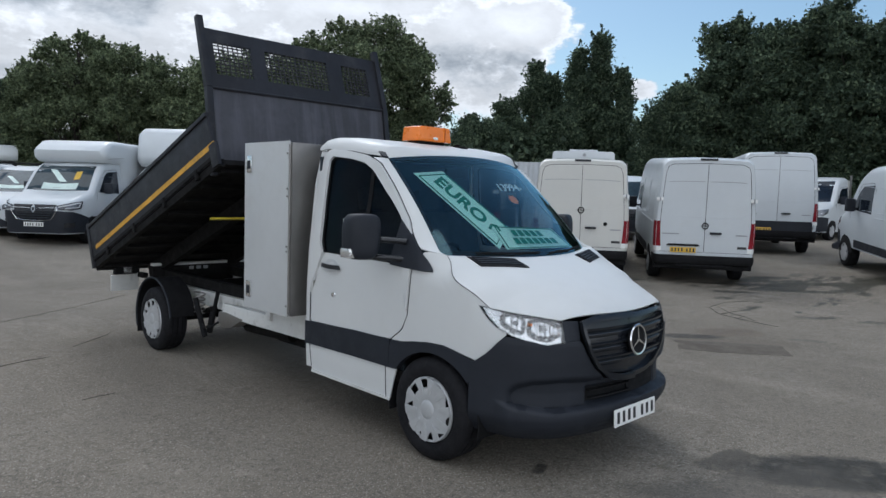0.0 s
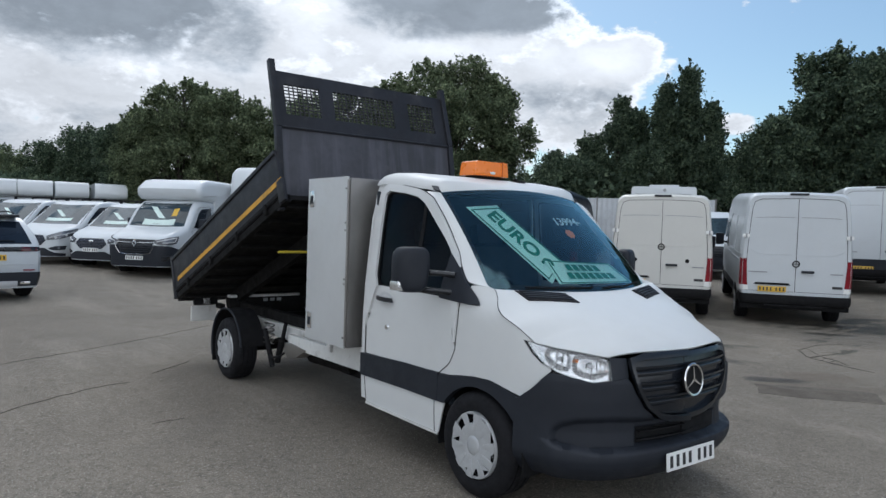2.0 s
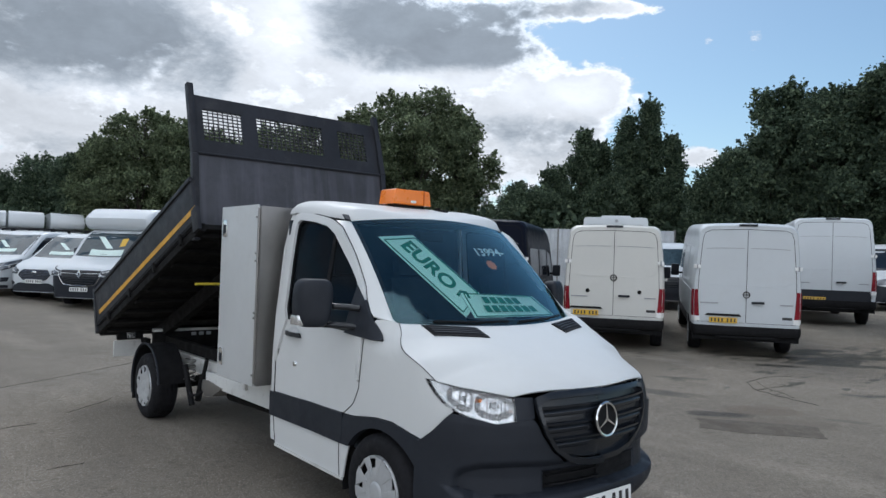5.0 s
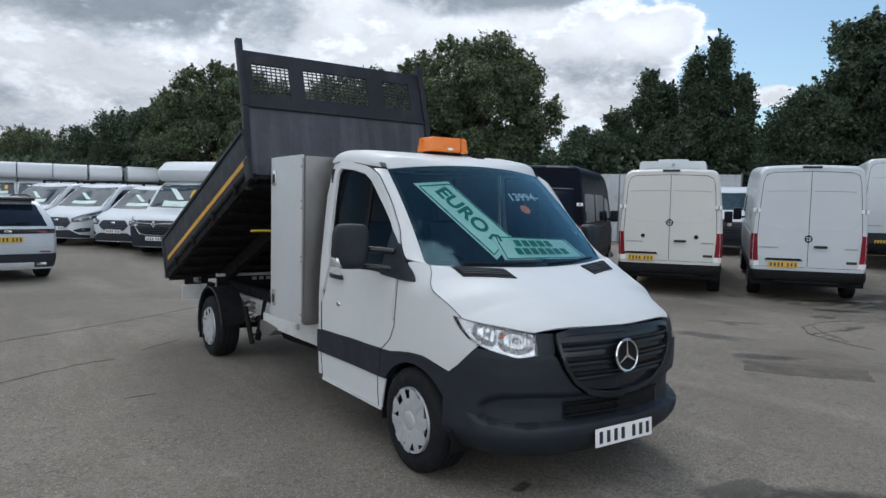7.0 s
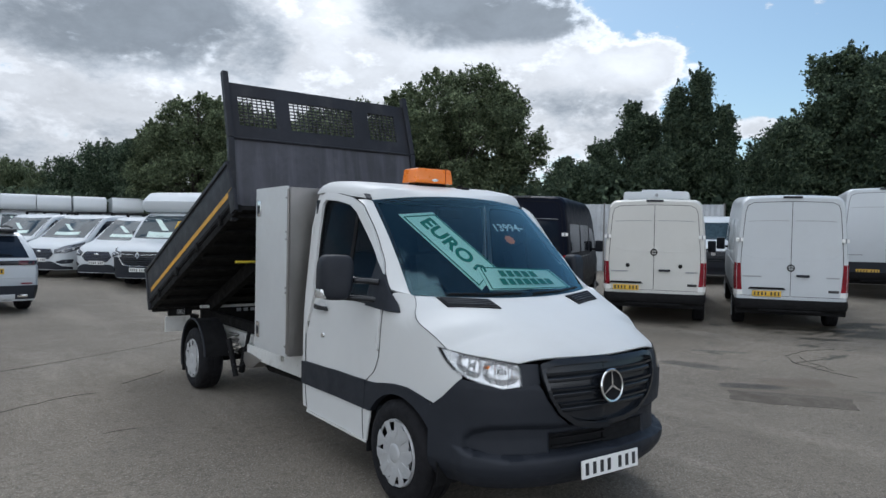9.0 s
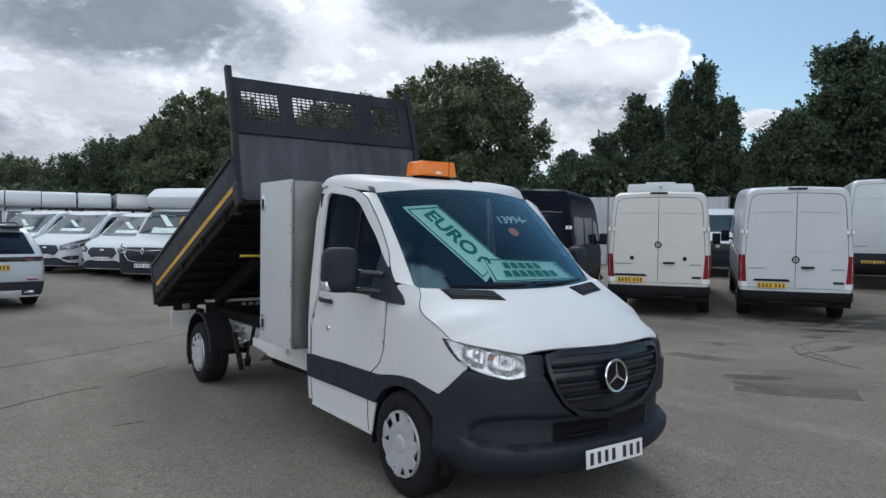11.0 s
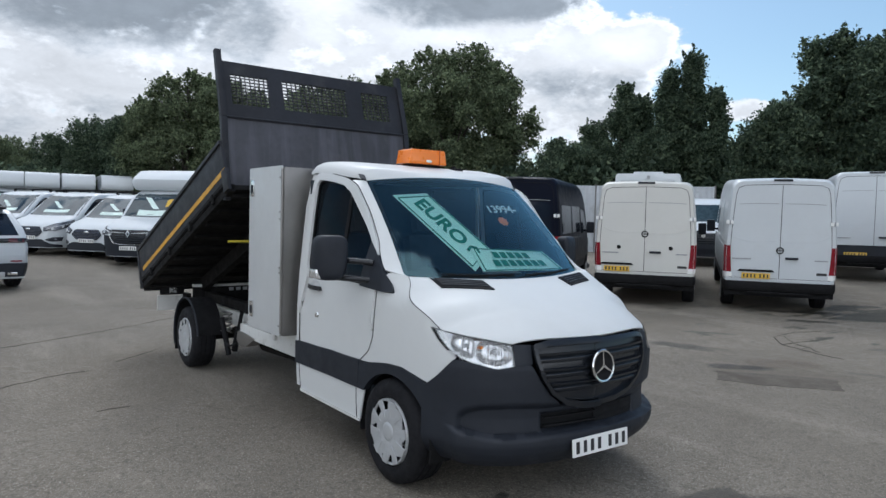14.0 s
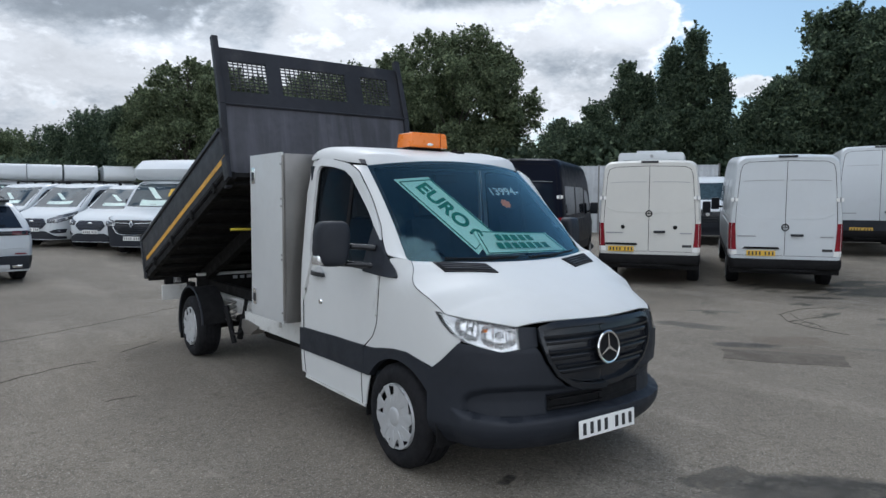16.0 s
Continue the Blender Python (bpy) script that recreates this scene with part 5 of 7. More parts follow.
# ---- the yard ----
def ground_material(name="worn_concrete", shade=None):
    m = bpy.data.materials.new(name)
    m.use_nodes = True
    t = m.node_tree
    b = t.nodes["Principled BSDF"]
    co = t.nodes.new("ShaderNodeTexCoord").outputs["Object"]

    def math_(op, a, c=0.0, clamp=False):
        n = t.nodes.new("ShaderNodeMath")
        n.operation, n.use_clamp = op, clamp
        for i, v in enumerate((a, c)):
            if isinstance(v, (int, float)):
                n.inputs[i].default_value = v
            else:
                t.links.new(v, n.inputs[i])
        return n.outputs[0]

    def noise_of(scale, detail=8, rough=0.6, stretch=None, dist=0.0):
        n = t.nodes.new("ShaderNodeTexNoise")
        v = co
        if stretch:
            mp = t.nodes.new("ShaderNodeMapping")
            mp.inputs["Scale"].default_value, mp.inputs["Rotation"].default_value = stretch[0], (0, 0, stretch[1])
            t.links.new(co, mp.inputs["Vector"])
            v = mp.outputs[0]
        t.links.new(v, n.inputs["Vector"])
        n.inputs["Scale"].default_value, n.inputs["Detail"].default_value = scale, detail
        n.inputs["Roughness"].default_value, n.inputs["Distortion"].default_value = rough, dist
        return n.outputs["Fac"]

    def ramp(v, lo, hi, a=0.0, c=1.0):
        x = t.nodes.new("ShaderNodeMapRange")
        x.interpolation_type = "SMOOTHSTEP"
        t.links.new(v, x.inputs["Value"])
        for k, q in (("From Min", lo), ("From Max", hi), ("To Min", a), ("To Max", c)):
            x.inputs[k].default_value = q
        return x.outputs[0]

    def blend(fac, a, c):
        x = t.nodes.new("ShaderNodeMix")
        x.data_type = "RGBA"
        for socket, v in (("Factor", fac), ("A", a), ("B", c)):
            if isinstance(v, tuple):
                x.inputs[socket].default_value = (*v, 1)
            elif isinstance(v, (int, float)):
                x.inputs[socket].default_value = v
            else:
                t.links.new(v, x.inputs[socket])
        return x.outputs["Result"]

    def zone(cx, cy, rx, ry, turn):
        mp = t.nodes.new("ShaderNodeMapping")
        mp.vector_type = "TEXTURE"
        mp.inputs["Location"].default_value, mp.inputs["Rotation"].default_value, mp.inputs["Scale"].default_value = (cx, cy, 0), (0, 0, radians(turn)), (rx, ry, 1)
        t.links.new(co, mp.inputs["Vector"])
        far = t.nodes.new("ShaderNodeVectorMath")
        far.operation = "LENGTH"
        t.links.new(mp.outputs[0], far.inputs[0])
        return ramp(far.outputs["Value"], 1.0, 0.75)

    def patch(cx, cy, rx, ry, turn, edge=0.35, rag=0.5):
        mp = t.nodes.new("ShaderNodeMapping")
        mp.vector_type = "TEXTURE"
        mp.inputs["Location"].default_value, mp.inputs["Rotation"].default_value, mp.inputs["Scale"].default_value = (cx, cy, 0), (0, 0, radians(turn)), (rx, ry, 1)
        t.links.new(co, mp.inputs["Vector"])
        s = t.nodes.new("ShaderNodeSeparateXYZ")
        t.links.new(mp.outputs[0], s.inputs[0])
        far = math_("MAXIMUM", math_("ABSOLUTE", s.outputs[0]), math_("ABSOLUTE", s.outputs[1]))
        rnd = math_("SQRT", math_("ADD", math_("MULTIPLY", s.outputs[0], s.outputs[0]), math_("MULTIPLY", s.outputs[1], s.outputs[1])))
        d = math_("ADD", math_("ADD", math_("MULTIPLY", far, 0.5), math_("MULTIPLY", rnd, 0.5)), math_("MULTIPLY", math_("SUBTRACT", ragged, 0.5), rag * 2))
        return math_("MULTIPLY", ramp(d, 1.0, 1.0 - edge), ramp(broken, 0.34, 0.52, 0.50, 1.0))

    ragged = noise_of(2.6, 12, 0.80)
    broken = noise_of(6.5, 10, 0.72)
    col = blend(ramp(noise_of(0.22, 6), 0.35, 0.65), (0.164, 0.143, 0.116), (0.228, 0.202, 0.165))
    col = blend(ramp(noise_of(1.1, 9, 0.7), 0.42, 0.70, 0, 0.55), col, (0.157, 0.136, 0.109))
    col = blend(ramp(noise_of(0.9, 9, 0.62, ((1.0, 0.25, 1), radians(35))), 0.50, 0.68, 0, 0.45), col, (0.324, 0.289, 0.238))
    col = blend(ramp(noise_of(26, 6, 0.7), 0.46, 0.66, 0, 0.75), col, (0.110, 0.097, 0.079))
    col = blend(ramp(noise_of(70, 4, 0.7), 0.54, 0.64, 0, 0.85), col, (0.416, 0.384, 0.328))
    col = blend(ramp(noise_of(110, 3, 0.6), 0.56, 0.64, 0, 0.85), col, (0.072, 0.065, 0.056))
    grit = ramp(noise_of(9, 8, 0.75), 0.60, 0.66, 0, 0.55)
    col = blend(grit, col, (0.091, 0.080, 0.066))
    col = blend(ramp(noise_of(3.4, 10, 0.78), 0.56, 0.64, 0, 0.5), col, (0.104, 0.088, 0.066))
    col = blend(ramp(noise_of(5.5, 9, 0.75, None, 0.8), 0.60, 0.66, 0, 0.45), col, (0.367, 0.331, 0.274))
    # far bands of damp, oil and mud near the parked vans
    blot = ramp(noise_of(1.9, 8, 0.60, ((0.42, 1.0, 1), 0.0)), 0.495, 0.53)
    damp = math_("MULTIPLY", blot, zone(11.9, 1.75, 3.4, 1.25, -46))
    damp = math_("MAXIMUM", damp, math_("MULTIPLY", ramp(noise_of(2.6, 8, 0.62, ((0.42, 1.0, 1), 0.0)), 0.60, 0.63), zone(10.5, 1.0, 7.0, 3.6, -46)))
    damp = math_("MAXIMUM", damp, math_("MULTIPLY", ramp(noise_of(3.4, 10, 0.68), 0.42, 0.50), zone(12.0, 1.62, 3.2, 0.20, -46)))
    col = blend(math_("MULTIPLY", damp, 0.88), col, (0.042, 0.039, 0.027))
    wet_dark = damp
    for cx, cy, rx, ry, turn, k, tone, rag in (
        # first row: a broad, weak darker tone over the right foreground
        (4.6, -1.4, 4.2, 2.6, 30, 0.20, (0.107, 0.093, 0.073), 0.7),
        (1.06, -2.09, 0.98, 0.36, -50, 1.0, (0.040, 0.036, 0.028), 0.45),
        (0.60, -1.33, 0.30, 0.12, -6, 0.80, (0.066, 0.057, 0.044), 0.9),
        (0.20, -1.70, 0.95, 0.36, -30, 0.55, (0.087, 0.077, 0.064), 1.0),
        (5.40, 2.05, 0.55, 0.24, -75, 0.90, (0.061, 0.053, 0.042), 0.9),
        (4.80, 0.75, 0.36, 0.07, -52, 0.75, (0.066, 0.057, 0.044), 0.9),
        (5.65, -0.28, 0.24, 0.09, -62, 0.55, (0.076, 0.067, 0.053), 0.8),
        (7.0, 3.6, 1.2, 0.5, 30, 0.45, (0.143, 0.123, 0.096), 0.9),
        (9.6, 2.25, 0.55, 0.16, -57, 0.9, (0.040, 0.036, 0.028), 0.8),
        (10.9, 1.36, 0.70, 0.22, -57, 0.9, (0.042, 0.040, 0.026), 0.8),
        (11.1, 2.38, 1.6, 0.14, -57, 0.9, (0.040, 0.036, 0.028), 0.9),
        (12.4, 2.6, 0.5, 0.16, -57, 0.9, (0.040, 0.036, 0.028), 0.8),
        (6.8, 2.55, 0.45, 0.10, -57, 0.8, (0.050, 0.047, 0.034), 0.9),
        (7.6, 0.28, 0.22, 0.09, -57, 0.7, (0.056, 0.049, 0.040), 0.8),
        (4.72, 0.80, 0.45, 0.18, -50, 1.0, (0.050, 0.042, 0.033), 0.5),
        (5.40, 0.60, 0.50, 0.32, -40, 0.75, (0.115, 0.090, 0.064), 0.35),
        (4.75, 0.25, 0.85, 0.26, -48, 0.55, (0.110, 0.088, 0.066), 0.35),
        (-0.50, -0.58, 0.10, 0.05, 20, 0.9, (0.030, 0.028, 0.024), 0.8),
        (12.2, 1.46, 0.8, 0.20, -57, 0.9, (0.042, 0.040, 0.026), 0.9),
        (-2.0, 2.4, 0.9, 0.25, 50, 0.22, (0.133, 0.118, 0.100), 0.9),
    ):
        p = patch(cx, cy, rx, ry, turn, 0.30, rag)
        col = blend(math_("MULTIPLY", p, k), col, tone)
        wet_dark = math_("MAXIMUM", wet_dark, math_("MULTIPLY", p, k))
    # hairline cracks
    crack = t.nodes.new("ShaderNodeTexVoronoi")
    crack.feature = "DISTANCE_TO_EDGE"
    crack.inputs["Scale"].default_value = 0.42
    warp = t.nodes.new("ShaderNodeVectorMath")
    warp.operation = "ADD"
    nz = t.nodes.new("ShaderNodeTexNoise")
    t.links.new(co, nz.inputs["Vector"])
    nz.inputs["Scale"].default_value, nz.inputs["Detail"].default_value = 1.6, 6
    t.links.new(co, warp.inputs[0])
    t.links.new(nz.outputs["Color"], warp.inputs[1])
    t.links.new(warp.outputs[0], crack.inputs["Vector"])
    line = math_("MULTIPLY", ramp(crack.outputs["Distance"], 0.007, 0.001), ramp(noise_of(0.35, 3), 0.54, 0.60))
    col = blend(math_("MULTIPLY", line, 0.14), col, (0.07, 0.065, 0.058))
    if shade:
        col = blend(ramp(noise_of(3.0, 8, 0.7), 0.35, 0.65, 0.40, 0.85), col, shade)
    t.links.new(col, b.inputs["Base Color"])
    t.links.new(ramp(wet_dark, 0.15, 0.8, 0.90, 0.55), b.inputs["Roughness"])
    b.inputs["Specular IOR Level"].default_value = 0.2
    bump = t.nodes.new("ShaderNodeBump")
    bump.inputs["Strength"].default_value, bump.inputs["Distance"].default_value = 0.7, 0.02
    t.links.new(math_("SUBTRACT", math_("ADD", noise_of(22, 9, 0.7), math_("MULTIPLY", noise_of(90, 4), 0.4)), math_("MULTIPLY", line, 0.2)), bump.inputs["Height"])
    t.links.new(bump.outputs[0], b.inputs["Normal"])
    return m


steps = np.r_[np.linspace(-900, -120, 8), np.linspace(-90, -24, 12), np.linspace(-21, 27, 49), np.linspace(30, 90, 12), np.linspace(120, 900, 8)]
bm = B()
grid(bm, [[Vector((x, y, ground_z(x, y))) for x in steps] for y in steps])
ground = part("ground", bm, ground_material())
tagged(ground, "worn grey concrete yard with stains and cracks", "ground", kind="structure")


def crack(points, width, name="ground_crack", label="thin dark crack in the concrete", material=None):
    """A ragged crack filled with dirt along a few corner points."""
    count = max(8, int(14 * sum(math.dist(a, b) for a, b in zip(points, points[1:]))))
    line = [tuple(p) for p in smooth_line(points, count)] if len(points) > 2 else resample(points, count)
    bm = B()
    rows = []
    for i, p in enumerate(line):
        a, b = line[max(0, i - 1)], line[min(len(line) - 1, i + 1)]
        n = Vector((a[1] - b[1], b[0] - a[0])).normalized()
        q = Vector(p) + n * 0.035 * noise.noise((p[0] * 5, p[1] * 5, 1))
        w = width * (0.65 + 0.9 * noise.noise((p[0] * 9, p[1] * 9, 4))) * min(1, i / 3 + 0.2, (len(line) - 1 - i) / 3 + 0.2)
        w = max(w, 0.0015)
        rows.append([Vector((*(q - n * w), ground_z(*q) + 0.004)), Vector((*(q + n * w), ground_z(*q) + 0.004))])
    grid(bm, rows)
    tagged(part(name, thicken(bm, 0.005, (0, 0, -5)), material or M["joint"]), label, "crack", kind="structure")


# slab joints by the rear wheel, a web of cracks further out
crack([(-2.9, 6.2), (-1.03, 7.27), (0.3, 8.2)], 0.0045)
crack([(-3.4, 3.75), (-2.36, 4.46), (-1.88, 4.62)], 0.006)
crack([(-1.55, 4.95), (-1.11, 5.30), (-0.9, 5.5)], 0.004)
crack([(-2.14, 2.89), (-1.85, 2.93)], 0.004)
crack([(7.31, 1.75), (6.76, 1.32), (6.60, 0.98), (6.45, 0.66), (6.38, 0.31)], 0.008)
crack([(7.31, 1.75), (8.06, 1.79), (8.56, 1.59)], 0.006)
crack([(7.55, 1.70), (7.05, 1.30), (6.85, 1.00), (6.62, 0.72)], 0.006)
for a, b in (((7.05, 1.30), (6.76, 1.32)), ((6.85, 1.00), (6.60, 0.98)), ((6.95, 1.15), (6.70, 1.15)), ((6.76, 1.32), (7.56, 1.25))):
    crack([a, b], 0.005)


def repair(outline, label):
    """A thin slab of newer, darker concrete with a ragged edge."""
    c = Vector((sum(p[0] for p in outline) / len(outline), sum(p[1] for p in outline) / len(outline)))
    edge = resample([*outline, outline[0]], 60)
    bm = B()
    rows = [[], [], []]
    for p in edge:
        q = Vector(p) + (Vector(p) - c).normalized() * 0.05 * noise.noise((p[0] * 6, p[1] * 6, 2))
        for k, r in enumerate((1.0, 0.6, 0.02)):
            v = c.lerp(q, r)
            rows[k].append(Vector((v.x, v.y, ground_z(v.x, v.y) + 0.004)))
    grid(bm, rows)
    tagged(part("ground_patch", thicken(bm, 0.006, (c.x, c.y, -5)), PATCH), label, "ground patch", kind="structure")


PATCH = ground_material("newer_concrete", (0.080, 0.068, 0.055))
repair([(4.26, 0.84), (3.84, 0.56), (4.04, 0.14), (4.52, -0.50), (5.0, -0.2), (4.87, 0.04), (4.6, 0.42)], "darker repaired strip in the concrete")

# ---- trees and fence ----
def leaf_material(name, tone, warm):
    m = bpy.data.materials.new(name)
    m.use_nodes = True
    t = m.node_tree
    b = t.nodes["Principled BSDF"]
    geo = t.nodes.new("ShaderNodeNewGeometry")
    ramp = t.nodes.new("ShaderNodeValToRGB")
    ramp.color_ramp.elements[0].color = (*[c * 0.40 for c in tone], 1)
    ramp.color_ramp.elements[1].color = (*warm, 1)
    mid = ramp.color_ramp.elements.new(0.6)
    mid.color = (*tone, 1)
    t.links.new(geo.outputs["Random Per Island"], ramp.inputs[0])
    t.links.new(ramp.outputs[0], b.inputs["Base Color"])
    b.inputs["Roughness"].default_value = 0.6
    b.inputs["Specular IOR Level"].default_value = 0.12
    thin = t.nodes.new("ShaderNodeBsdfTranslucent")
    t.links.new(ramp.outputs[0], thin.inputs["Color"])
    mixer = t.nodes.new("ShaderNodeMixShader")
    mixer.inputs[0].default_value = 0.38
    t.links.new(b.outputs[0], mixer.inputs[1])
    t.links.new(thin.outputs[0], mixer.inputs[2])
    t.links.new(mixer.outputs[0], t.nodes["Material Output"].inputs["Surface"])
    return m


LEAF = leaf_material("leaf_green", (0.122, 0.158, 0.090), (0.240, 0.280, 0.155))
LEAF_DARK = leaf_material("leaf_dark_green", (0.078, 0.114, 0.076), (0.170, 0.215, 0.128))


def leaf_mesh(name, points, sizes, rng, material, up=0.35):
    """One small pointed leaf at every point, in a single mesh."""
    n = len(points)
    nrm = rng.normal(size=(n, 3)) + (0, 0, up)
    nrm /= np.linalg.norm(nrm, axis=1)[:, None]
    a = np.cross(nrm, rng.normal(size=(n, 3)))
    a /= np.linalg.norm(a, axis=1)[:, None]
    c = np.cross(nrm, a)
    s = sizes[:, None]
    tri = np.stack([points - a * s * 0.8 + c * s * 0.62, points - a * s * 0.7 - c * s * 0.62, points + a * s], 1).reshape(-1, 3)
    me = bpy.data.meshes.new(name)
    me.vertices.add(3 * n)
    me.vertices.foreach_set("co", tri.astype(np.float32).ravel())
    me.loops.add(3 * n)
    me.loops.foreach_set("vertex_index", np.arange(3 * n, dtype=np.int32))
    me.polygons.add(n)
    me.polygons.foreach_set("loop_start", np.arange(0, 3 * n, 3, dtype=np.int32))
    me.update(calc_edges=True)
    me.materials.append(material)
    return me


def crown_points(lobes, count, rng):
    """Leaves in small clumps over the skin of ragged lobes (x, y, z, rx, rz), fewer inside."""
    lob = np.array(lobes)
    weight = lob[:, 3] ** 2
    clumps = max(60, count // 34)
    pick = rng.choice(len(lob), clumps, p=weight / weight.sum())
    d = rng.normal(size=(clumps, 3))
    d /= np.linalg.norm(d, axis=1)[:, None]
    r = rng.uniform(0.2, 1.0, (clumps, 1)) ** 0.6
    size = np.stack([lob[pick, 3], lob[pick, 3], lob[pick, 4]], 1)
    centre = lob[pick, :3] + d * r * size
    which = rng.integers(0, clumps, count)
    spread = rng.uniform(0.08, 0.27, clumps)[which][:, None]
    return centre[which] + rng.normal(size=(count, 3)) * spread * (1, 1, 0.75)


def shoot_points(lobes, count, height, rng, steep):
    """Upright shoots that stand out of the upper lobes and break the outline."""
    lob = np.array(lobes)
    n = max(8, count // 45)
    weight = lob[:, 3] * (0.2 + lob[:, 2] / height) ** 2
    pick = rng.choice(len(lob), n, p=weight / weight.sum())
    way = rng.normal(size=(n, 3)) * (1 - 0.6 * steep) + (0, 0, 0.9 + steep)
    way /= np.linalg.norm(way, axis=1)[:, None]
    base = lob[pick, :3] + way * np.stack([lob[pick, 3], lob[pick, 3], lob[pick, 4]], 1) * 0.75
    long = rng.uniform(0.2, 0.6, n) * (1 + 0.5 * steep)
    which = rng.integers(0, n, count)
    t = rng.uniform(0, 1, count)
    out = base[which] + way[which] * (t * long[which])[:, None]
    return out + rng.normal(size=(count, 3)) * (0.15 * (1.05 - t))[:, None]


def make_tree(label, height, spread, kind, seed, leaves=13000, material=None):
    """A tree of unit pose: tapered trunk, limbs out to each lobe, crown of leaves in clumps and shoots."""
    rng = np.random.default_rng(seed)
    tree = thing("tree", label, "tree", "trees behind the yard")
    lobes = []
    n = {"round": 50, "pointed": 40, "bank": 46}[kind]
    for i in range(n):
        a, t = rng.uniform(0, 2 * math.pi), (i + 0.5) / n
        if kind == "round":
            z = height * (0.16 + 0.76 * t)
            r = spread * math.sqrt(max(0.03, 1 - ((t - 0.36) / 0.66) ** 2)) * rng.uniform(0.45, 0.92)
            size = spread * rng.uniform(0.16, 0.26)
        elif kind == "pointed":
            z = height * (0.12 + 0.82 * t)
            r = spread * (1.05 * (1 - t) ** 0.75 + 0.12) * rng.uniform(0.2, 1.0)
            size = spread * (0.42 - 0.22 * t) * rng.uniform(0.7, 1.3)
        else:
            z = height * (0.08 + 0.82 * t)
            r = spread * (1.15 - 0.6 * t) * rng.uniform(0.2, 1.0)
            size = spread * rng.uniform(0.18, 0.34)
        size = min(size, (height - z) * 0.85 + 0.15)
        lobes.append((r * math.cos(a), r * math.sin(a), z, size, size * (0.85 if kind != "pointed" else 1.25)))
    if kind == "round":
        for k in range(16):
            a, t = rng.uniform(0, 2 * math.pi), rng.uniform(0.2, 0.8)
            r = spread * rng.uniform(0.0, 0.5)
            lobes.append((r * math.cos(a), r * math.sin(a), height * (0.16 + 0.72 * t), spread * 0.26, spread * 0.24))
    if kind == "bank":
        lobes.append((0, 0, height * 0.48, spread * 0.6, height * 0.30))
        lobes.append((0, 0, height * 0.64, spread * 0.62, height * 0.22))
        lobes.append((0, 0, height * 0.34, spread * 0.75, height * 0.20))
    bm = B()
    rings = []
    lean = rng.normal(0, 0.02, 2)
    for k in range(9):
        z = height * 0.8 * k / 8
        r = height * 0.022 * (1 - 0.85 * k / 8) * (1.35 if k == 0 else 1)
        rings.append([Vector((lean[0] * z * k / 4 + r * math.cos(q) * (1 + 0.12 * math.sin(3 * q)), lean[1] * z * k / 4 + r * math.sin(q), z)) for q in np.linspace(0, 2 * math.pi, 11)])
    grid(bm, rings)
    for x, y, z, s, _ in lobes:
        z0 = max(0.5, z - 0.5 * math.hypot(x, y) - 0.12 * height)
        mid = Vector((x * 0.45, y * 0.45, (z0 + z) / 2 + 0.03 * height))
        cyl(bm, (lean[0] * z0, lean[1] * z0, z0), mid, height * 0.006, height * 0.004, 6, False)
        cyl(bm, mid, (x, y, z), height * 0.004, height * 0.0015, 5, False)
    part("trunk", bm, M["bark"], tree)
    pts = np.vstack([crown_points(lobes, leaves, rng), shoot_points(lobes, leaves // 7, height, rng, 0.6 if kind == "pointed" else 0.35)])
    pts = pts[pts[:, 2] > 0.4]
    crown = new("crown", leaf_mesh("crown", pts, rng.uniform(0.06, 0.12, len(pts)) * (height / 10) ** 0.4, rng, material or LEAF))
    crown.parent = tree
    return tree


TREES = [  # x, y, height, spread, shape
    (29.1, 22.2, 9.0, 1.5, "pointed"),
    (27.8, 23.0, 6.8, 1.4, "bank"),
    (30.2, 21.6, 8.1, 1.0, "pointed"),
    (30.4, 18.7, 10.4, 1.5, "pointed"),
    (29.9, 19.8, 9.6, 1.0, "pointed"),
    (30.8, 17.5, 8.5, 0.8, "pointed"),
    (28.9, 20.1, 6.3, 1.9, "bank"),
    (30.5, 17.7, 6.4, 1.9, "bank"),
    (28.9, 14.5, 6.1, 1.2, "bank"),
    (23.1, 30.3, 11.6, 4.8, "round"),
    (24.9, 28.2, 10.3, 2.5, "round"),
    (20.8, 32.6, 10.7, 2.5, "round"),
    (25.8, 23.8, 5.5, 2.5, "bank"),
    (28.6, 12.9, 7.3, 1.5, "bank"),
    (30.3, 11.6, 10.5, 2.4, "bank"),
    (31.4, 10.6, 10.7, 1.8, "bank"),
    (30.3, 9.0, 9.6, 2.3, "bank"),
    (31.7, 8.7, 10.4, 1.8, "bank"),
    (31.8, 7.6, 11.1, 2.4, "bank"),
    (30.8, 6.3, 10.2, 2.0, "bank"),
    (31.4, 5.3, 9.7, 2.6, "bank"),
    (31.3, 3.6, 10.0, 2.8, "bank"),
    (-1.2, 66.2, 7.1, 3.5, "round"),
    (2.9, 65.9, 7.1, 3.6, "round"),
    (1.7, 61.3, 6.5, 3.2, "round"),
    (6.1, 55.8, 6.8, 2.9, "bank"),
    (7.7, 53.1, 7.8, 3.2, "bank"),
    (8.5, 47.1, 7.7, 2.2, "bank"),
    (9.1, 44.6, 8.8, 1.9, "round"),
    (10.6, 42.1, 10.5, 3.4, "round"),
    (12.5, 39.7, 9.6, 2.6, "round"),
    (15.0, 39.2, 8.9, 3.4, "round"),
    (16.2, 35.9, 9.0, 3.2, "round"),
    (17.7, 32.8, 9.2, 2.7, "round"),
]
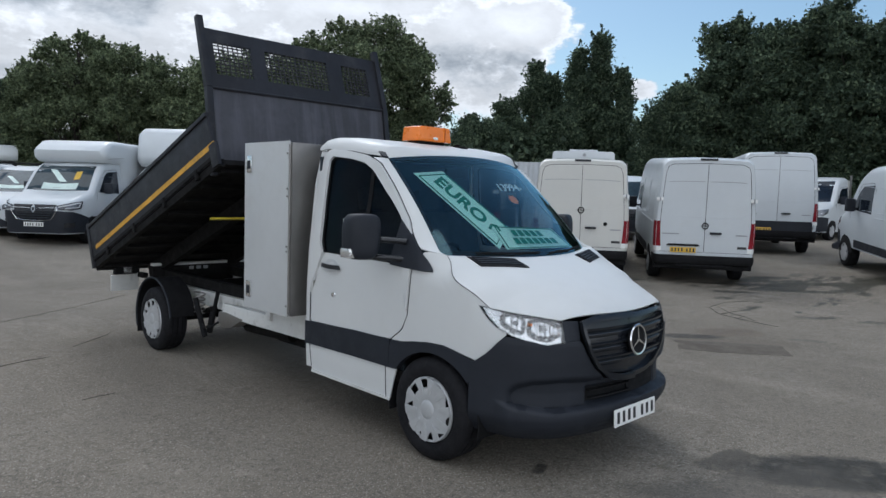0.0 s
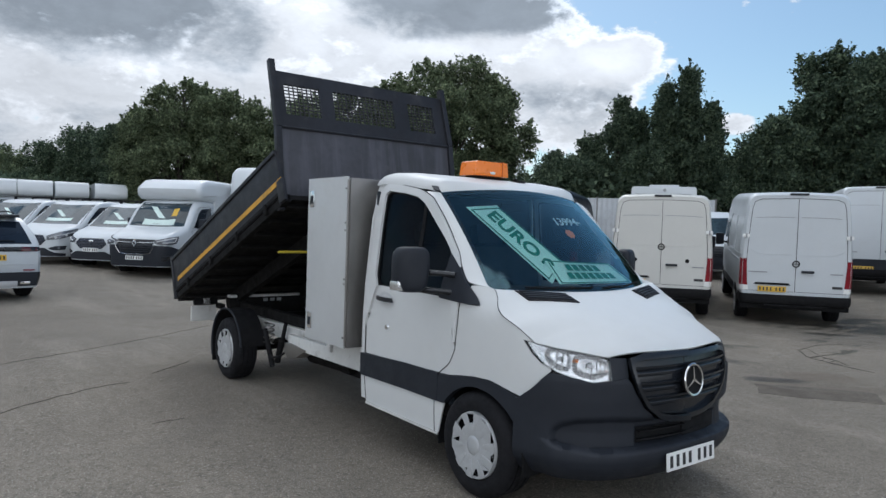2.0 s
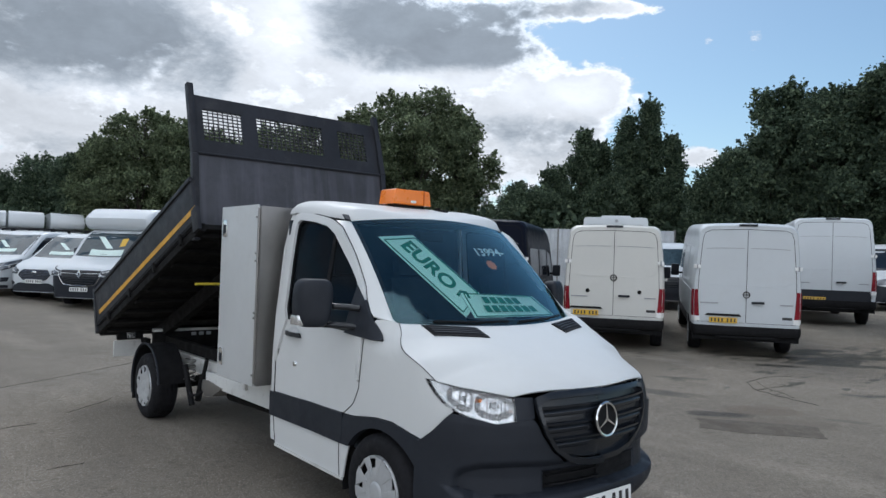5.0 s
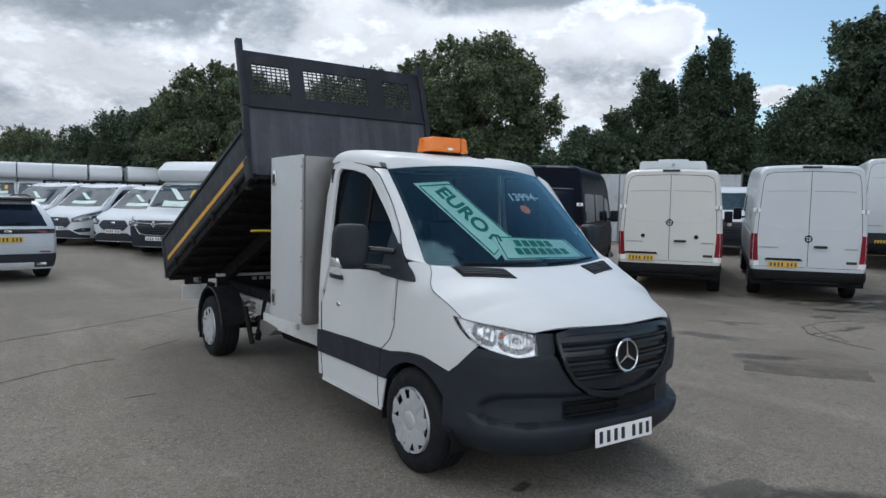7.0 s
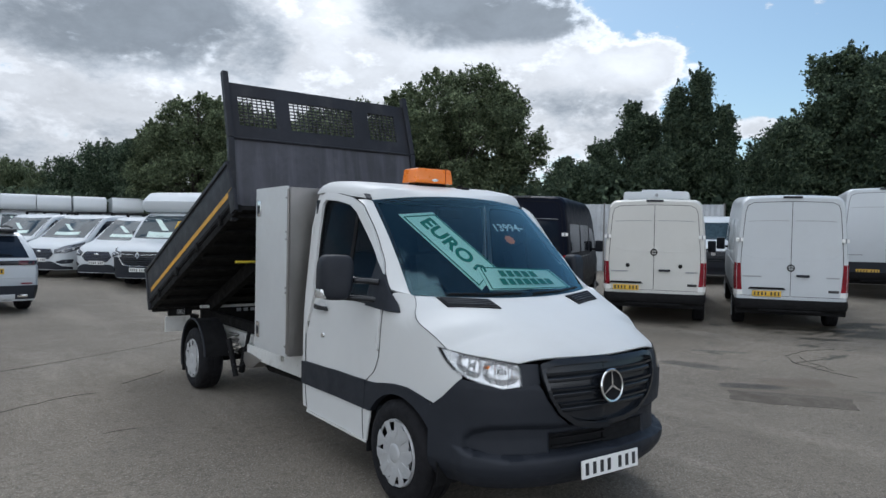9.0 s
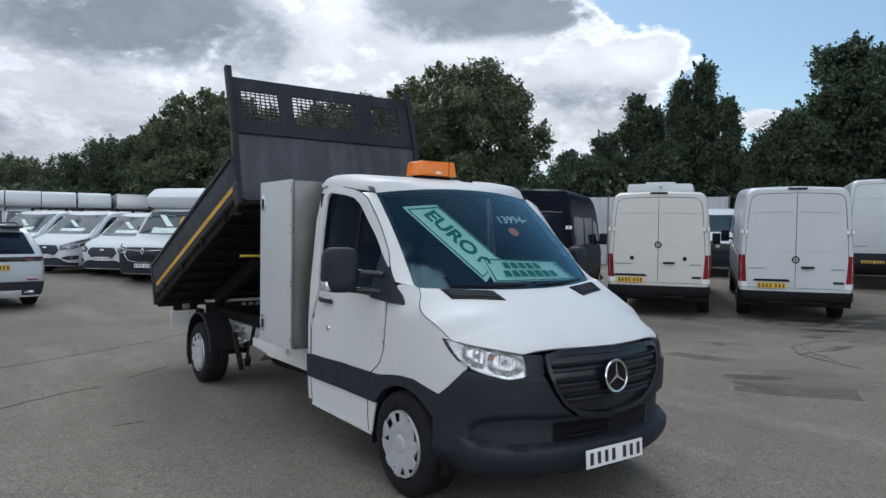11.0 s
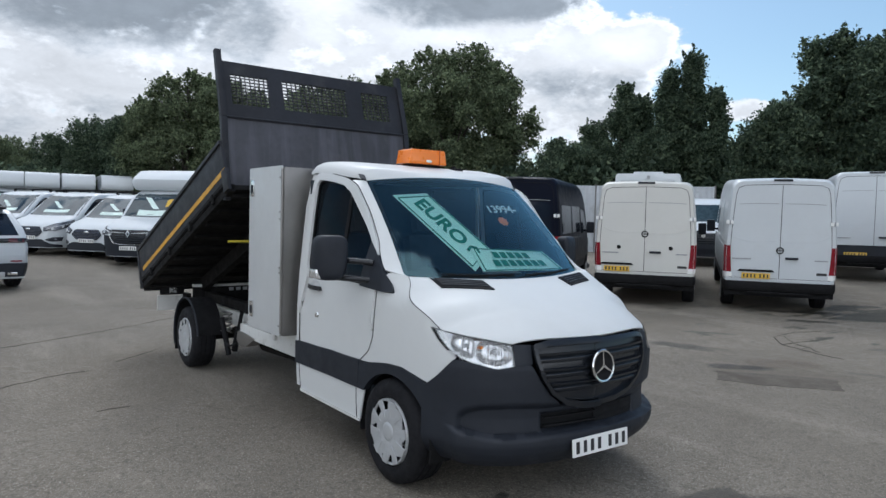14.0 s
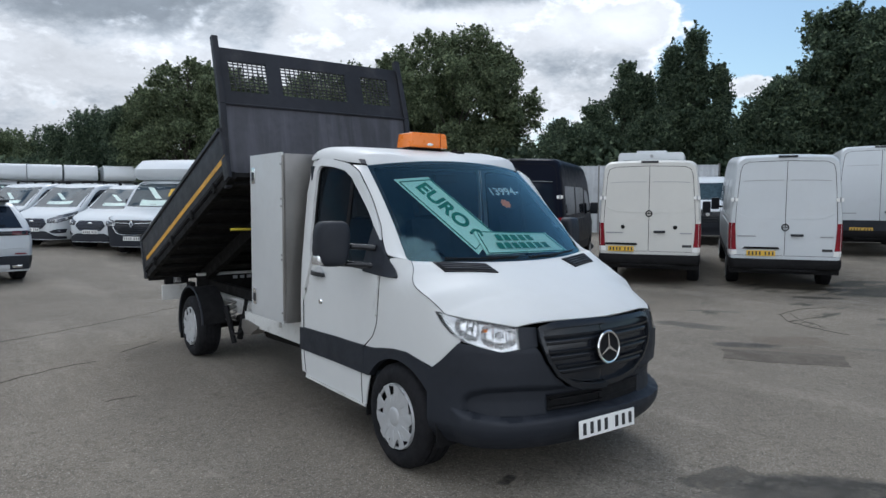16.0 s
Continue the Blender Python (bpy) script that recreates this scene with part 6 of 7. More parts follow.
for i, (x, y, h, s, kind) in enumerate(TREES):
    tree = make_tree({"round": "broad dark green deciduous tree in full leaf", "pointed": "dark green tree with a pointed crown and upright shoots", "bank": "dense tall dark green tree in a bank of trees"}[kind], h, s, kind, 11 + i, int(LEAVES[kind] * (min(max(s / 3.0, 0.8), 2.0) if kind == "round" else 1)), LEAF_DARK if kind != "round" else LEAF)
    tree.matrix_basis = pose(x, y, ground_z(x, y), 0, 0, 0)

# undergrowth behind the fence and the rows of vans
rng = np.random.default_rng(5)
BANK = [(-30, 60), (-8, 59), (8, 52), (16, 39), (25, 27), (31, 17), (36, 4), (40, -14)]
line = resample(BANK, 400)
pts, sizes = [], []
for i in range(400):
    n = 150
    x, y = line[i]
    top = 3.6 + 1.3 * noise.noise((x * 0.25, y * 0.25, 0)) + 0.6 * noise.noise((x * 0.9, y * 0.9, 5))
    z = rng.uniform(0, 1, n) ** 0.8 * top
    pts.append(np.stack([x + rng.normal(0, 1.3, n), y + rng.normal(0, 1.3, n), z + ground_z(x, y)], 1))
bush = new("undergrowth", leaf_mesh("undergrowth", np.vstack(pts), rng.uniform(0.12, 0.26, 400 * 150), rng, LEAF_DARK))
tagged(bush, "dense dark green bushes along the edge of the yard", "bushes", kind="stuff")

# corrugated sheet fence
def fence_run(a, b, height):
    a, b = Vector(a), Vector(b)
    run = (b - a)
    n = int(run.length / 1.1)
    for k in range(n):
        p, q = a + run * k / n, a + run * (k + 1) / n
        nrm = Vector((run.y, -run.x)).normalized()
        sheet = B()
        rows = [[], []]
        for i in range(23):
            c = p.lerp(q, i / 22)
            w = nrm * 0.018 * (1 if i % 4 in (0, 1) else -1)
            rows[0].append(Vector((c.x + w.x, c.y + w.y, ground_z(c.x, c.y) + 0.03)))
            rows[1].append(Vector((c.x + w.x, c.y + w.y, ground_z(c.x, c.y) + height)))
        grid(sheet, rows)
        part("fence_sheet", thicken(sheet, 0.003, (c.x + nrm.x * 9, c.y + nrm.y * 9, 1)), M["fence"], fence)
        part("fence_post", box(B(), p.x - 0.03, p.x + 0.03, p.y - 0.03, p.y + 0.03, ground_z(p.x, p.y), ground_z(p.x, p.y) + height + 0.05), M["steel"], fence)


fence = thing("fence", "pale grey corrugated metal sheet fence", "fence")
fence_run((10.1, 27.4), (21.8, 11.8), 2.75)
fence_run((21.8, 11.8), (31, 17.6), 2.75)

# ---- parked vehicles; each is built with its tail at y = 0 and its nose to +y ----
class Shell:
    """The outer form of a van or car: a long profile, widths by height, and rounded ends."""

    def __init__(self, length, width, top, tz, tn, low=0.30, corner=0.20):
        self.length, self.width, self.low, self.corner = length, width, low, corner
        self.top, self.tz, self.tn = np.array(top), np.array(tz), np.array(tn)

    def height(self, y):
        return float(np.interp(y, self.top[:, 0], self.top[:, 1]))

    def half(self, y, z):
        return self.width / 2 * float(np.interp(z, self.tz[:, 0], self.tz[:, 1])) * float(np.interp(y, self.tn[:, 0], self.tn[:, 1]))

    def section(self, y):
        zt = self.height(y)
        r = min(self.corner, 0.4 * (zt - self.low))
        pts = [(self.half(y, z), z) for z in np.linspace(self.low, zt - r, 12)]
        x0 = pts[-1][0]
        for a in np.linspace(12, 78, 6):
            pts.append((x0 - r * 0.9 * (1 - math.cos(radians(a))), zt - r + r * 0.90 * math.sin(radians(a))))
        x1, z1 = pts[-1]
        for t in np.linspace(0.15, 1, 6):
            pts.append((x1 * (1 - t), z1 + (zt - z1) * (1 - (1 - t) ** 2)))
        return pts

    def mesh(self, ys):
        bm = B()
        rows = []
        for y in ys:
            p = self.section(y)
            rows.append([Vector((-x, y, z)) for x, z in p] + [Vector((x, y, z)) for x, z in p[-2::-1]])
        vs = grid(bm, rows)
        bm.faces.new(vs[0])
        bm.faces.new(vs[-1][::-1])
        for a, b in zip(vs, vs[1:]):
            bm.faces.new((a[0], b[0], b[-1], a[-1]))
        bmesh.ops.recalc_face_normals(bm, faces=bm.faces[:])
        self.tree = BVHTree.FromBMesh(bm)
        return bm

    def cast(self, p, d, out):
        hit = self.tree.ray_cast(Vector(p), Vector(d))
        return hit[0] - Vector(d) * out if hit[0] else Vector(p) + Vector(d) * 3

    def side(self, y, z, out=0.004, sign=1):
        return self.cast((sign * 4, y, z), (-sign, 0, 0), out)

    def around(self, phi, z, out=0.004):
        """A point of the nose at a bearing of phi degrees from straight ahead, as seen from inside the bay."""
        a = radians(phi)
        y = self.length - 1.3
        return self.cast((6 * math.sin(a), y + 6 * math.cos(a), z), (-math.sin(a), -math.cos(a), 0), out)

    def over(self, x, y, out=0.004):
        return self.cast((x, y, 6), (0, 0, -1), out)

    def nose(self, x, z, out=0.004):
        return self.cast((x, self.length + 3, z), (0, -1, 0), out)

    def tail(self, x, z, out=0.004):
        return self.cast((x, -3, z), (0, 1, 0), out)


def side_panel(sh, name, low, high, material, parent, sign, out=0.006, n=14, m=6, label="", t=0.006):
    bm = B()
    strip(bm, low, high, lambda y, z: sh.side(y, z, out, sign), n, m)
    return part(name, thicken(bm, t, (0, sh.length / 2, 1.0)), material, parent, label)


def face_panel(sh, name, low, high, material, parent, where, out=0.006, n=12, m=4, label="", t=0.006):
    bm = B()
    strip(bm, low, high, lambda x, z: where(x, z, out), n, m)
    return part(name, thicken(bm, t, (0, sh.length / 2, 0.6)), material, parent, label)


def nose_panel(sh, name, low, high, material, parent, out=0.006, n=16, m=5, label="", t=0.008):
    """A panel wrapped round the nose, between two lines of (bearing, height)."""
    bm = B()
    strip(bm, low, high, lambda phi, z: sh.around(phi, z, out), n, m)
    return part(name, thicken(bm, t, (0, sh.length - 1.3, 0.7)), material, parent, label)


def nose_line(sh, name, points, r, material, parent, out=0.012, n=24):
    return part(name, tube(B(), [sh.around(p, z, out) for p, z in resample(points, n)], r, 5), material, parent)


def line_on(points, r, material, parent, name):
    return part(name, tube(B(), points, r, 5), material, parent)


def wheels(parent, sh, y_front, y_rear, r=0.345):
    x = sh.width / 2 - 0.03
    first = wheel_set(parent, pose(-x, y_front, r), r, 0.21, 7)
    for px, py, turn in ((-x, y_rear, 0), (x, y_front, 180), (x, y_rear, 180)):
        hub = again(first, "wheel", parent, pose(px, py, r, 0, 0, turn))
        for c in first.children:
            o = again(c, c.name.split(".")[0], hub, Matrix())
            tagged(o, c["label"] if "label" in c else "")
    for sign in (-1, 1):
        for y in (y_front, y_rear):
            ring = [(y + (r + 0.075) * math.cos(radians(a)), r + (r + 0.075) * math.sin(radians(a))) for a in range(-4, 185, 9)]
            bm = B()
            c = bm.verts.new((sign * (x + 0.020), y, r))
            vs = [bm.verts.new((sign * min(x + 0.020, abs(sh.side(q, max(z, sh.low + 0.02), 0.003, sign).x)), q, z)) for q, z in ring]
            for a, b in zip(vs, vs[1:]):
                bm.faces.new((c, a, b))
            part("wheel_arch", thicken(bm, 0.06, (0, y, 0.5)), M["matt_black"], parent)


BIG_TZ = [(0.3, 0.93), (0.5, 0.975), (0.9, 1.0), (1.25, 1.0), (1.6, 0.985), (2.1, 0.945), (2.5, 0.905), (2.8, 0.87)]


def big_shell(L, W, H, screen=1.55, low=0.30):
    top = [(0, H - 0.05), (0.06, H - 0.015), (0.2, H), (L - screen - 0.75, H), (L - screen - 0.35, H - 0.05), (L - screen - 0.05, H - 0.20), (L - screen + 0.10, H - 0.34), (L - 0.98, 1.42), (L - 0.60, 1.32), (L - 0.24, 1.20), (L - 0.06, 1.08), (L, 0.96)]
    tn = [(0, 0.965), (0.04, 0.985), (0.12, 1), (L - 1.0, 1), (L - 0.55, 0.975), (L - 0.28, 0.92), (L - 0.10, 0.83), (L, 0.68)]
    return Shell(L, W, top, BIG_TZ, tn, low)


def big_ys(L):
    return [0, 0.02, 0.06, 0.12, 0.25] + list(np.linspace(0.6, L - 2.6, 6)) + list(np.linspace(L - 2.4, L - 0.6, 14)) + [L - 0.45, L - 0.32, L - 0.22, L - 0.14, L - 0.07, L - 0.02, L]


def screen_board(van, sh, name, x0, x1, y0, y1, lean, material, label=""):
    """A card just over a far windscreen; lean shifts its upper end sideways."""
    bm = B()
    strip(bm, [(x0, y0), (x1, y0)], [(x0 + lean, y1), (x1 + lean, y1)], lambda x, y: sh.over(x, y + 0.10 * (1 - (x / 0.9) ** 2), 0.013), 6, 6)
    return part(name, thicken(bm, 0.004, (0, sh.length - 2, 0.5)), material, van, label)


def van_nose(van, sh, paint, bumper=None, grille=None, badge=True, lamp=(0.90, 1.16), glass="silver_glass", face=True):
    """Windscreen, side windows, lamps, grille, bumper, mirrors."""
    L, H, W = sh.length, sh.height(1.0), sh.width
    bm = B()
    y0, y1 = L - 1.02, L - 1.66
    strip(bm, [(-0.86, y0), (0.86, y0)], [(-0.78, y1), (0.78, y1)], lambda x, y: sh.over(x, y + 0.10 * (1 - (x / 0.9) ** 2), 0.006), 14, 8)
    part("windscreen", thicken(bm, 0.006, (0, L - 2, 0.5)), M[glass], van, "windscreen reflecting the sky")
    for sign in (-1, 1):
        side_panel(sh, "door_window", [(L - 1.32, 1.40), (L - 2.40, 1.36)], [(L - 1.62, 1.82), (L - 1.80, 1.96), (L - 2.36, 2.0)], M["tint_glass"], van, sign, 0.006)
        if face:
            side_panel(sh, "headlight", [(L - 0.55, lamp[0] + 0.12), (L - 0.22, lamp[0])], [(L - 0.60, lamp[1] + 0.02), (L - 0.22, lamp[1] - 0.02)], M["far_lamp"], van, sign, 0.006, 8, 4, "clear headlight")
            face_panel(sh, "headlight_front", [(sign * 0.90, lamp[0] + 0.02), (sign * 0.60, lamp[0] - 0.01)], [(sign * 0.90, lamp[1] - 0.01), (sign * 0.60, lamp[1] - 0.08)], M["far_lamp"], van, sh.nose, 0.008, 8, 4)
        bm = B()
        box(bm, sign * (W / 2 + 0.14) - 0.10, sign * (W / 2 + 0.14) + 0.10, L - 1.62, L - 1.48, 1.36, 1.66, 0.04)
        mir = part("door_mirror", bm, M["plastic"], van, "black door mirror")
        part("mirror_arm", cyl(B(), (sign * (W / 2 - 0.05), L - 1.50, 1.42), (sign * (W / 2 + 0.10), L - 1.54, 1.44), 0.025, seg=8), M["matt_black"], mir)
        line_on([sh.side(y, z, 0.002, sign) for y, z in ((L - 1.25, 0.5), (L - 1.20, 1.3), (L - 1.66, 2.0), (L - 2.3, 2.05), (L - 2.46, 1.9), (L - 2.48, 0.5))], 0.005, M["matt_black"], van, "door_seam")
    if not face:
        return
    dark = bumper or M["plastic"]
    bm = B()
    strip(bm, [(-0.94, 0.32), (0.94, 0.32)], [(-0.94, 0.86), (-0.62, 0.90), (-0.5, 0.72), (0.5, 0.72), (0.62, 0.90), (0.94, 0.86)], lambda x, z: sh.nose(x, z, 0.03), 24, 6)
    part("front_bumper", thicken(bm, 0.02, (0, L - 2, 0.5)), dark, van, "dark plastic bumper")
    for sign in (-1, 1):
        side_panel(sh, "bumper_corner", [(L - 0.20, 0.32), (L - 0.66, 0.34)], [(L - 0.20, 0.88), (L - 0.60, 0.84)], dark, van, sign, 0.012)
    bm = B()
    strip(bm, [(-0.46, 0.68), (0.46, 0.68)], [(-0.66, 1.06), (0.66, 1.06)], lambda x, z: sh.nose(x, z, 0.012), 20, 5)
    g = part("grille", thicken(bm, 0.02, (0, L - 2, 0.6)), grille or M["gloss_black"], van, "dark radiator grille")
    for z in (0.76, 0.84, 0.92, 1.0):
        line_on([sh.nose(x, z, 0.03) for x in np.linspace(-0.50, 0.50, 9)], 0.010, M["plastic"], g, "grille_slat")
    if badge:
        c = sh.nose(0, 0.97, 0.02)
        part("badge", cyl(B(), c, c + Vector((0, 0.02, 0)), 0.075, 0.065, 20), M["chrome"], g, "chrome badge")


def van_tail(van, sh, paint, style):
    """Rear doors with their gaps, pressings, hinges, handle, lamps, plate and bumper."""
    H = sh.height(1.0)
    w = lambda z, k=0.93: sh.half(0.0, z) * k
    gap, dk = M["matt_black"], M["plastic"]
    line_on([sh.tail(0, z, 0.001) for z in np.linspace(0.72, H - 0.14, 14)], 0.005, gap, van, "door_gap")
    for sign in (-1, 1):
        pts = [sh.tail(sign * w(z), z, 0.001) for z in np.linspace(0.72, H - 0.32, 12)] + [sh.tail(sign * w(H - 0.2, 0.90), H - 0.20, 0.001), sh.tail(sign * w(H - 0.14, 0.78), H - 0.145, 0.001), sh.tail(0, H - 0.125, 0.001)]
        line_on(pts, 0.005, gap, van, "door_gap")
        line_on([sh.tail(sign * x, 0.72, 0.001) for x in (0.02, 0.5, 0.9)], 0.004, gap, van, "door_gap")
        # raised pressings in each door; the upper one's shade is put into grey
        for z, k in (((H - 0.50), 0.84),) if style != "crafter" else (((H - 0.45), 0.86),):
            line_on([sh.tail(sign * x, z - 0.02 * (x / 0.8) ** 4, 0.0) for x in np.linspace(0.06, w(z, k), 10)], 0.006, M["grey_ink"], van, "door_pressing")
        z0 = 1.45 if style != "crafter" else 1.52
        line_on([sh.tail(sign * x, z0 + 0.10 * max(0, (x - 0.55) / 0.3) ** 2, 0.0) for x in np.linspace(0.06, 0.86, 10)], 0.007, paint, van, "door_pressing")
        for z in (0.98, 1.82):
            c = sh.tail(sign * w(z, 0.985), z, 0.0)
            if z > 1.5:
                part("door_hinge", box(B(), c.x - 0.07, c.x + 0.06, c.y - 0.035, c.y + 0.02, z - 0.035, z + 0.035, 0.010), M["plate_w"], van)
                part("hinge_pin", cyl(B(), (c.x, c.y - 0.042, z - 0.045), (c.x, c.y - 0.042, z + 0.045), 0.014, seg=10), M["grey_ink"], van)
        # lamps wrap the corner
        t0, t1 = {"sprinter": (0.83, 1.36), "crafter": (0.82, 1.30), "transit": (0.93, 1.42), "minibus": (0.85, 1.38)}[style]
        bm = B()
        z_rows = np.linspace(t0, t1, 6)
        rows = []
        for z in z_rows:
            hw = sh.half(0.0, z)
            cut = 0.898 + 0.03 * (z - t0) / (t1 - t0)
            a = [sh.tail(sign * hw * (cut + (0.985 - cut) * k), z, 0.012) for k in (0, 0.5, 1.0)]
            b = [sh.side(y, z, 0.012, sign) for y in (0.03, 0.10, 0.17)]
            rows.append(a + b)
        grid(bm, rows)
        lamp = part("tail_lamp", thicken(bm, 0.012, (0, 1.5, 1.0)), M["red"], van, "red tail lamp")
        bm = B()
        rows = []
        for z in np.linspace(t0 - 0.10, t0 - 0.005, 3):
            hw = sh.half(0.0, z)
            rows.append([sh.tail(sign * hw * k, z, 0.012) for k in (0.89, 0.94, 0.985)] + [sh.side(y, z, 0.012, sign) for y in (0.03, 0.10)])
        grid(bm, rows)
        part("reversing_lamp", thicken(bm, 0.014, (0, 1.5, 1.0)), M["plate_w"], lamp)
    # bumper with a step
    bm = B()
    hw = sh.width / 2
    line = smooth_line([(-hw * 0.995, 0.42), (-hw * 0.99, 0.10), (-hw * 0.955, -0.03), (-hw * 0.80, -0.085), (0, -0.10), (hw * 0.80, -0.085), (hw * 0.955, -0.03), (hw * 0.99, 0.10), (hw * 0.995, 0.42)], 48)
    prof = [(0.0, 0.665), (0.014, 0.655), (0.022, 0.60), (0.020, 0.54), (0.0, 0.48), (-0.05, 0.455)]
    rows = []
    for o, z in prof:
        rows.append([Vector((x * (1 + o * 0.6), y - o, z)) for x, y in line])
    grid(bm, rows)
    thicken(bm, 0.02, (0, 1.0, 0.56))
    b = part("rear_bumper", bm, M["matt_black"], van, "dark plastic rear bumper")
    part("bumper_step", box(B(), -0.55, 0.55, -0.115, -0.02, 0.43, 0.465, 0.01), M["matt_black"], b)
    part("valance", box(B(), -hw * 0.97, hw * 0.97, 0.05, 0.42, 0.36, 0.468), gap, b)
    p = {"sprinter": (-0.42, 0.765), "crafter": (-0.55, 0.765), "transit": (-0.40, 0.68), "minibus": (-0.42, 0.80)}[style]
    if style == "transit":
        part("lower_panel", thicken(strip_on(sh, [(-0.90, 0.66), (0.90, 0.66)], [(-0.90, 0.92), (0.90, 0.92)], 0.012), 0.01, (0, 2, 0.8)), dk, van)
    c = sh.tail(p[0], p[1], 0.018 if style != "transit" else 0.03)
    plate(van, frame_of(c, (1, 0, 0), (0, 0.05, 1)), M["plate_y"], "yellow rear number plate with dark bars")
    if style != "transit":
        bm = strip_on(sh, [(p[0] - 0.34, p[1] + 0.085), (p[0] + 0.34, p[1] + 0.085)], [(p[0] - 0.30, p[1] + 0.125), (p[0] + 0.30, p[1] + 0.125)], 0.03)
        part("plate_handle", thicken(bm, 0.03, (0, 2, 0.8)), gap, van)
    z = 1.13
    part("rear_handle", box(B(), 0.10, 0.33, -0.05, 0.02, z - 0.022, z + 0.022, 0.012), dk, van, "black door handle")
    zb = {"sprinter": 1.28, "crafter": 1.50, "transit": 1.40, "minibus": 1.28}[style]
    if style != "transit":
        c = sh.tail(0, zb, 0.0)
        part("badge", lathe(B(), [(0, 0.062), (-0.012, 0.070), (-0.02, 0.062), (-0.012, 0.050), (0, 0.062)], c, 24, 1), M["under"], van, "round grey badge")
        part("badge_star", box(box(B(), c.x - 0.055, c.x + 0.055, c.y - 0.014, c.y, c.z - 0.006, c.z + 0.006), c.x - 0.006, c.x + 0.006, c.y - 0.014, c.y, c.z - 0.01, c.z + 0.055), M["under"], van)
    if style == "crafter":
        for sign in (-1, 1):
            c = sh.tail(sign * 0.52, 1.22, 0.0)
            part("security_lock", cyl(B(), c, c + Vector((0, -0.02, 0)), 0.042, 0.036, 16), M["under"], van, "round security lock")
    for x0, x1, zz in ((-0.86, -0.52, 1.10), (0.62, 0.84, 1.10)):
        part("model_bar", box(B(), x0, x1, sh.tail(x0, zz).y - 0.006, sh.tail(x1, zz).y + 0.01, zz - 0.012, zz + 0.012), M["grey_ink"], van)
    part("door_sticker", box(B(), 0.66, 0.84, sh.tail(0.7, 0.84).y - 0.004, sh.tail(0.8, 0.84).y + 0.01, 0.815, 0.865), M["ink"], van)
    zz = H - 0.045
    c = sh.over(0, 0.03, 0.0)
    part("brake_light", box(B(), -0.17, 0.17, -0.02, 0.06, c.z - 0.035, c.z + 0.012, 0.01), M["gloss_black"], van, "high-level brake light")


def strip_on(sh, low, high, out):
    bm = B()
    strip(bm, low, high, lambda x, z: sh.tail(x, z, out), 14, 3)
    return bm


def panel_van(label, L, W, H, paint, style, m, windows=False):
    van = thing("van", label, "van", "vans in the yard", m)
    sh = big_shell(L, W, H, 1.55, 0.49)
    part("van_body", sh.mesh(big_ys(L)), paint, van, sharp=50)
    van_tail(van, sh, paint, style)
    van_nose(van, sh, paint)
    wheels(van, sh, L - 1.02, 1.15)
    for sign in (-1, 1):
        side_panel(sh, "side_band", [(1.65, 0.52), (L - 1.55, 0.52)], [(1.65, 0.70), (L - 1.55, 0.70)], M["plastic"], van, sign, 0.012, 10, 2)
        line_on([sh.side(y, 1.30, 0.0, sign) for y in np.linspace(0.3, L - 2.6, 12)], 0.012, paint if not windows else M["gloss_black"], van, "slide_rail")
        for y0, y1 in ((0.35, 1.75), (1.95, 3.3)):
            pts = [(y0, 1.42), (y1, 1.42), (y1, H - 0.50), (y0, H - 0.50), (y0, 1.42)]
            if windows:
                side_panel(sh, "side_window", [(y0, 1.42), (y1, 1.42)], [(y0, 2.05), (y1, 2.05)], M["tint_glass"], van, sign, 0.006, 10, 5)
            else:
                line_on([sh.side(y, z, 0.0, sign) for y, z in resample(pts, 24)], 0.008, paint, van, "side_pressing")
    if windows:
        for sign in (-1, 1):
            face_panel(sh, "rear_window", [(sign * 0.08, 1.45), (sign * 0.82, 1.45)], [(sign * 0.08, 2.10), (sign * 0.76, 2.10)], M["tint_glass"], van, sh.tail, 0.006)
    return van


def spot(x, y, turn, rear=1.15, front=4.5):
    """A parking place: tail at x, y, standing on its axles along the slope of the yard."""
    a, b = [ground_z(x - math.sin(radians(turn)) * d, y + math.cos(radians(turn)) * d) for d in (rear, front)]
    slope = (b - a) / (front - rear)
    return pose(x, y, a - rear * slope, math.degrees(math.atan(slope)), 0, turn)


panel_van("white panel van parked tail-on with closed rear doors", 5.95, 2.02, 2.70, M["van_white"], "sprinter", spot(10.23, 3.21, -56.3))
reefer = panel_van("off-white panel van with a roof refrigeration unit", 5.95, 2.02, 2.60, M["cream"], "crafter", spot(8.71, 5.27, -56.9))
bm = B()
prism(bm, [(-0.66, 2.56), (0.66, 2.56), (0.655, 2.70), (0.63, 2.745), (0.60, 2.755), (-0.60, 2.755), (-0.63, 2.745), (-0.655, 2.70)], 1, 0.22, 1.45, 0.02)
unit = part("roof_unit", bm, M["van_white"], reefer, "white refrigeration unit on the roof")
part("unit_cover", box(B(), -0.30, 0.30, 0.40, 1.2, 2.75, 2.80, 0.02), M["van_white"], unit)
part("unit_lamp", cyl(B(), (0.02, 0.19, 2.68), (0.02, 0.225, 2.68), 0.035, seg=14), M["grey_ink"], unit)
part("unit_grille", box(B(), -0.55, 0.55, 0.205, 0.222, 2.59, 2.60), M["grey_ink"], unit)
panel_van("tall white panel van with a dark rear bumper", 6.2, 2.06, 2.82, M["van_white"], "transit", spot(16.16, 3.83, -61))
panel_van("black minibus with tinted windows", 5.9, 2.02, 2.66, M["black_paint"], "minibus", spot(7.1, 7.5, -55.5), True)
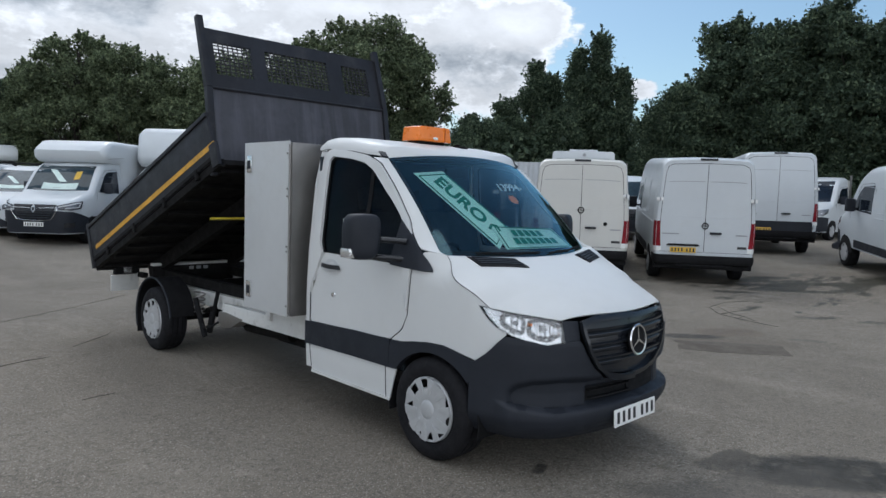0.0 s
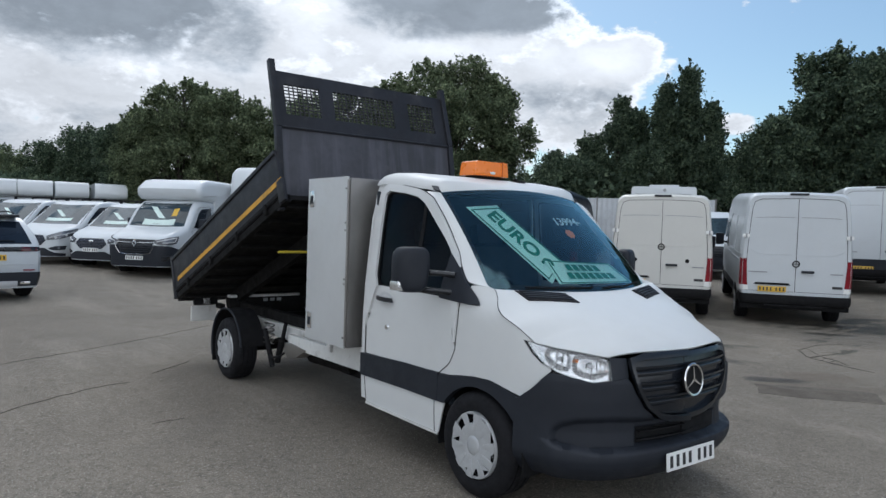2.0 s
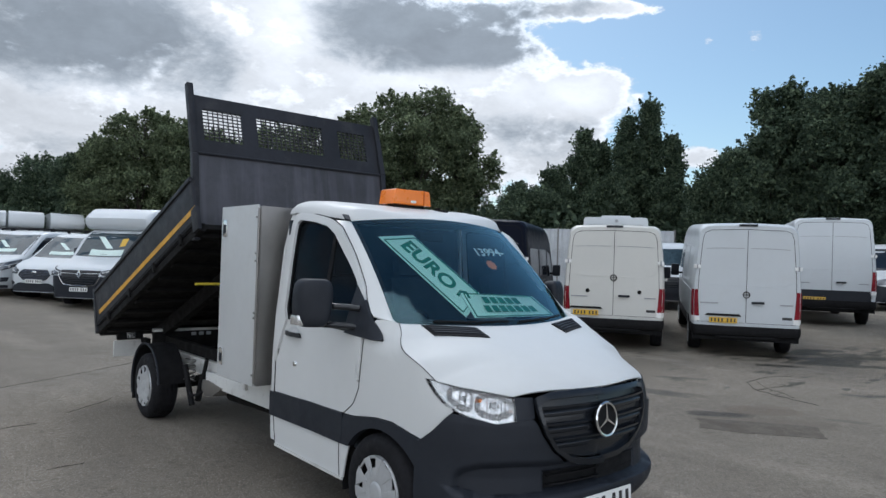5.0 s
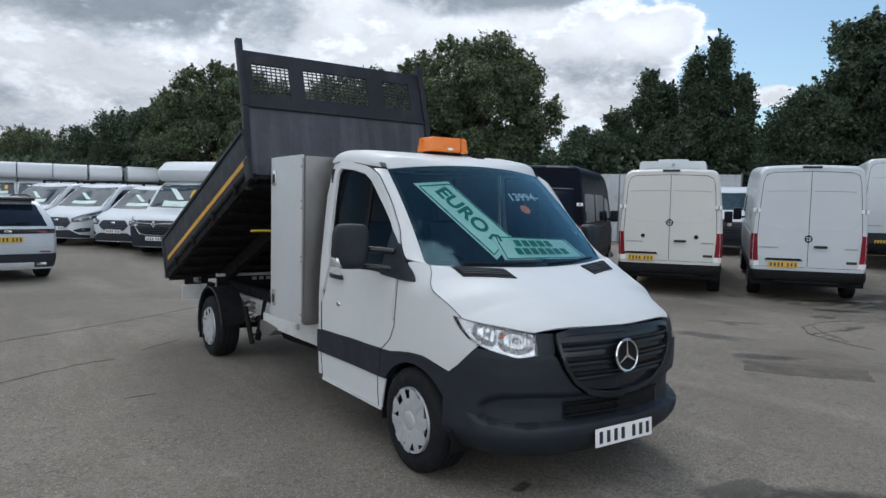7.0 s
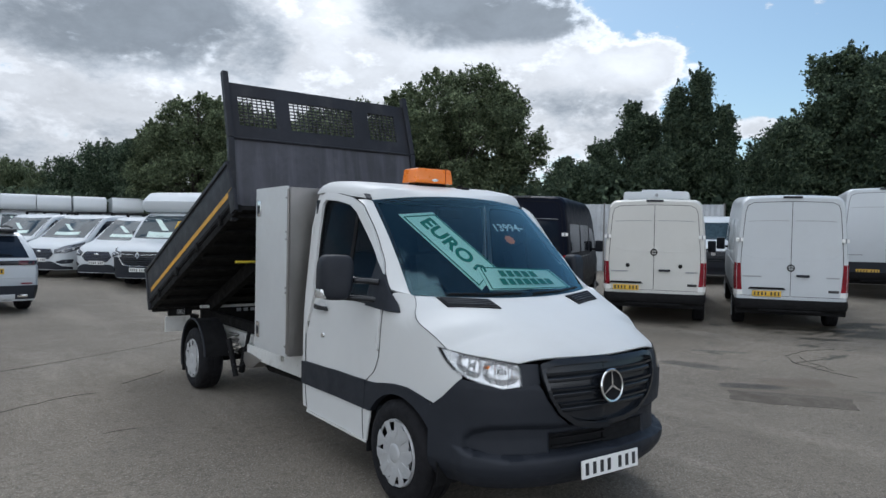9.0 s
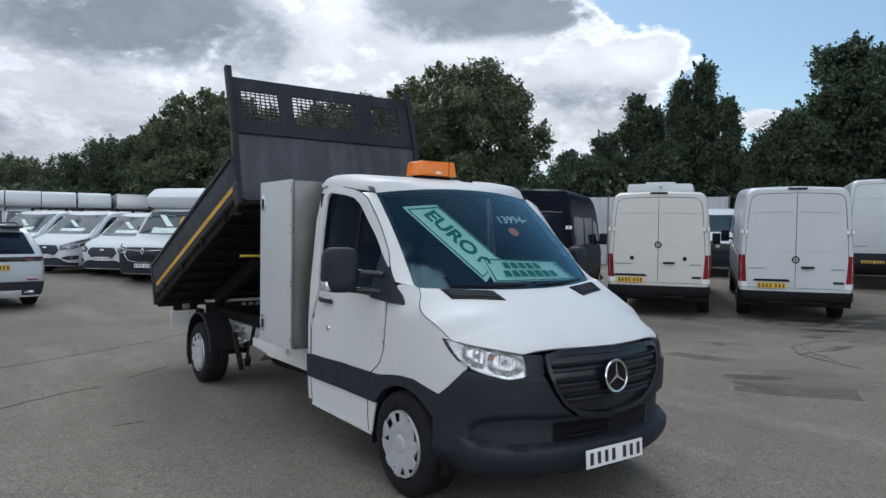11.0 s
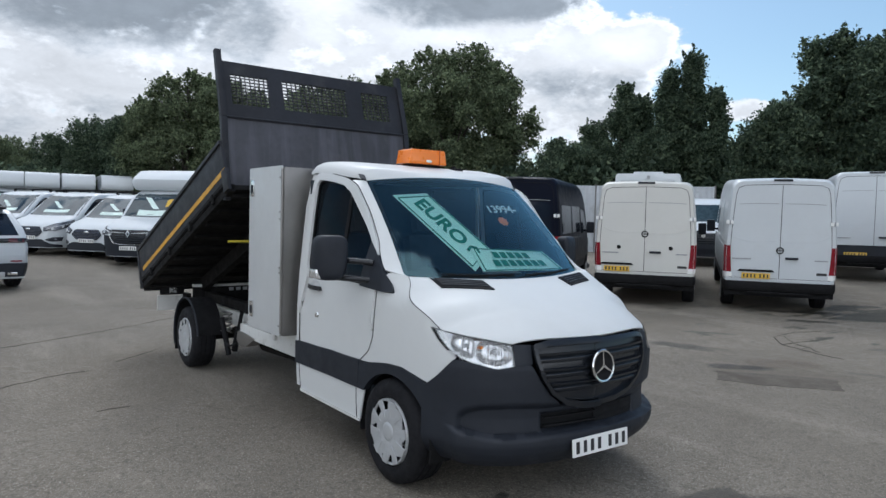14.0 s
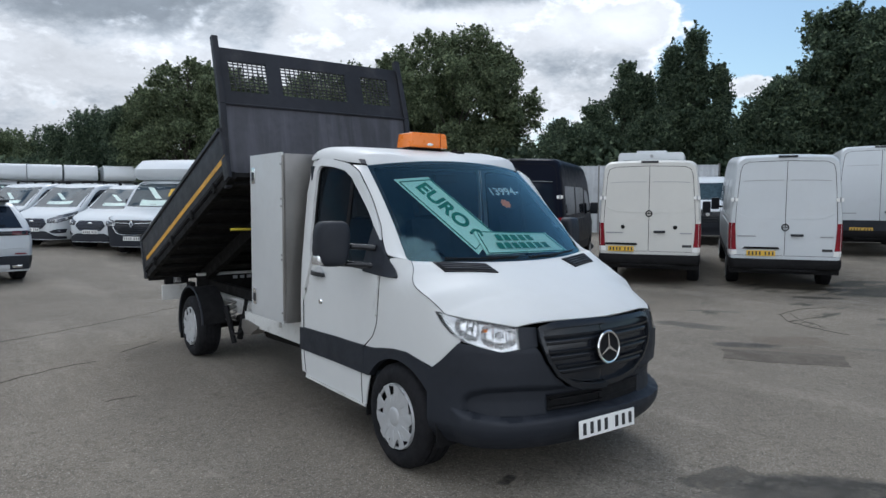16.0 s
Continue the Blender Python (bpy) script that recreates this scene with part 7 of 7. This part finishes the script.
panel_van("white panel van with a dark rubbing strip along its side", 5.02, 2.02, 2.46, M["van_white"], "crafter", spot(12.13, -1.28, -56, 1.15, 4.0))
panel_van("white van with roof bars facing the yard", 5.0, 1.99, 2.2, M["van_white"], "transit", spot(20.7, 11.5, 122))


def box_van_nose(van, sh):
    """A black bumper that runs round the corners, a wide black grille in a chrome line, angular headlights."""
    L = sh.length
    nose_panel(sh, "front_bumper", [(-62, 0.32), (62, 0.32)], [(-62, 0.72), (-40, 0.88), (-24, 0.90), (24, 0.90), (40, 0.88), (62, 0.72)], M["plastic"], van, 0.030, 40, 8, "black plastic bumper round the nose", 0.02)
    g = nose_panel(sh, "grille", [(-17, 0.66), (17, 0.66)], [(-24, 1.06), (24, 1.06)], M["gloss_black"], van, 0.036, 24, 6, "wide black radiator grille", 0.02)
    for z, w in ((0.72, 17), (0.78, 18), (0.84, 19), (0.90, 20), (0.96, 21)):
        nose_line(sh, "grille_slat", [(-w, z), (w, z)], 0.009, M["plastic"], g, 0.05)
    nose_line(sh, "grille_chrome", [(-25, 0.98), (-22.5, 0.82), (-19, 0.68), (-10, 0.645), (10, 0.645), (19, 0.68), (22.5, 0.82), (25, 0.98)], 0.009, M["chrome"], g, 0.05, 40)
    nose_line(sh, "grille_chrome", [(-24, 0.985), (-3, 0.965)], 0.007, M["chrome"], g, 0.05, 12)
    nose_line(sh, "grille_chrome", [(3, 0.965), (24, 0.985)], 0.007, M["chrome"], g, 0.05, 12)
    c = sh.around(0, 0.95, 0.05)
    bm = B()
    rim = [(0.0, 0.11), (0.068, 0.0), (0.0, -0.11), (-0.068, 0.0)]
    hole = [(x * 0.5, z * 0.5) for x, z in rim]
    for i in range(4):
        j = (i + 1) % 4
        prism(bm, [(c.x + x, c.z + z) for x, z in (rim[i], rim[j], hole[j], hole[i])], 1, c.y - 0.01, c.y + 0.018)
    part("badge", bm, M["chrome"], g, "chrome diamond badge")
    for sign in (-1, 1):
        lamp = nose_panel(sh, "headlight", [(sign * 24, 0.95), (sign * 38, 0.92), (sign * 49, 0.97)], [(sign * 24, 1.03), (sign * 38, 1.11), (sign * 52, 1.16)], M["far_lamp"], van, 0.030, 14, 5, "angular clear headlight", 0.02)
        nose_line(sh, "lamp_rim", [(sign * 24, 0.95), (sign * 38, 0.92), (sign * 49, 0.97), (sign * 52, 1.16), (sign * 38, 1.11), (sign * 24, 1.03), (sign * 24, 0.95)], 0.007, M["matt_black"], lamp, 0.034, 40)
        nose_line(sh, "lamp_strip", [(sign * 26, 1.0), (sign * 38, 1.07), (sign * 49, 1.12), (sign * 46, 1.0), (sign * 32, 0.965)], 0.016, M["trim"], lamp, 0.034, 24)
        nose_panel(sh, "fog_lamp", [(sign * 31, 0.46), (sign * 41, 0.47)], [(sign * 31, 0.58), (sign * 42, 0.60)], M["gloss_black"], van, 0.034, 6, 3)
    plate(van, frame_of(sh.around(0, 0.545, 0.055), (-1, 0, 0), (0, 0, 1)), M["plate_w"], "white front number plate with dark bars")


def luton_van(label, paint, box_h, m, group="box vans in a row", half=1.06, low=2.20, soft=0.19):
    """A van cab with a tall rounded box body that juts out over the cab roof."""
    L, W, H = 6.2, 2.02, 2.30
    van = thing("box_van", label, "van", group, m)
    sh = big_shell(L, W, H, 1.50)
    sh.top = np.array([(y, z) for y, z in sh.top])
    part("cab", sh.mesh([y for y in big_ys(L) if y > L - 2.8]), paint, van, sharp=50)
    van_nose(van, sh, paint, face=False)
    box_van_nose(van, sh)
    wheels(van, sh, L - 1.02, 1.3)
    bm = B()
    y1 = L - 2.55
    front = L - 1.56
    outline = [(-0.30, 0.85), (y1, 0.85), (y1, low), (front - 0.15, low + 0.02), (front, low + 0.14), (front + 0.02, low + 0.35), (front - 0.10, box_h - 0.20), (front - 0.35, box_h - 0.04), (front - 0.7, box_h), (-0.30, box_h)]
    prism(bm, outline, 0, -half, half)
    bmesh.ops.bevel(bm, geom=[e for e in bm.edges if abs(e.verts[0].co.x - e.verts[1].co.x) < 0.01], offset=soft, segments=4, affect="EDGES", profile=0.5)
    cargo = part("box_body", bm, M["van_white"], van, "smooth white box body over the cab", sharp=50)
    part("box_frame", box(B(), -1.0, 1.0, -0.28, y1, 0.70, 0.85, 0.01), M["under"], van)
    for sign in (-1, 1):
        part("box_trim", box(B(), sign * (half + 0.005) - 0.006, sign * (half + 0.005) + 0.006, -0.28, y1 - 0.02, 0.86, 0.95), M["steel"], cargo)
        # grey line on the white box: the crease's shade as colour
        part("box_crease", tube(B(), [(sign * (half + 0.002), front - 1.0, 2.40), (sign * (half + 0.002), front - 0.15, 2.33)], 0.008, 5), M["grey_ink"], cargo)
    screen_board(van, sh, "price_board", -0.52, 0.46, L - 1.08, L - 1.22, 0.0, M["card"], "pale price board behind the glass")
    screen_board(van, sh, "diagonal_board", -0.18, 0.02, L - 1.26, L - 1.52, 0.42, M["card"], "pale diagonal board behind the glass")
    screen_board(van, sh, "yellow_card", -0.50, -0.34, L - 1.30, L - 1.48, 0.0, M["plate_y"], "yellow card behind the glass")
    return van


def nose_at(x, y, angle, L):
    """The pose of a vehicle whose nose stands at (x, y) and looks along angle (degrees from +x)."""
    f = Vector((math.cos(radians(angle)), math.sin(radians(angle))))
    return pose(x - f.x * L, y - f.y * L, ground_z(x, y), 0, 0, angle - 90)


luton_van("white box van with black nose and rounded box body", M["van_white"], 2.86, nose_at(1.48, 17.15, -138, 6.2))
luton_van("white box van with a tall rounded box body", M["van_white"], 3.42, nose_at(4.1, 16.5, -138, 6.2))


def small_van(label, m, L=5.0, H=1.98, bars=True):
    van = thing("van", label, "van", "vans facing the yard", m)
    top = [(0, H - 0.06), (0.15, H), (L - 2.2, H), (L - 1.85, H - 0.05), (L - 1.68, H - 0.14), (L - 0.88, 1.22), (L - 0.5, 1.12), (L - 0.18, 1.0), (L - 0.04, 0.88), (L, 0.80)]
    tz = [(0.25, 0.93), (0.5, 0.985), (0.9, 1.0), (1.2, 0.985), (1.6, 0.93), (2.0, 0.86)]
    tn = [(0, 0.96), (0.1, 1), (L - 0.9, 1), (L - 0.5, 0.97), (L - 0.25, 0.90), (L - 0.08, 0.80), (L, 0.64)]
    sh = Shell(L, 1.97, top, tz, tn, 0.24, 0.18)
    part("van_body", sh.mesh([0, 0.05, 0.15] + list(np.linspace(0.6, L - 2.4, 6)) + list(np.linspace(L - 2.3, L - 0.5, 14)) + [L - 0.4, L - 0.3, L - 0.2, L - 0.1, L - 0.04, L]), M["van_white"], van, sharp=50)
    bm = B()
    strip(bm, [(-0.91, L - 0.92), (0.91, L - 0.92)], [(-0.79, L - 1.76), (0.79, L - 1.76)], lambda x, y: sh.over(x, y + 0.10 * (1 - (x / 0.85) ** 2), 0.006), 14, 8)
    part("windscreen", thicken(bm, 0.006, (0, L - 2, 0.5)), M["silver_glass"], van, "windscreen reflecting the sky")
    screen_board(van, sh, "price_board", -0.50, 0.40, L - 1.07, L - 1.19, 0.0, M["card"], "pale green price board")
    screen_board(van, sh, "diagonal_board", -0.20, -0.04, L - 1.26, L - 1.52, 0.42, M["card"], "pale diagonal board behind the glass")
    for sign in (-1, 1):
        side_panel(sh, "door_window", [(L - 1.17, 1.24), (L - 2.30, 1.20)], [(L - 1.56, 1.60), (L - 1.80, 1.755), (L - 2.28, 1.79)], M["tint_glass"], van, sign, 0.006)
        lamp = nose_panel(sh, "headlight", [(sign * 23, 0.745), (sign * 36, 0.77), (sign * 58, 0.93)], [(sign * 22, 0.85), (sign * 36, 0.97), (sign * 62, 1.095)], M["far_lamp"], van, 0.010, 18, 5, "swept-back headlight", 0.012)
        nose_line(sh, "lamp_rim", [(sign * 23, 0.745), (sign * 36, 0.77), (sign * 58, 0.93), (sign * 62, 1.095), (sign * 36, 0.97), (sign * 22, 0.85), (sign * 23, 0.745)], 0.007, M["matt_black"], lamp, 0.012, 44)
        nose_line(sh, "lamp_strip", [(sign * 26, 0.80), (sign * 38, 0.89), (sign * 56, 0.985)], 0.011, M["trim"], lamp, 0.014, 18)
        for phi, z in ((33, 0.815), (44, 0.885)):
            c, d = sh.around(sign * phi, z, 0.006), sh.around(sign * phi, z, 0.022)
            part("reflector_bowl", cyl(B(), c, d, 0.042, 0.036, 14), M["trim"], lamp)
        pod = nose_panel(sh, "fog_lamp_pod", [(sign * 25, 0.47), (sign * 31, 0.43), (sign * 43, 0.45)], [(sign * 26, 0.51), (sign * 33, 0.56), (sign * 45, 0.57)], M["plastic"], van, 0.012, 12, 4, "dark fog lamp pod")
        part("fog_lamp", cyl(B(), sh.around(sign * 36, 0.505, 0.008), sh.around(sign * 36, 0.505, 0.026), 0.038, 0.034, 14), M["far_lamp"], pod)
        part("door_mirror", box(B(), sign * 1.10 - 0.10, sign * 1.10 + 0.10, L - 1.60, L - 1.48, 1.18, 1.42, 0.04), M["van_white"], van, "white door mirror")
        part("mirror_arm", cyl(B(), (sign * 0.93, L - 1.50, 1.22), (sign * 1.05, L - 1.53, 1.25), 0.03, seg=8), M["matt_black"], van)
        side_panel(sh, "side_band", [(1.5, 0.50), (L - 1.5, 0.50)], [(1.5, 0.62), (L - 1.5, 0.62)], M["plastic"], van, sign, 0.012, 8, 2)
        line_on([sh.side(y, z, 0.002, sign) for y, z in ((L - 1.22, 0.4), (L - 1.18, 1.15), (L - 1.66, 1.76), (L - 2.3, 1.80), (L - 2.42, 1.6), (L - 2.44, 0.4))], 0.005, M["matt_black"], van, "door_seam")
    g = nose_panel(sh, "grille", [(-21, 0.715), (-15, 0.59), (15, 0.59), (21, 0.715)], [(-21, 0.735), (-17, 0.865), (17, 0.865), (21, 0.735)], M["blue_grille"], van, 0.012, 28, 6, "wide dark blue-grey grille")
    for z, w in ((0.645, 16), (0.69, 18), (0.735, 19), (0.78, 18), (0.825, 16)):
        nose_line(sh, "grille_slat", [(-w, z), (w, z)], 0.010, M["gloss_black"], g, 0.026)
    nose_line(sh, "grille_rim", [(-21, 0.725), (-17, 0.87), (17, 0.87), (21, 0.725), (15, 0.585), (-15, 0.585), (-21, 0.725)], 0.010, M["gloss_black"], g, 0.018, 60)
    c = sh.nose(0, 0.80, 0.02)
    bm = B()
    bmesh.ops.create_uvsphere(bm, u_segments=14, v_segments=8, radius=1, matrix=Matrix.Translation(c) @ Matrix.Diagonal((0.085, 0.015, 0.035, 1)))
    part("badge", bm, M["chrome"], g, "oval badge")
    nose_panel(sh, "lower_bumper", [(-44, 0.26), (44, 0.26)], [(-44, 0.335), (-32, 0.36), (-20, 0.50), (20, 0.50), (32, 0.36), (44, 0.335)], M["plastic"], van, 0.014, 36, 5, "dark lower bumper")
    plate(van, frame_of(sh.nose(0, 0.545, 0.03), (-1, 0, 0), (0, 0, 1)), M["plate_w"], "white front number plate with dark bars")
    wheels(van, sh, L - 0.95, 0.98, 0.33)
    if bars:
        for y in (0.9, 2.0, L - 2.25):
            bar = part("roof_bar", tube(B(), [(-0.74, y, H + 0.07), (0.74, y, H + 0.07)], 0.018, 8), M["matt_black"], van, "black roof bar")
            for sign in (-1, 1):
                part("bar_foot", box(B(), sign * 0.72 - 0.03, sign * 0.72 + 0.03, y - 0.03, y + 0.03, H - 0.09, H + 0.08, 0.008), M["matt_black"], bar)
    return van


ford = small_van("white van with a dark blue-grey grille and roof bars", nose_at(0.75, 19.0, -141, 5.0))
copy_thing(ford, nose_at(-0.55, 20.6, -141, 5.0))
copy_thing(ford, nose_at(-1.75, 22.6, -141, 5.0))
# box bodies of a second row behind them
first = luton_van("white box van in the second row behind other vans", M["van_white"], 3.36, nose_at(2.83, 42.77, -97, 6.2), "box vans in the second row", 0.915, 2.42, 0.03)
for x, y in ((0.98, 42.98), (4.75, 42.47), (6.86, 42.05), (-0.89, 43.12)):
    copy_thing(first, nose_at(x, y, -97, 6.2))


def estate_car(label, m):
    L, H, W = 4.8, 1.72, 1.92
    car = thing("car", label, "car", "", m)
    top = [(0, 1.06), (0.05, 1.14), (0.25, 1.36), (0.55, 1.62), (0.75, 1.69), (1.8, H), (2.6, H - 0.05), (3.3, 1.30), (3.6, 1.10), (4.4, 0.98), (4.7, 0.85), (L, 0.70)]
    tz = [(0.25, 0.92), (0.5, 0.985), (0.85, 1.0), (1.1, 0.96), (1.45, 0.80), (1.72, 0.66)]
    tn = [(0, 0.86), (0.08, 0.93), (0.25, 0.98), (0.6, 1), (3.9, 1), (4.4, 0.95), (4.7, 0.82), (L, 0.62)]
    sh = Shell(L, W, top, tz, tn, 0.26, 0.16)
    part("car_body", sh.mesh([0, 0.03, 0.08, 0.16, 0.25, 0.35, 0.45, 0.55, 0.65, 0.75] + list(np.linspace(1.0, 4.4, 18)) + [4.55, 4.7, 4.76, L]), M["van_white"], car, sharp=50)
    bm = B()
    strip(bm, [(-0.72, 1.13), (0.72, 1.13)], [(-0.60, 1.56), (0.60, 1.56)], lambda x, z: sh.tail(x, z, 0.008), 14, 6)
    glass = part("rear_window", thicken(bm, 0.008, (0, 2, 1.0)), M["tint_glass"], car, "dark rear window")
    part("rear_wiper", tube(B(), [sh.tail(0.0, 1.17, 0.03), sh.tail(0.22, 1.19, 0.03), sh.tail(0.42, 1.18, 0.03)], 0.010, 5), M["matt_black"], glass)
    part("roof_spoiler", box(B(), -0.58, 0.58, 0.36, 0.72, 1.64, 1.70, 0.02), M["gloss_black"], car, "black roof spoiler")
    face_panel(sh, "lamp_bar", [(-0.88, 0.98), (0.88, 0.98)], [(-0.86, 1.07), (0.86, 1.07)], M["gloss_black"], car, sh.tail, 0.012, 24, 3)
    for sign in (-1, 1):
        bm = B()
        rows = [[sh.tail(sign * x, z, 0.016) for x in (0.52, 0.66, 0.80)] + [sh.side(y, z, 0.012, sign) for y in (0.14, 0.22, 0.34)] for z in np.linspace(0.985, 1.075, 4)]
        grid(bm, rows)
        part("tail_lamp", thicken(bm, 0.01, (0, 2, 0.9)), M["dark_red"], car, "slim red tail lamp")
        side_panel(sh, "side_window", [(0.75, 1.12), (3.1, 1.08)], [(1.0, 1.50), (1.8, 1.58), (2.7, 1.52)], M["tint_glass"], car, sign, 0.006, 16, 5)
        part("exhaust_tip", box(B(), sign * 0.58 - 0.09, sign * 0.58 + 0.09, -0.06, 0.10, 0.335, 0.39, 0.012), M["chrome"], car)
        part("reflector", box(B(), sign * 0.66 - 0.10, sign * 0.66 + 0.10, sh.tail(0.6, 0.60).y - 0.01, sh.tail(0.6, 0.60).y + 0.03, 0.60, 0.625), M["red"], car)
    face_panel(sh, "lower_bumper", [(-0.86, 0.30), (0.86, 0.30)], [(-0.88, 0.57), (0.88, 0.57)], M["plastic"], car, sh.tail, 0.04, 24, 4, "dark lower bumper", 0.03)
    part("diffuser", box(B(), -0.45, 0.45, -0.06, 0.05, 0.30, 0.40, 0.015), M["trim"], car)
    part("tailgate_crease", tube(B(), [sh.tail(x, 0.72 + 0.02 * x * x, 0.0) for x in np.linspace(-0.8, 0.8, 12)], 0.008, 5), M["van_white"], car)
    plate(car, frame_of(sh.tail(0, 0.86, 0.02), (1, 0, 0), (0, 0.1, 1)), M["plate_y"], "yellow rear number plate with dark bars")
    part("badge", box(B(), -0.07, 0.07, sh.tail(0, 1.02).y - 0.02, sh.tail(0, 1.02).y + 0.01, 1.0, 1.045, 0.012), M["chrome"], car)
    wheels(car, sh, 3.85, 0.98, 0.36)
    for sign in (-1, 1):
        part("roof_rail", tube(B(), [(sign * 0.58, 0.8, 1.72), (sign * 0.60, 1.2, 1.755), (sign * 0.60, 2.4, 1.735), (sign * 0.58, 2.7, 1.68)], 0.016, 6), M["matt_black"], car)
    return car


estate_car("white estate car with a black roof spoiler and dark lower bumper", spot(-2.36, 12.6, 8, 0.8, 3.4))


def dropside(label, m):
    L, W, H = 5.6, 2.0, 2.42
    van = thing("dropside_truck", label, "truck", "", m)
    sh = big_shell(L, W, H, 1.50)
    part("cab", sh.mesh([y for y in big_ys(L) if y > L - 2.5]), M["van_white"], van, sharp=50)
    van_nose(van, sh, M["van_white"], glass="tint_glass")
    wheels(van, sh, L - 1.02, 1.1)
    bed = part("load_bed", box(B(), -1.05, 1.05, -0.2, L - 2.65, 0.92, 1.0, 0.01), M["steel"], van, "grey load bed")
    for sign in (-1, 1):
        part("bed_side", box(B(), sign * 1.04 - 0.02, sign * 1.04 + 0.02, -0.18, L - 2.7, 1.0, 1.40, 0.01), M["steel"], bed)
        part("head_post", box(B(), sign * 0.98 - 0.03, sign * 0.98 + 0.03, L - 2.66, L - 2.60, 1.0, 2.50), M["steel"], bed)
    part("head_sheet", box(B(), -0.96, 0.96, L - 2.65, L - 2.62, 1.0, 2.30), M["cream"], bed, "pale head panel behind the cab")
    part("bed_tail", box(B(), -1.02, 1.02, -0.2, -0.17, 1.0, 1.40), M["steel"], bed)
    part("chassis_beam", box(B(), -0.45, 0.45, 0.0, L - 1.5, 0.50, 0.90), M["under"], van)
    return van


dropside("white dropside truck with a pale head panel", nose_at(24.1, 5.95, -184, 5.6))
